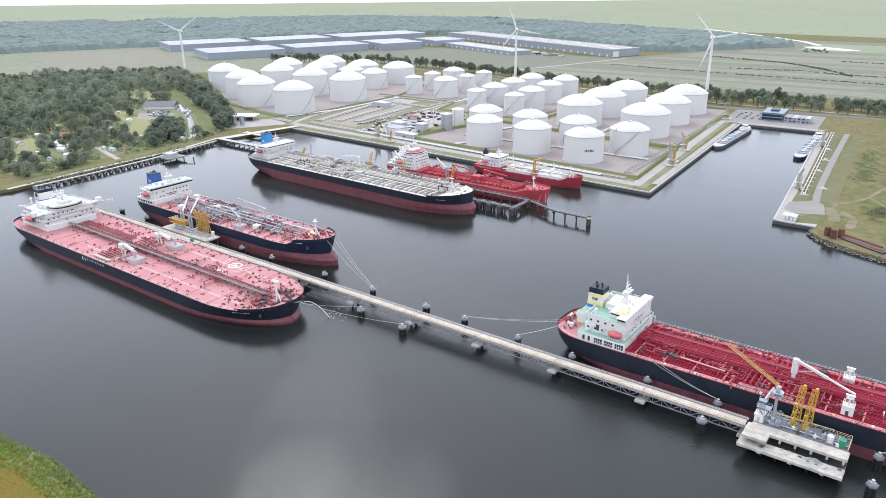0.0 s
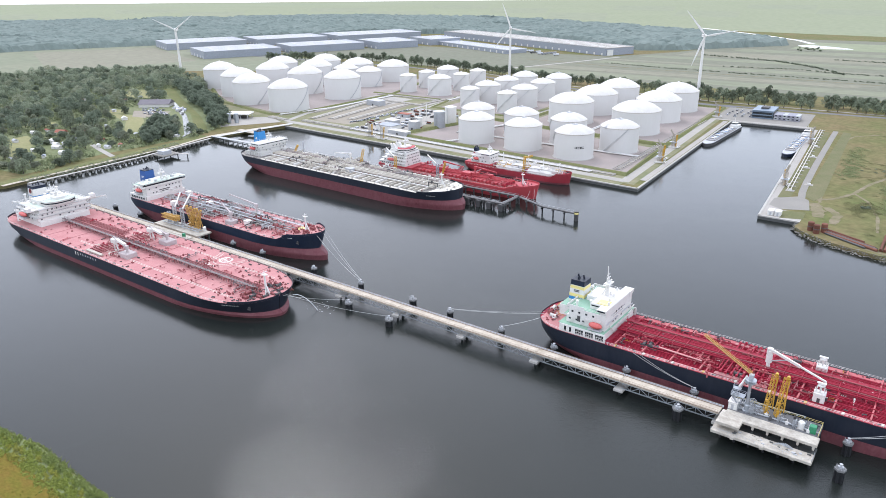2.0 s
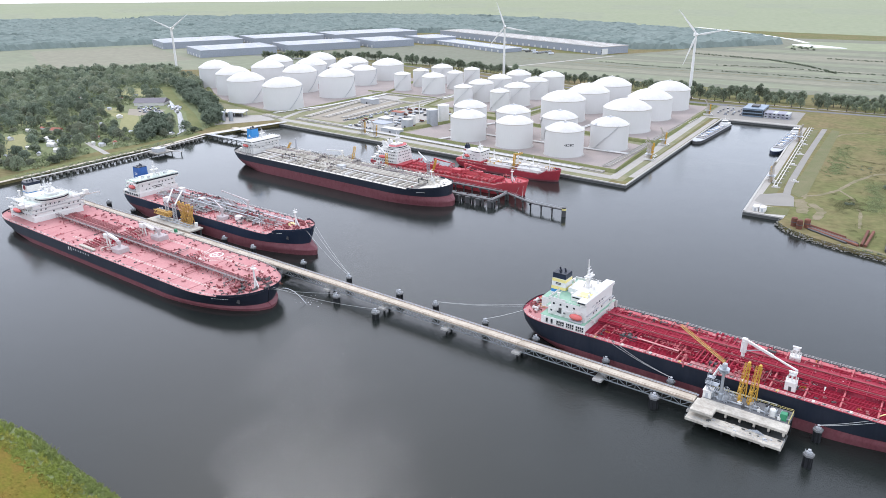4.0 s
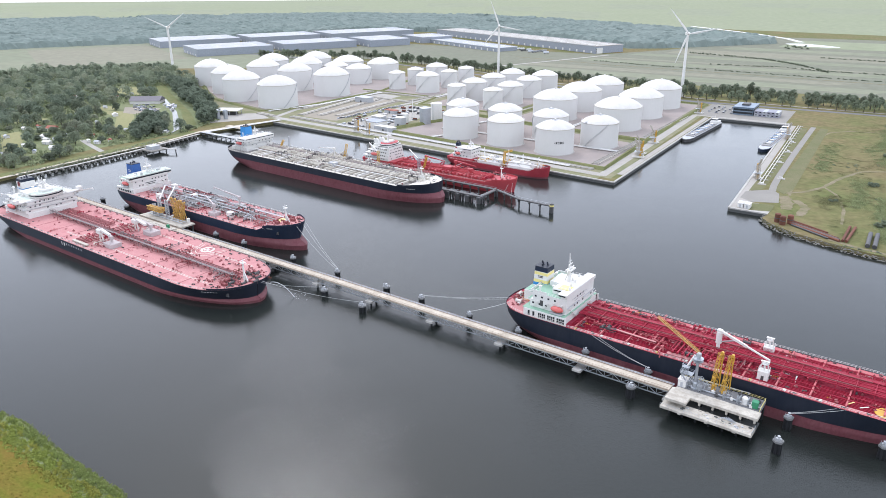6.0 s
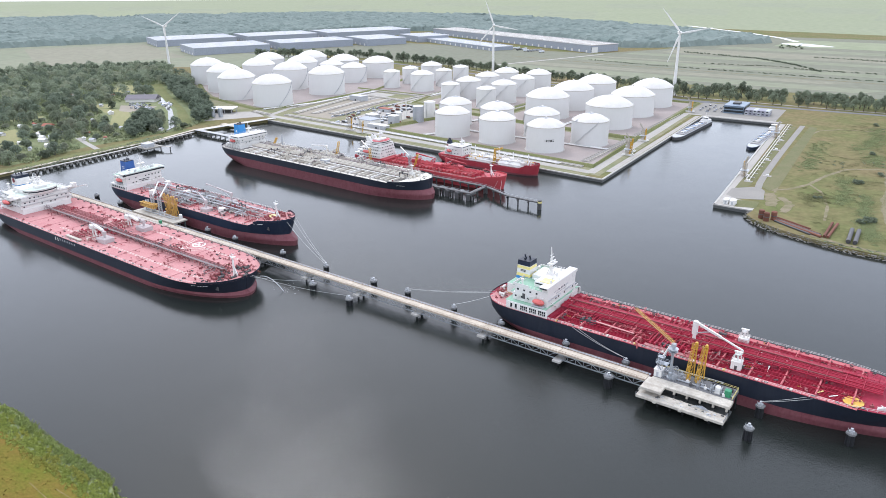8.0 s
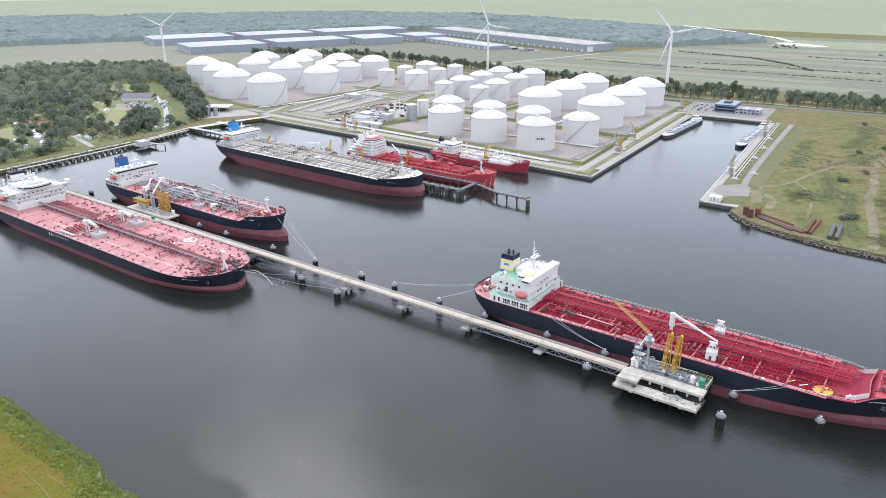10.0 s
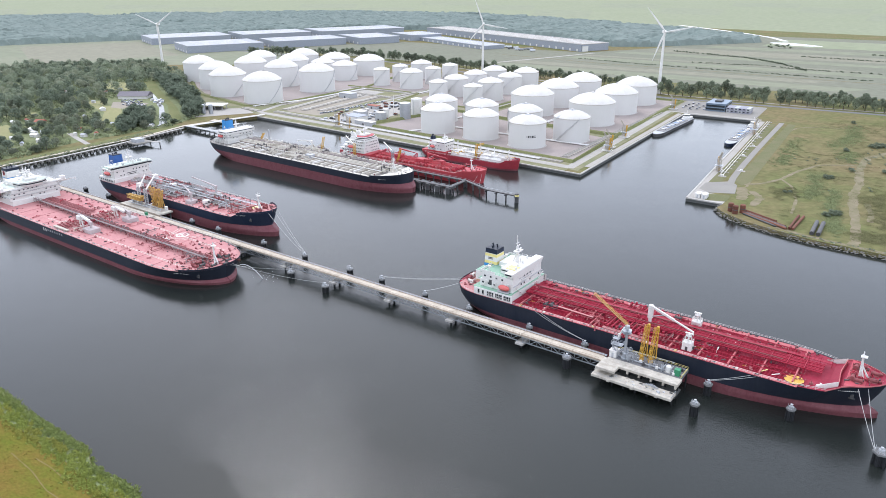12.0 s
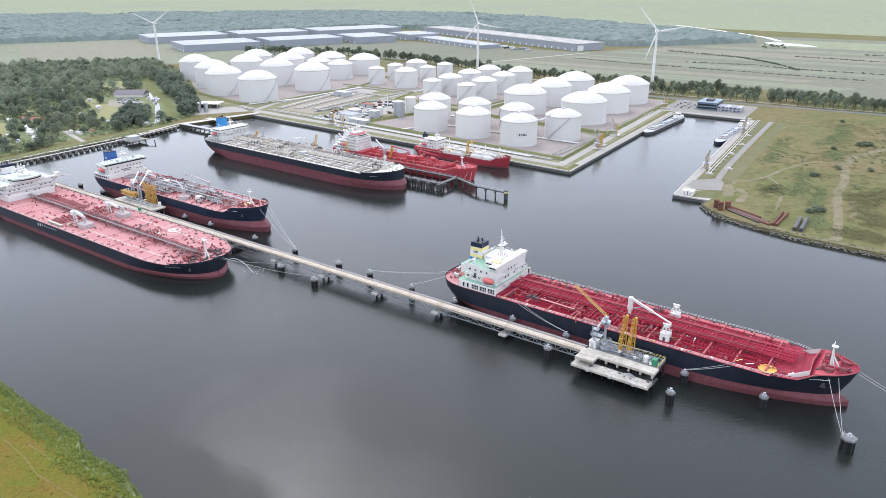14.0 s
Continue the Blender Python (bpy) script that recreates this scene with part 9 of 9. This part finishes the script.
# Low pipe tracks with pale concrete edges run between the pits.
for x0, y0, x1, y1, n in ((-640, 566, -500, 559, 5), (-505, 559, -250, 543, 4), (-670, 610, -676, 760, 4), (-660, 728, -590, 722, 5), (-596, 730, -588, 915, 4), (-700, 764, -600, 766, 4), (-440, 690, -440, 900, 3), (-640, 580, -664, 700, 6), (-600, 600, -612, 716, 6), (-620, 590, -640, 716, 6), (-690, 560, -660, 556, 5), (-256, 560, -266, 820, 4)):
    a, b = Vector((x0, y0, 0)), Vector((x1, y1, 0))
    way = (b - a).normalized()
    side = Vector((-way.y, way.x, 0))
    tk = thing("pipe_track", "bundle of low pale pipes on concrete sleepers", "pipe track", group="terminal pipe tracks")
    for k in range(n):
        o = side * (k - n / 2) * 1.3 + Vector((0, 0, LAND + 1.0))
        part("pipe", Geo().tube(a + o, b + o, 0.22 + 0.1 * (k % 3), n=6), (CREAM, PIPE_TAN, PIPE_GREY, PIPE_TAN)[k % 4], tk)
    m_ = int((b - a).length / 9)
    for i in range(m_ + 1):
        c = a.lerp(b, i / m_)
        part("sleeper", Geo().beam(c - side * n * 0.75 + Vector((0, 0, LAND + 0.45)), c + side * n * 0.75 + Vector((0, 0, LAND + 0.45)), 0.6, 0.7), PAVING, tk)
    for s in (-1, 1):
        part("kerb", Geo().beam(a + side * s * (n * 0.75 + 0.8) + Vector((0, 0, LAND + 0.2)), b + side * s * (n * 0.75 + 0.8) + Vector((0, 0, LAND + 0.2)), 0.5, 0.7), PAVING, tk)
mixer = random.Random(3)
for k in range(64):
    x, y = mixer.uniform(-574, -500), mixer.uniform(562, 694)
    m = mixer.choice((RUST, GREY, OFFWHITE, STEEL_DARK, GALV))
    sk = thing("equipment_skid", "pumps and pipework on a steel skid", "equipment", (x, y, LAND + 0.1), mixer.choice((0, 90)), group="plant equipment")
    part("frame", Geo().block(-3, 3, -1.2, 1.2, 0, 0.5, 0.1), STEEL_DARK, sk)
    part("vessel", Geo().tube((-2.4, 0, 1.5), (2.4, 0, 1.5), 0.9, n=10), m, sk, smooth=True)
    part("pipe", Geo().path([(-2.8, 0.8, 0.5), (-2.8, 0.8, 2.2), (2.8, 0.8, 2.2)], 0.25), OFFWHITE, sk)

# Rusty pipes and tanks stored on the eastern shore.
for x, y in ((-93, 487), (-89, 483), (-85.5, 488)):
    bl = thing("rusty_buoy_tank", "rusty upright steel drum standing on the shore", "steel drum", (x, y, LAND))
    part("drum", Geo().lathe(0, 0, [(1.9, 0), (1.9, 5.4), (1.4, 5.8), (0.2, 5.9)], 16), RUST, bl, smooth=True)
    part("band", Geo().lathe(0, 0, [(1.92, 2.6), (2.05, 2.7), (2.05, 3.0), (1.92, 3.1)], 16), STEEL_DARK, bl)
for k, (ax, ay, bx, by, r, m) in enumerate((
    (-86, 490, -55, 472, 0.8, RUST), (-86, 488, -54, 470, 0.8, STEEL_DARK), (-85, 486, -53.5, 468, 0.8, RUST), (-84, 492, -62, 480, 0.7, RUST), (-84, 484.5, -60, 469.5, 0.6, STEEL_DARK),
    (-52, 469, -52.5, 500, 0.9, RUST), (-50, 469, -49.5, 500, 0.9, RUST), (-38.5, 466, -40, 492, 1.3, STEEL_DARK), (-34.8, 466, -36.2, 492, 1.3, STEEL_DARK),
)):
    g = Geo()
    a, b = Vector((ax, ay, LAND + r)), Vector((bx, by, LAND + r))
    way = (b - a).normalized()
    side = way.orthogonal().normalized()
    up = way.cross(side)
    ring = lambda c, q: [c + q * (math.cos(2 * math.pi * i / 14) * side + math.sin(2 * math.pi * i / 14) * up) for i in range(14)]
    g.rings([ring(a + way * 0.3, r * 0.86), ring(a, r * 0.86), ring(a, r), ring(b, r), ring(b, r * 0.86), ring(b - way * 0.3, r * 0.86)], True)
    solo("steel_pipe", g, m, "long rusty steel pipe lying on the shore" if m is RUST else "large dark steel pipe lying on the grass", "pipe", group="stored pipes", smooth=True)

# Riprap along the eastern shore, scrub on the meadow, reeds on the near bank.
def stone(g, r, x, y, z, s):
    p = [(x + s * r.uniform(0.6, 1.1) * math.cos(a), y + s * r.uniform(0.6, 1.1) * math.sin(a), z + s * r.uniform(-0.2, 0.2)) for a in [2 * math.pi * i / 6 for i in range(6)]]
    return g.add([*p, (x, y, z + s * 0.6), (x, y, z - s * 0.5)], [(i, (i + 1) % 6, 6) for i in range(6)] + [((i + 1) % 6, i, 7) for i in range(6)])


g, rr = Geo(), random.Random(8)
for p in along([(-103, 499), (-104, 490), (-97, 480), (-79, 469), (-58, 462), (-38, 457), (14, 453), (60, 454), (120, 457), (250, 472)], 0.45):
    for _ in range(2):
        u = rr.random()
        stone(g, rr, p.x + rr.uniform(-0.8, 0.8), p.y - 1.6 + 3.8 * u, -0.3 + 2.8 * u, rr.uniform(0.35, 0.85))
solo("riprap", g, RIPRAP, "loose grey riprap stones along the shore", "stones", kind="stuff")

def ground_leaves(g, r, x, y, width, leaves, leaf, height=0.3):
    """A low drift of nearly level leaves, thinning to its edge."""
    for _ in range(leaves):
        a, d = r.uniform(0, 6.283), width * 0.5 * math.sqrt(r.random())
        c = Vector((x + d * math.cos(a), y + d * math.sin(a), LAND + 0.08 + r.uniform(0.1, 1.0) * height))
        n = Vector((r.gauss(0, 0.35), r.gauss(0, 0.35), 1)).normalized()
        s = n.orthogonal().normalized()
        u = n.cross(s)
        f = leaf * r.uniform(0.6, 1.4)
        g.add([c - s * f, c - u * f * 0.7, c + s * f * 0.9, c + u * f * 0.8], [(0, 1, 2, 3)])


meadow, low = Geo(), Geo()
for _ in range(15000):
    x, y = rr.uniform(-95, 330), rr.uniform(466, 900)
    v = noise.noise((x * 0.018, y * 0.018, 5)) + 0.6 * noise.noise((x * 0.06, y * 0.06, 8))
    if v > -0.05 and (x > -62 or y > 590) and x > -80 - (y - 560) * 0.12:
        if v > 0.42 and rr.random() < 0.10:
            crown_geo(meadow, rr, x, y, LAND - 0.4, rr.uniform(1.0, 1.4 + 1.6 * v), rr.uniform(1.8, 4.0), 26, 0.4, 2)
        elif rr.random() < 0.22:
            ground_leaves(low, rr, x, y, rr.uniform(4.0, 11.0), 52, 0.3, 0.12)
for cx, cy, h in ((-35, 516, 5), (-32, 520, 4), (-38, 512, 4), (-55, 615, 4.5), (-52, 618, 3.5), (-43, 650, 4.5), (-37, 760, 6), (-33, 764, 5), (-41, 757, 5), (-73, 874, 4.5), (-58, 728, 4), (-73, 555, 2.6), (-70, 558, 2.2), (-20, 660, 4), (10, 640, 3)):
    crown_geo(meadow, rr, cx, cy, LAND - 0.3, h, h * 1.5, 160, 0.5, 5)
heath, green = Geo(), Geo()
for cx, cy, ax, ay, n in ((-10, 569, 11, 28, 300), (2, 520, 13, 16, 260), (-1, 482, 14, 10, 260), (-72, 556, 9, 16, 120), (12, 600, 16, 30, 260)):
    for _ in range(int(0.65 * n)):
        u, v = rr.gauss(0, 0.5), rr.gauss(0, 0.5)
        ground_leaves(heath, rr, cx + ax * u, cy + ay * v, rr.uniform(3.0, 8.0), 60, 0.32, 0.4)
for line, w, n in (([(-66, 624), (-58, 590), (-55, 553)], 5, 130), ([(-44, 580), (-40, 545), (-33, 505), (-26, 478)], 4, 240), ([(-95, 640), (-100, 700), (-104, 760)], 6, 160), ([(-70, 740), (-60, 800), (-70, 860)], 9, 260), ([(-50, 690), (-56, 730)], 7, 120)):
    pts = along(line, 1.0)
    for _ in range(n):
        p = rr.choice(pts)
        ground_leaves(green, rr, p.x + rr.gauss(0, w * 0.6), p.y + rr.gauss(0, w), rr.uniform(3.0, 8.0), 56, 0.28, 0.15)
solo("heath_scrub", heath, SCRUB, "dark olive heath scrub in broad drifts", "scrub", kind="stuff")
solo("green_weeds", green, GREEN_WEED, "fresh green weeds in streaks over the meadow", "weeds", kind="stuff")
for p in along([(-50, 460), (14, 457), (60, 458), (120, 461), (250, 476)], 1.6):
    crown_geo(meadow, rr, p.x, p.y + rr.uniform(0, 2.5), LAND - 0.8, rr.uniform(0.8, 1.9), rr.uniform(1.5, 3), 14, 0.5, 2)
solo("meadow_scrub", meadow, LEAF, "low bushes and weeds scattered over the meadow", "bushes", kind="stuff")
solo("meadow_weeds", low, SCRUB, "olive weeds and rank grass in drifts over the meadow", "weeds", kind="stuff")


def tuft(g, r, x, y, z, h, w, blades):
    """A fan of leaning blades."""
    for _ in range(blades):
        a = r.uniform(0, 6.283)
        dx, dy = math.cos(a), math.sin(a)
        b = r.uniform(0.1, 0.22) * w
        bx, by = x + r.uniform(-0.4, 0.4) * w, y + r.uniform(-0.4, 0.4) * w
        hh = h * r.uniform(0.6, 1.1)
        lean = r.uniform(0.35, 1.0) * h * 0.8
        g.add([(bx - dy * b, by + dx * b, z), (bx + dy * b, by - dx * b, z), (bx + dx * lean * 0.5 + dy * b * 0.8, by + dy * lean * 0.5 - dx * b * 0.8, z + hh * 0.7), (bx + dx * lean, by + dy * lean, z + hh), (bx + dx * lean * 0.5 - dy * b * 0.8, by + dy * lean * 0.5 + dx * b * 0.8, z + hh * 0.7)], [(0, 1, 2, 3, 4)])


reeds, herbs, yellow = Geo(), Geo(), Geo()
edge = along([(-430, 84), (-330, 85), (-290, 84), (-262, 88), (-230, 87), (-196, 88), (-186, 84), (-165, 86), (-150, 82), (-110, 84), (-60, 82)], 0.55)
for p in edge:
    for _ in range(7):
        d = rr.uniform(-0.6, 11.5)
        v = noise.noise((p.x * 0.07, d * 0.12, 2)) + 0.5 * noise.noise((p.x * 0.2, d * 0.4, 6))
        if d > 9 and rr.random() < (d - 9) / 2.5:
            continue
        g = reeds if d < 2.6 + 5.0 * v else yellow if v > 0.08 else herbs
        h = max(0.5, (1.9 + v) * (1.0 if d < 6 else 1.4 - d * 0.08))
        crown_geo(g, rr, p.x + rr.uniform(-0.5, 0.5), p.y + 0.2 - d, LAND - (1.5 if d < 0.8 else 0.5), h, rr.uniform(1.4, 2.8), 40, 0.24, 2, 0.6, core=False)
    if rr.random() < 0.6:
        d = rr.uniform(-0.6, 3.0)
        tuft(reeds, rr, p.x, p.y + 0.2 - d, LAND - (1.4 if d < 0.8 else 0.2), rr.uniform(1.4, 2.4), 0.8, 5)
solo("fresh_herbs", herbs, HERB, "fresh green herbs and nettles behind the reeds", "bank plants", kind="stuff")
solo("yellow_herbs", yellow, HERB_YELLOW, "yellow-green flowering herbs on the bank", "bank plants", kind="stuff")
solo("reed_fringe", reeds, REED, "grey-green reeds along the water's edge", "reeds", kind="stuff")
weeds = Geo()
for _ in range(3000):
    x, y = rr.uniform(-420, -60), rr.uniform(20, 76)
    if noise.noise((x * 0.05, y * 0.05, 7)) > -0.1:
        tuft(weeds, rr, x, y, LAND, rr.uniform(0.15, 0.4), 1.1, 3)
solo("meadow_grass", weeds, NEAR_MEADOW, "tufted ochre meadow grass", "grass", kind="stuff")
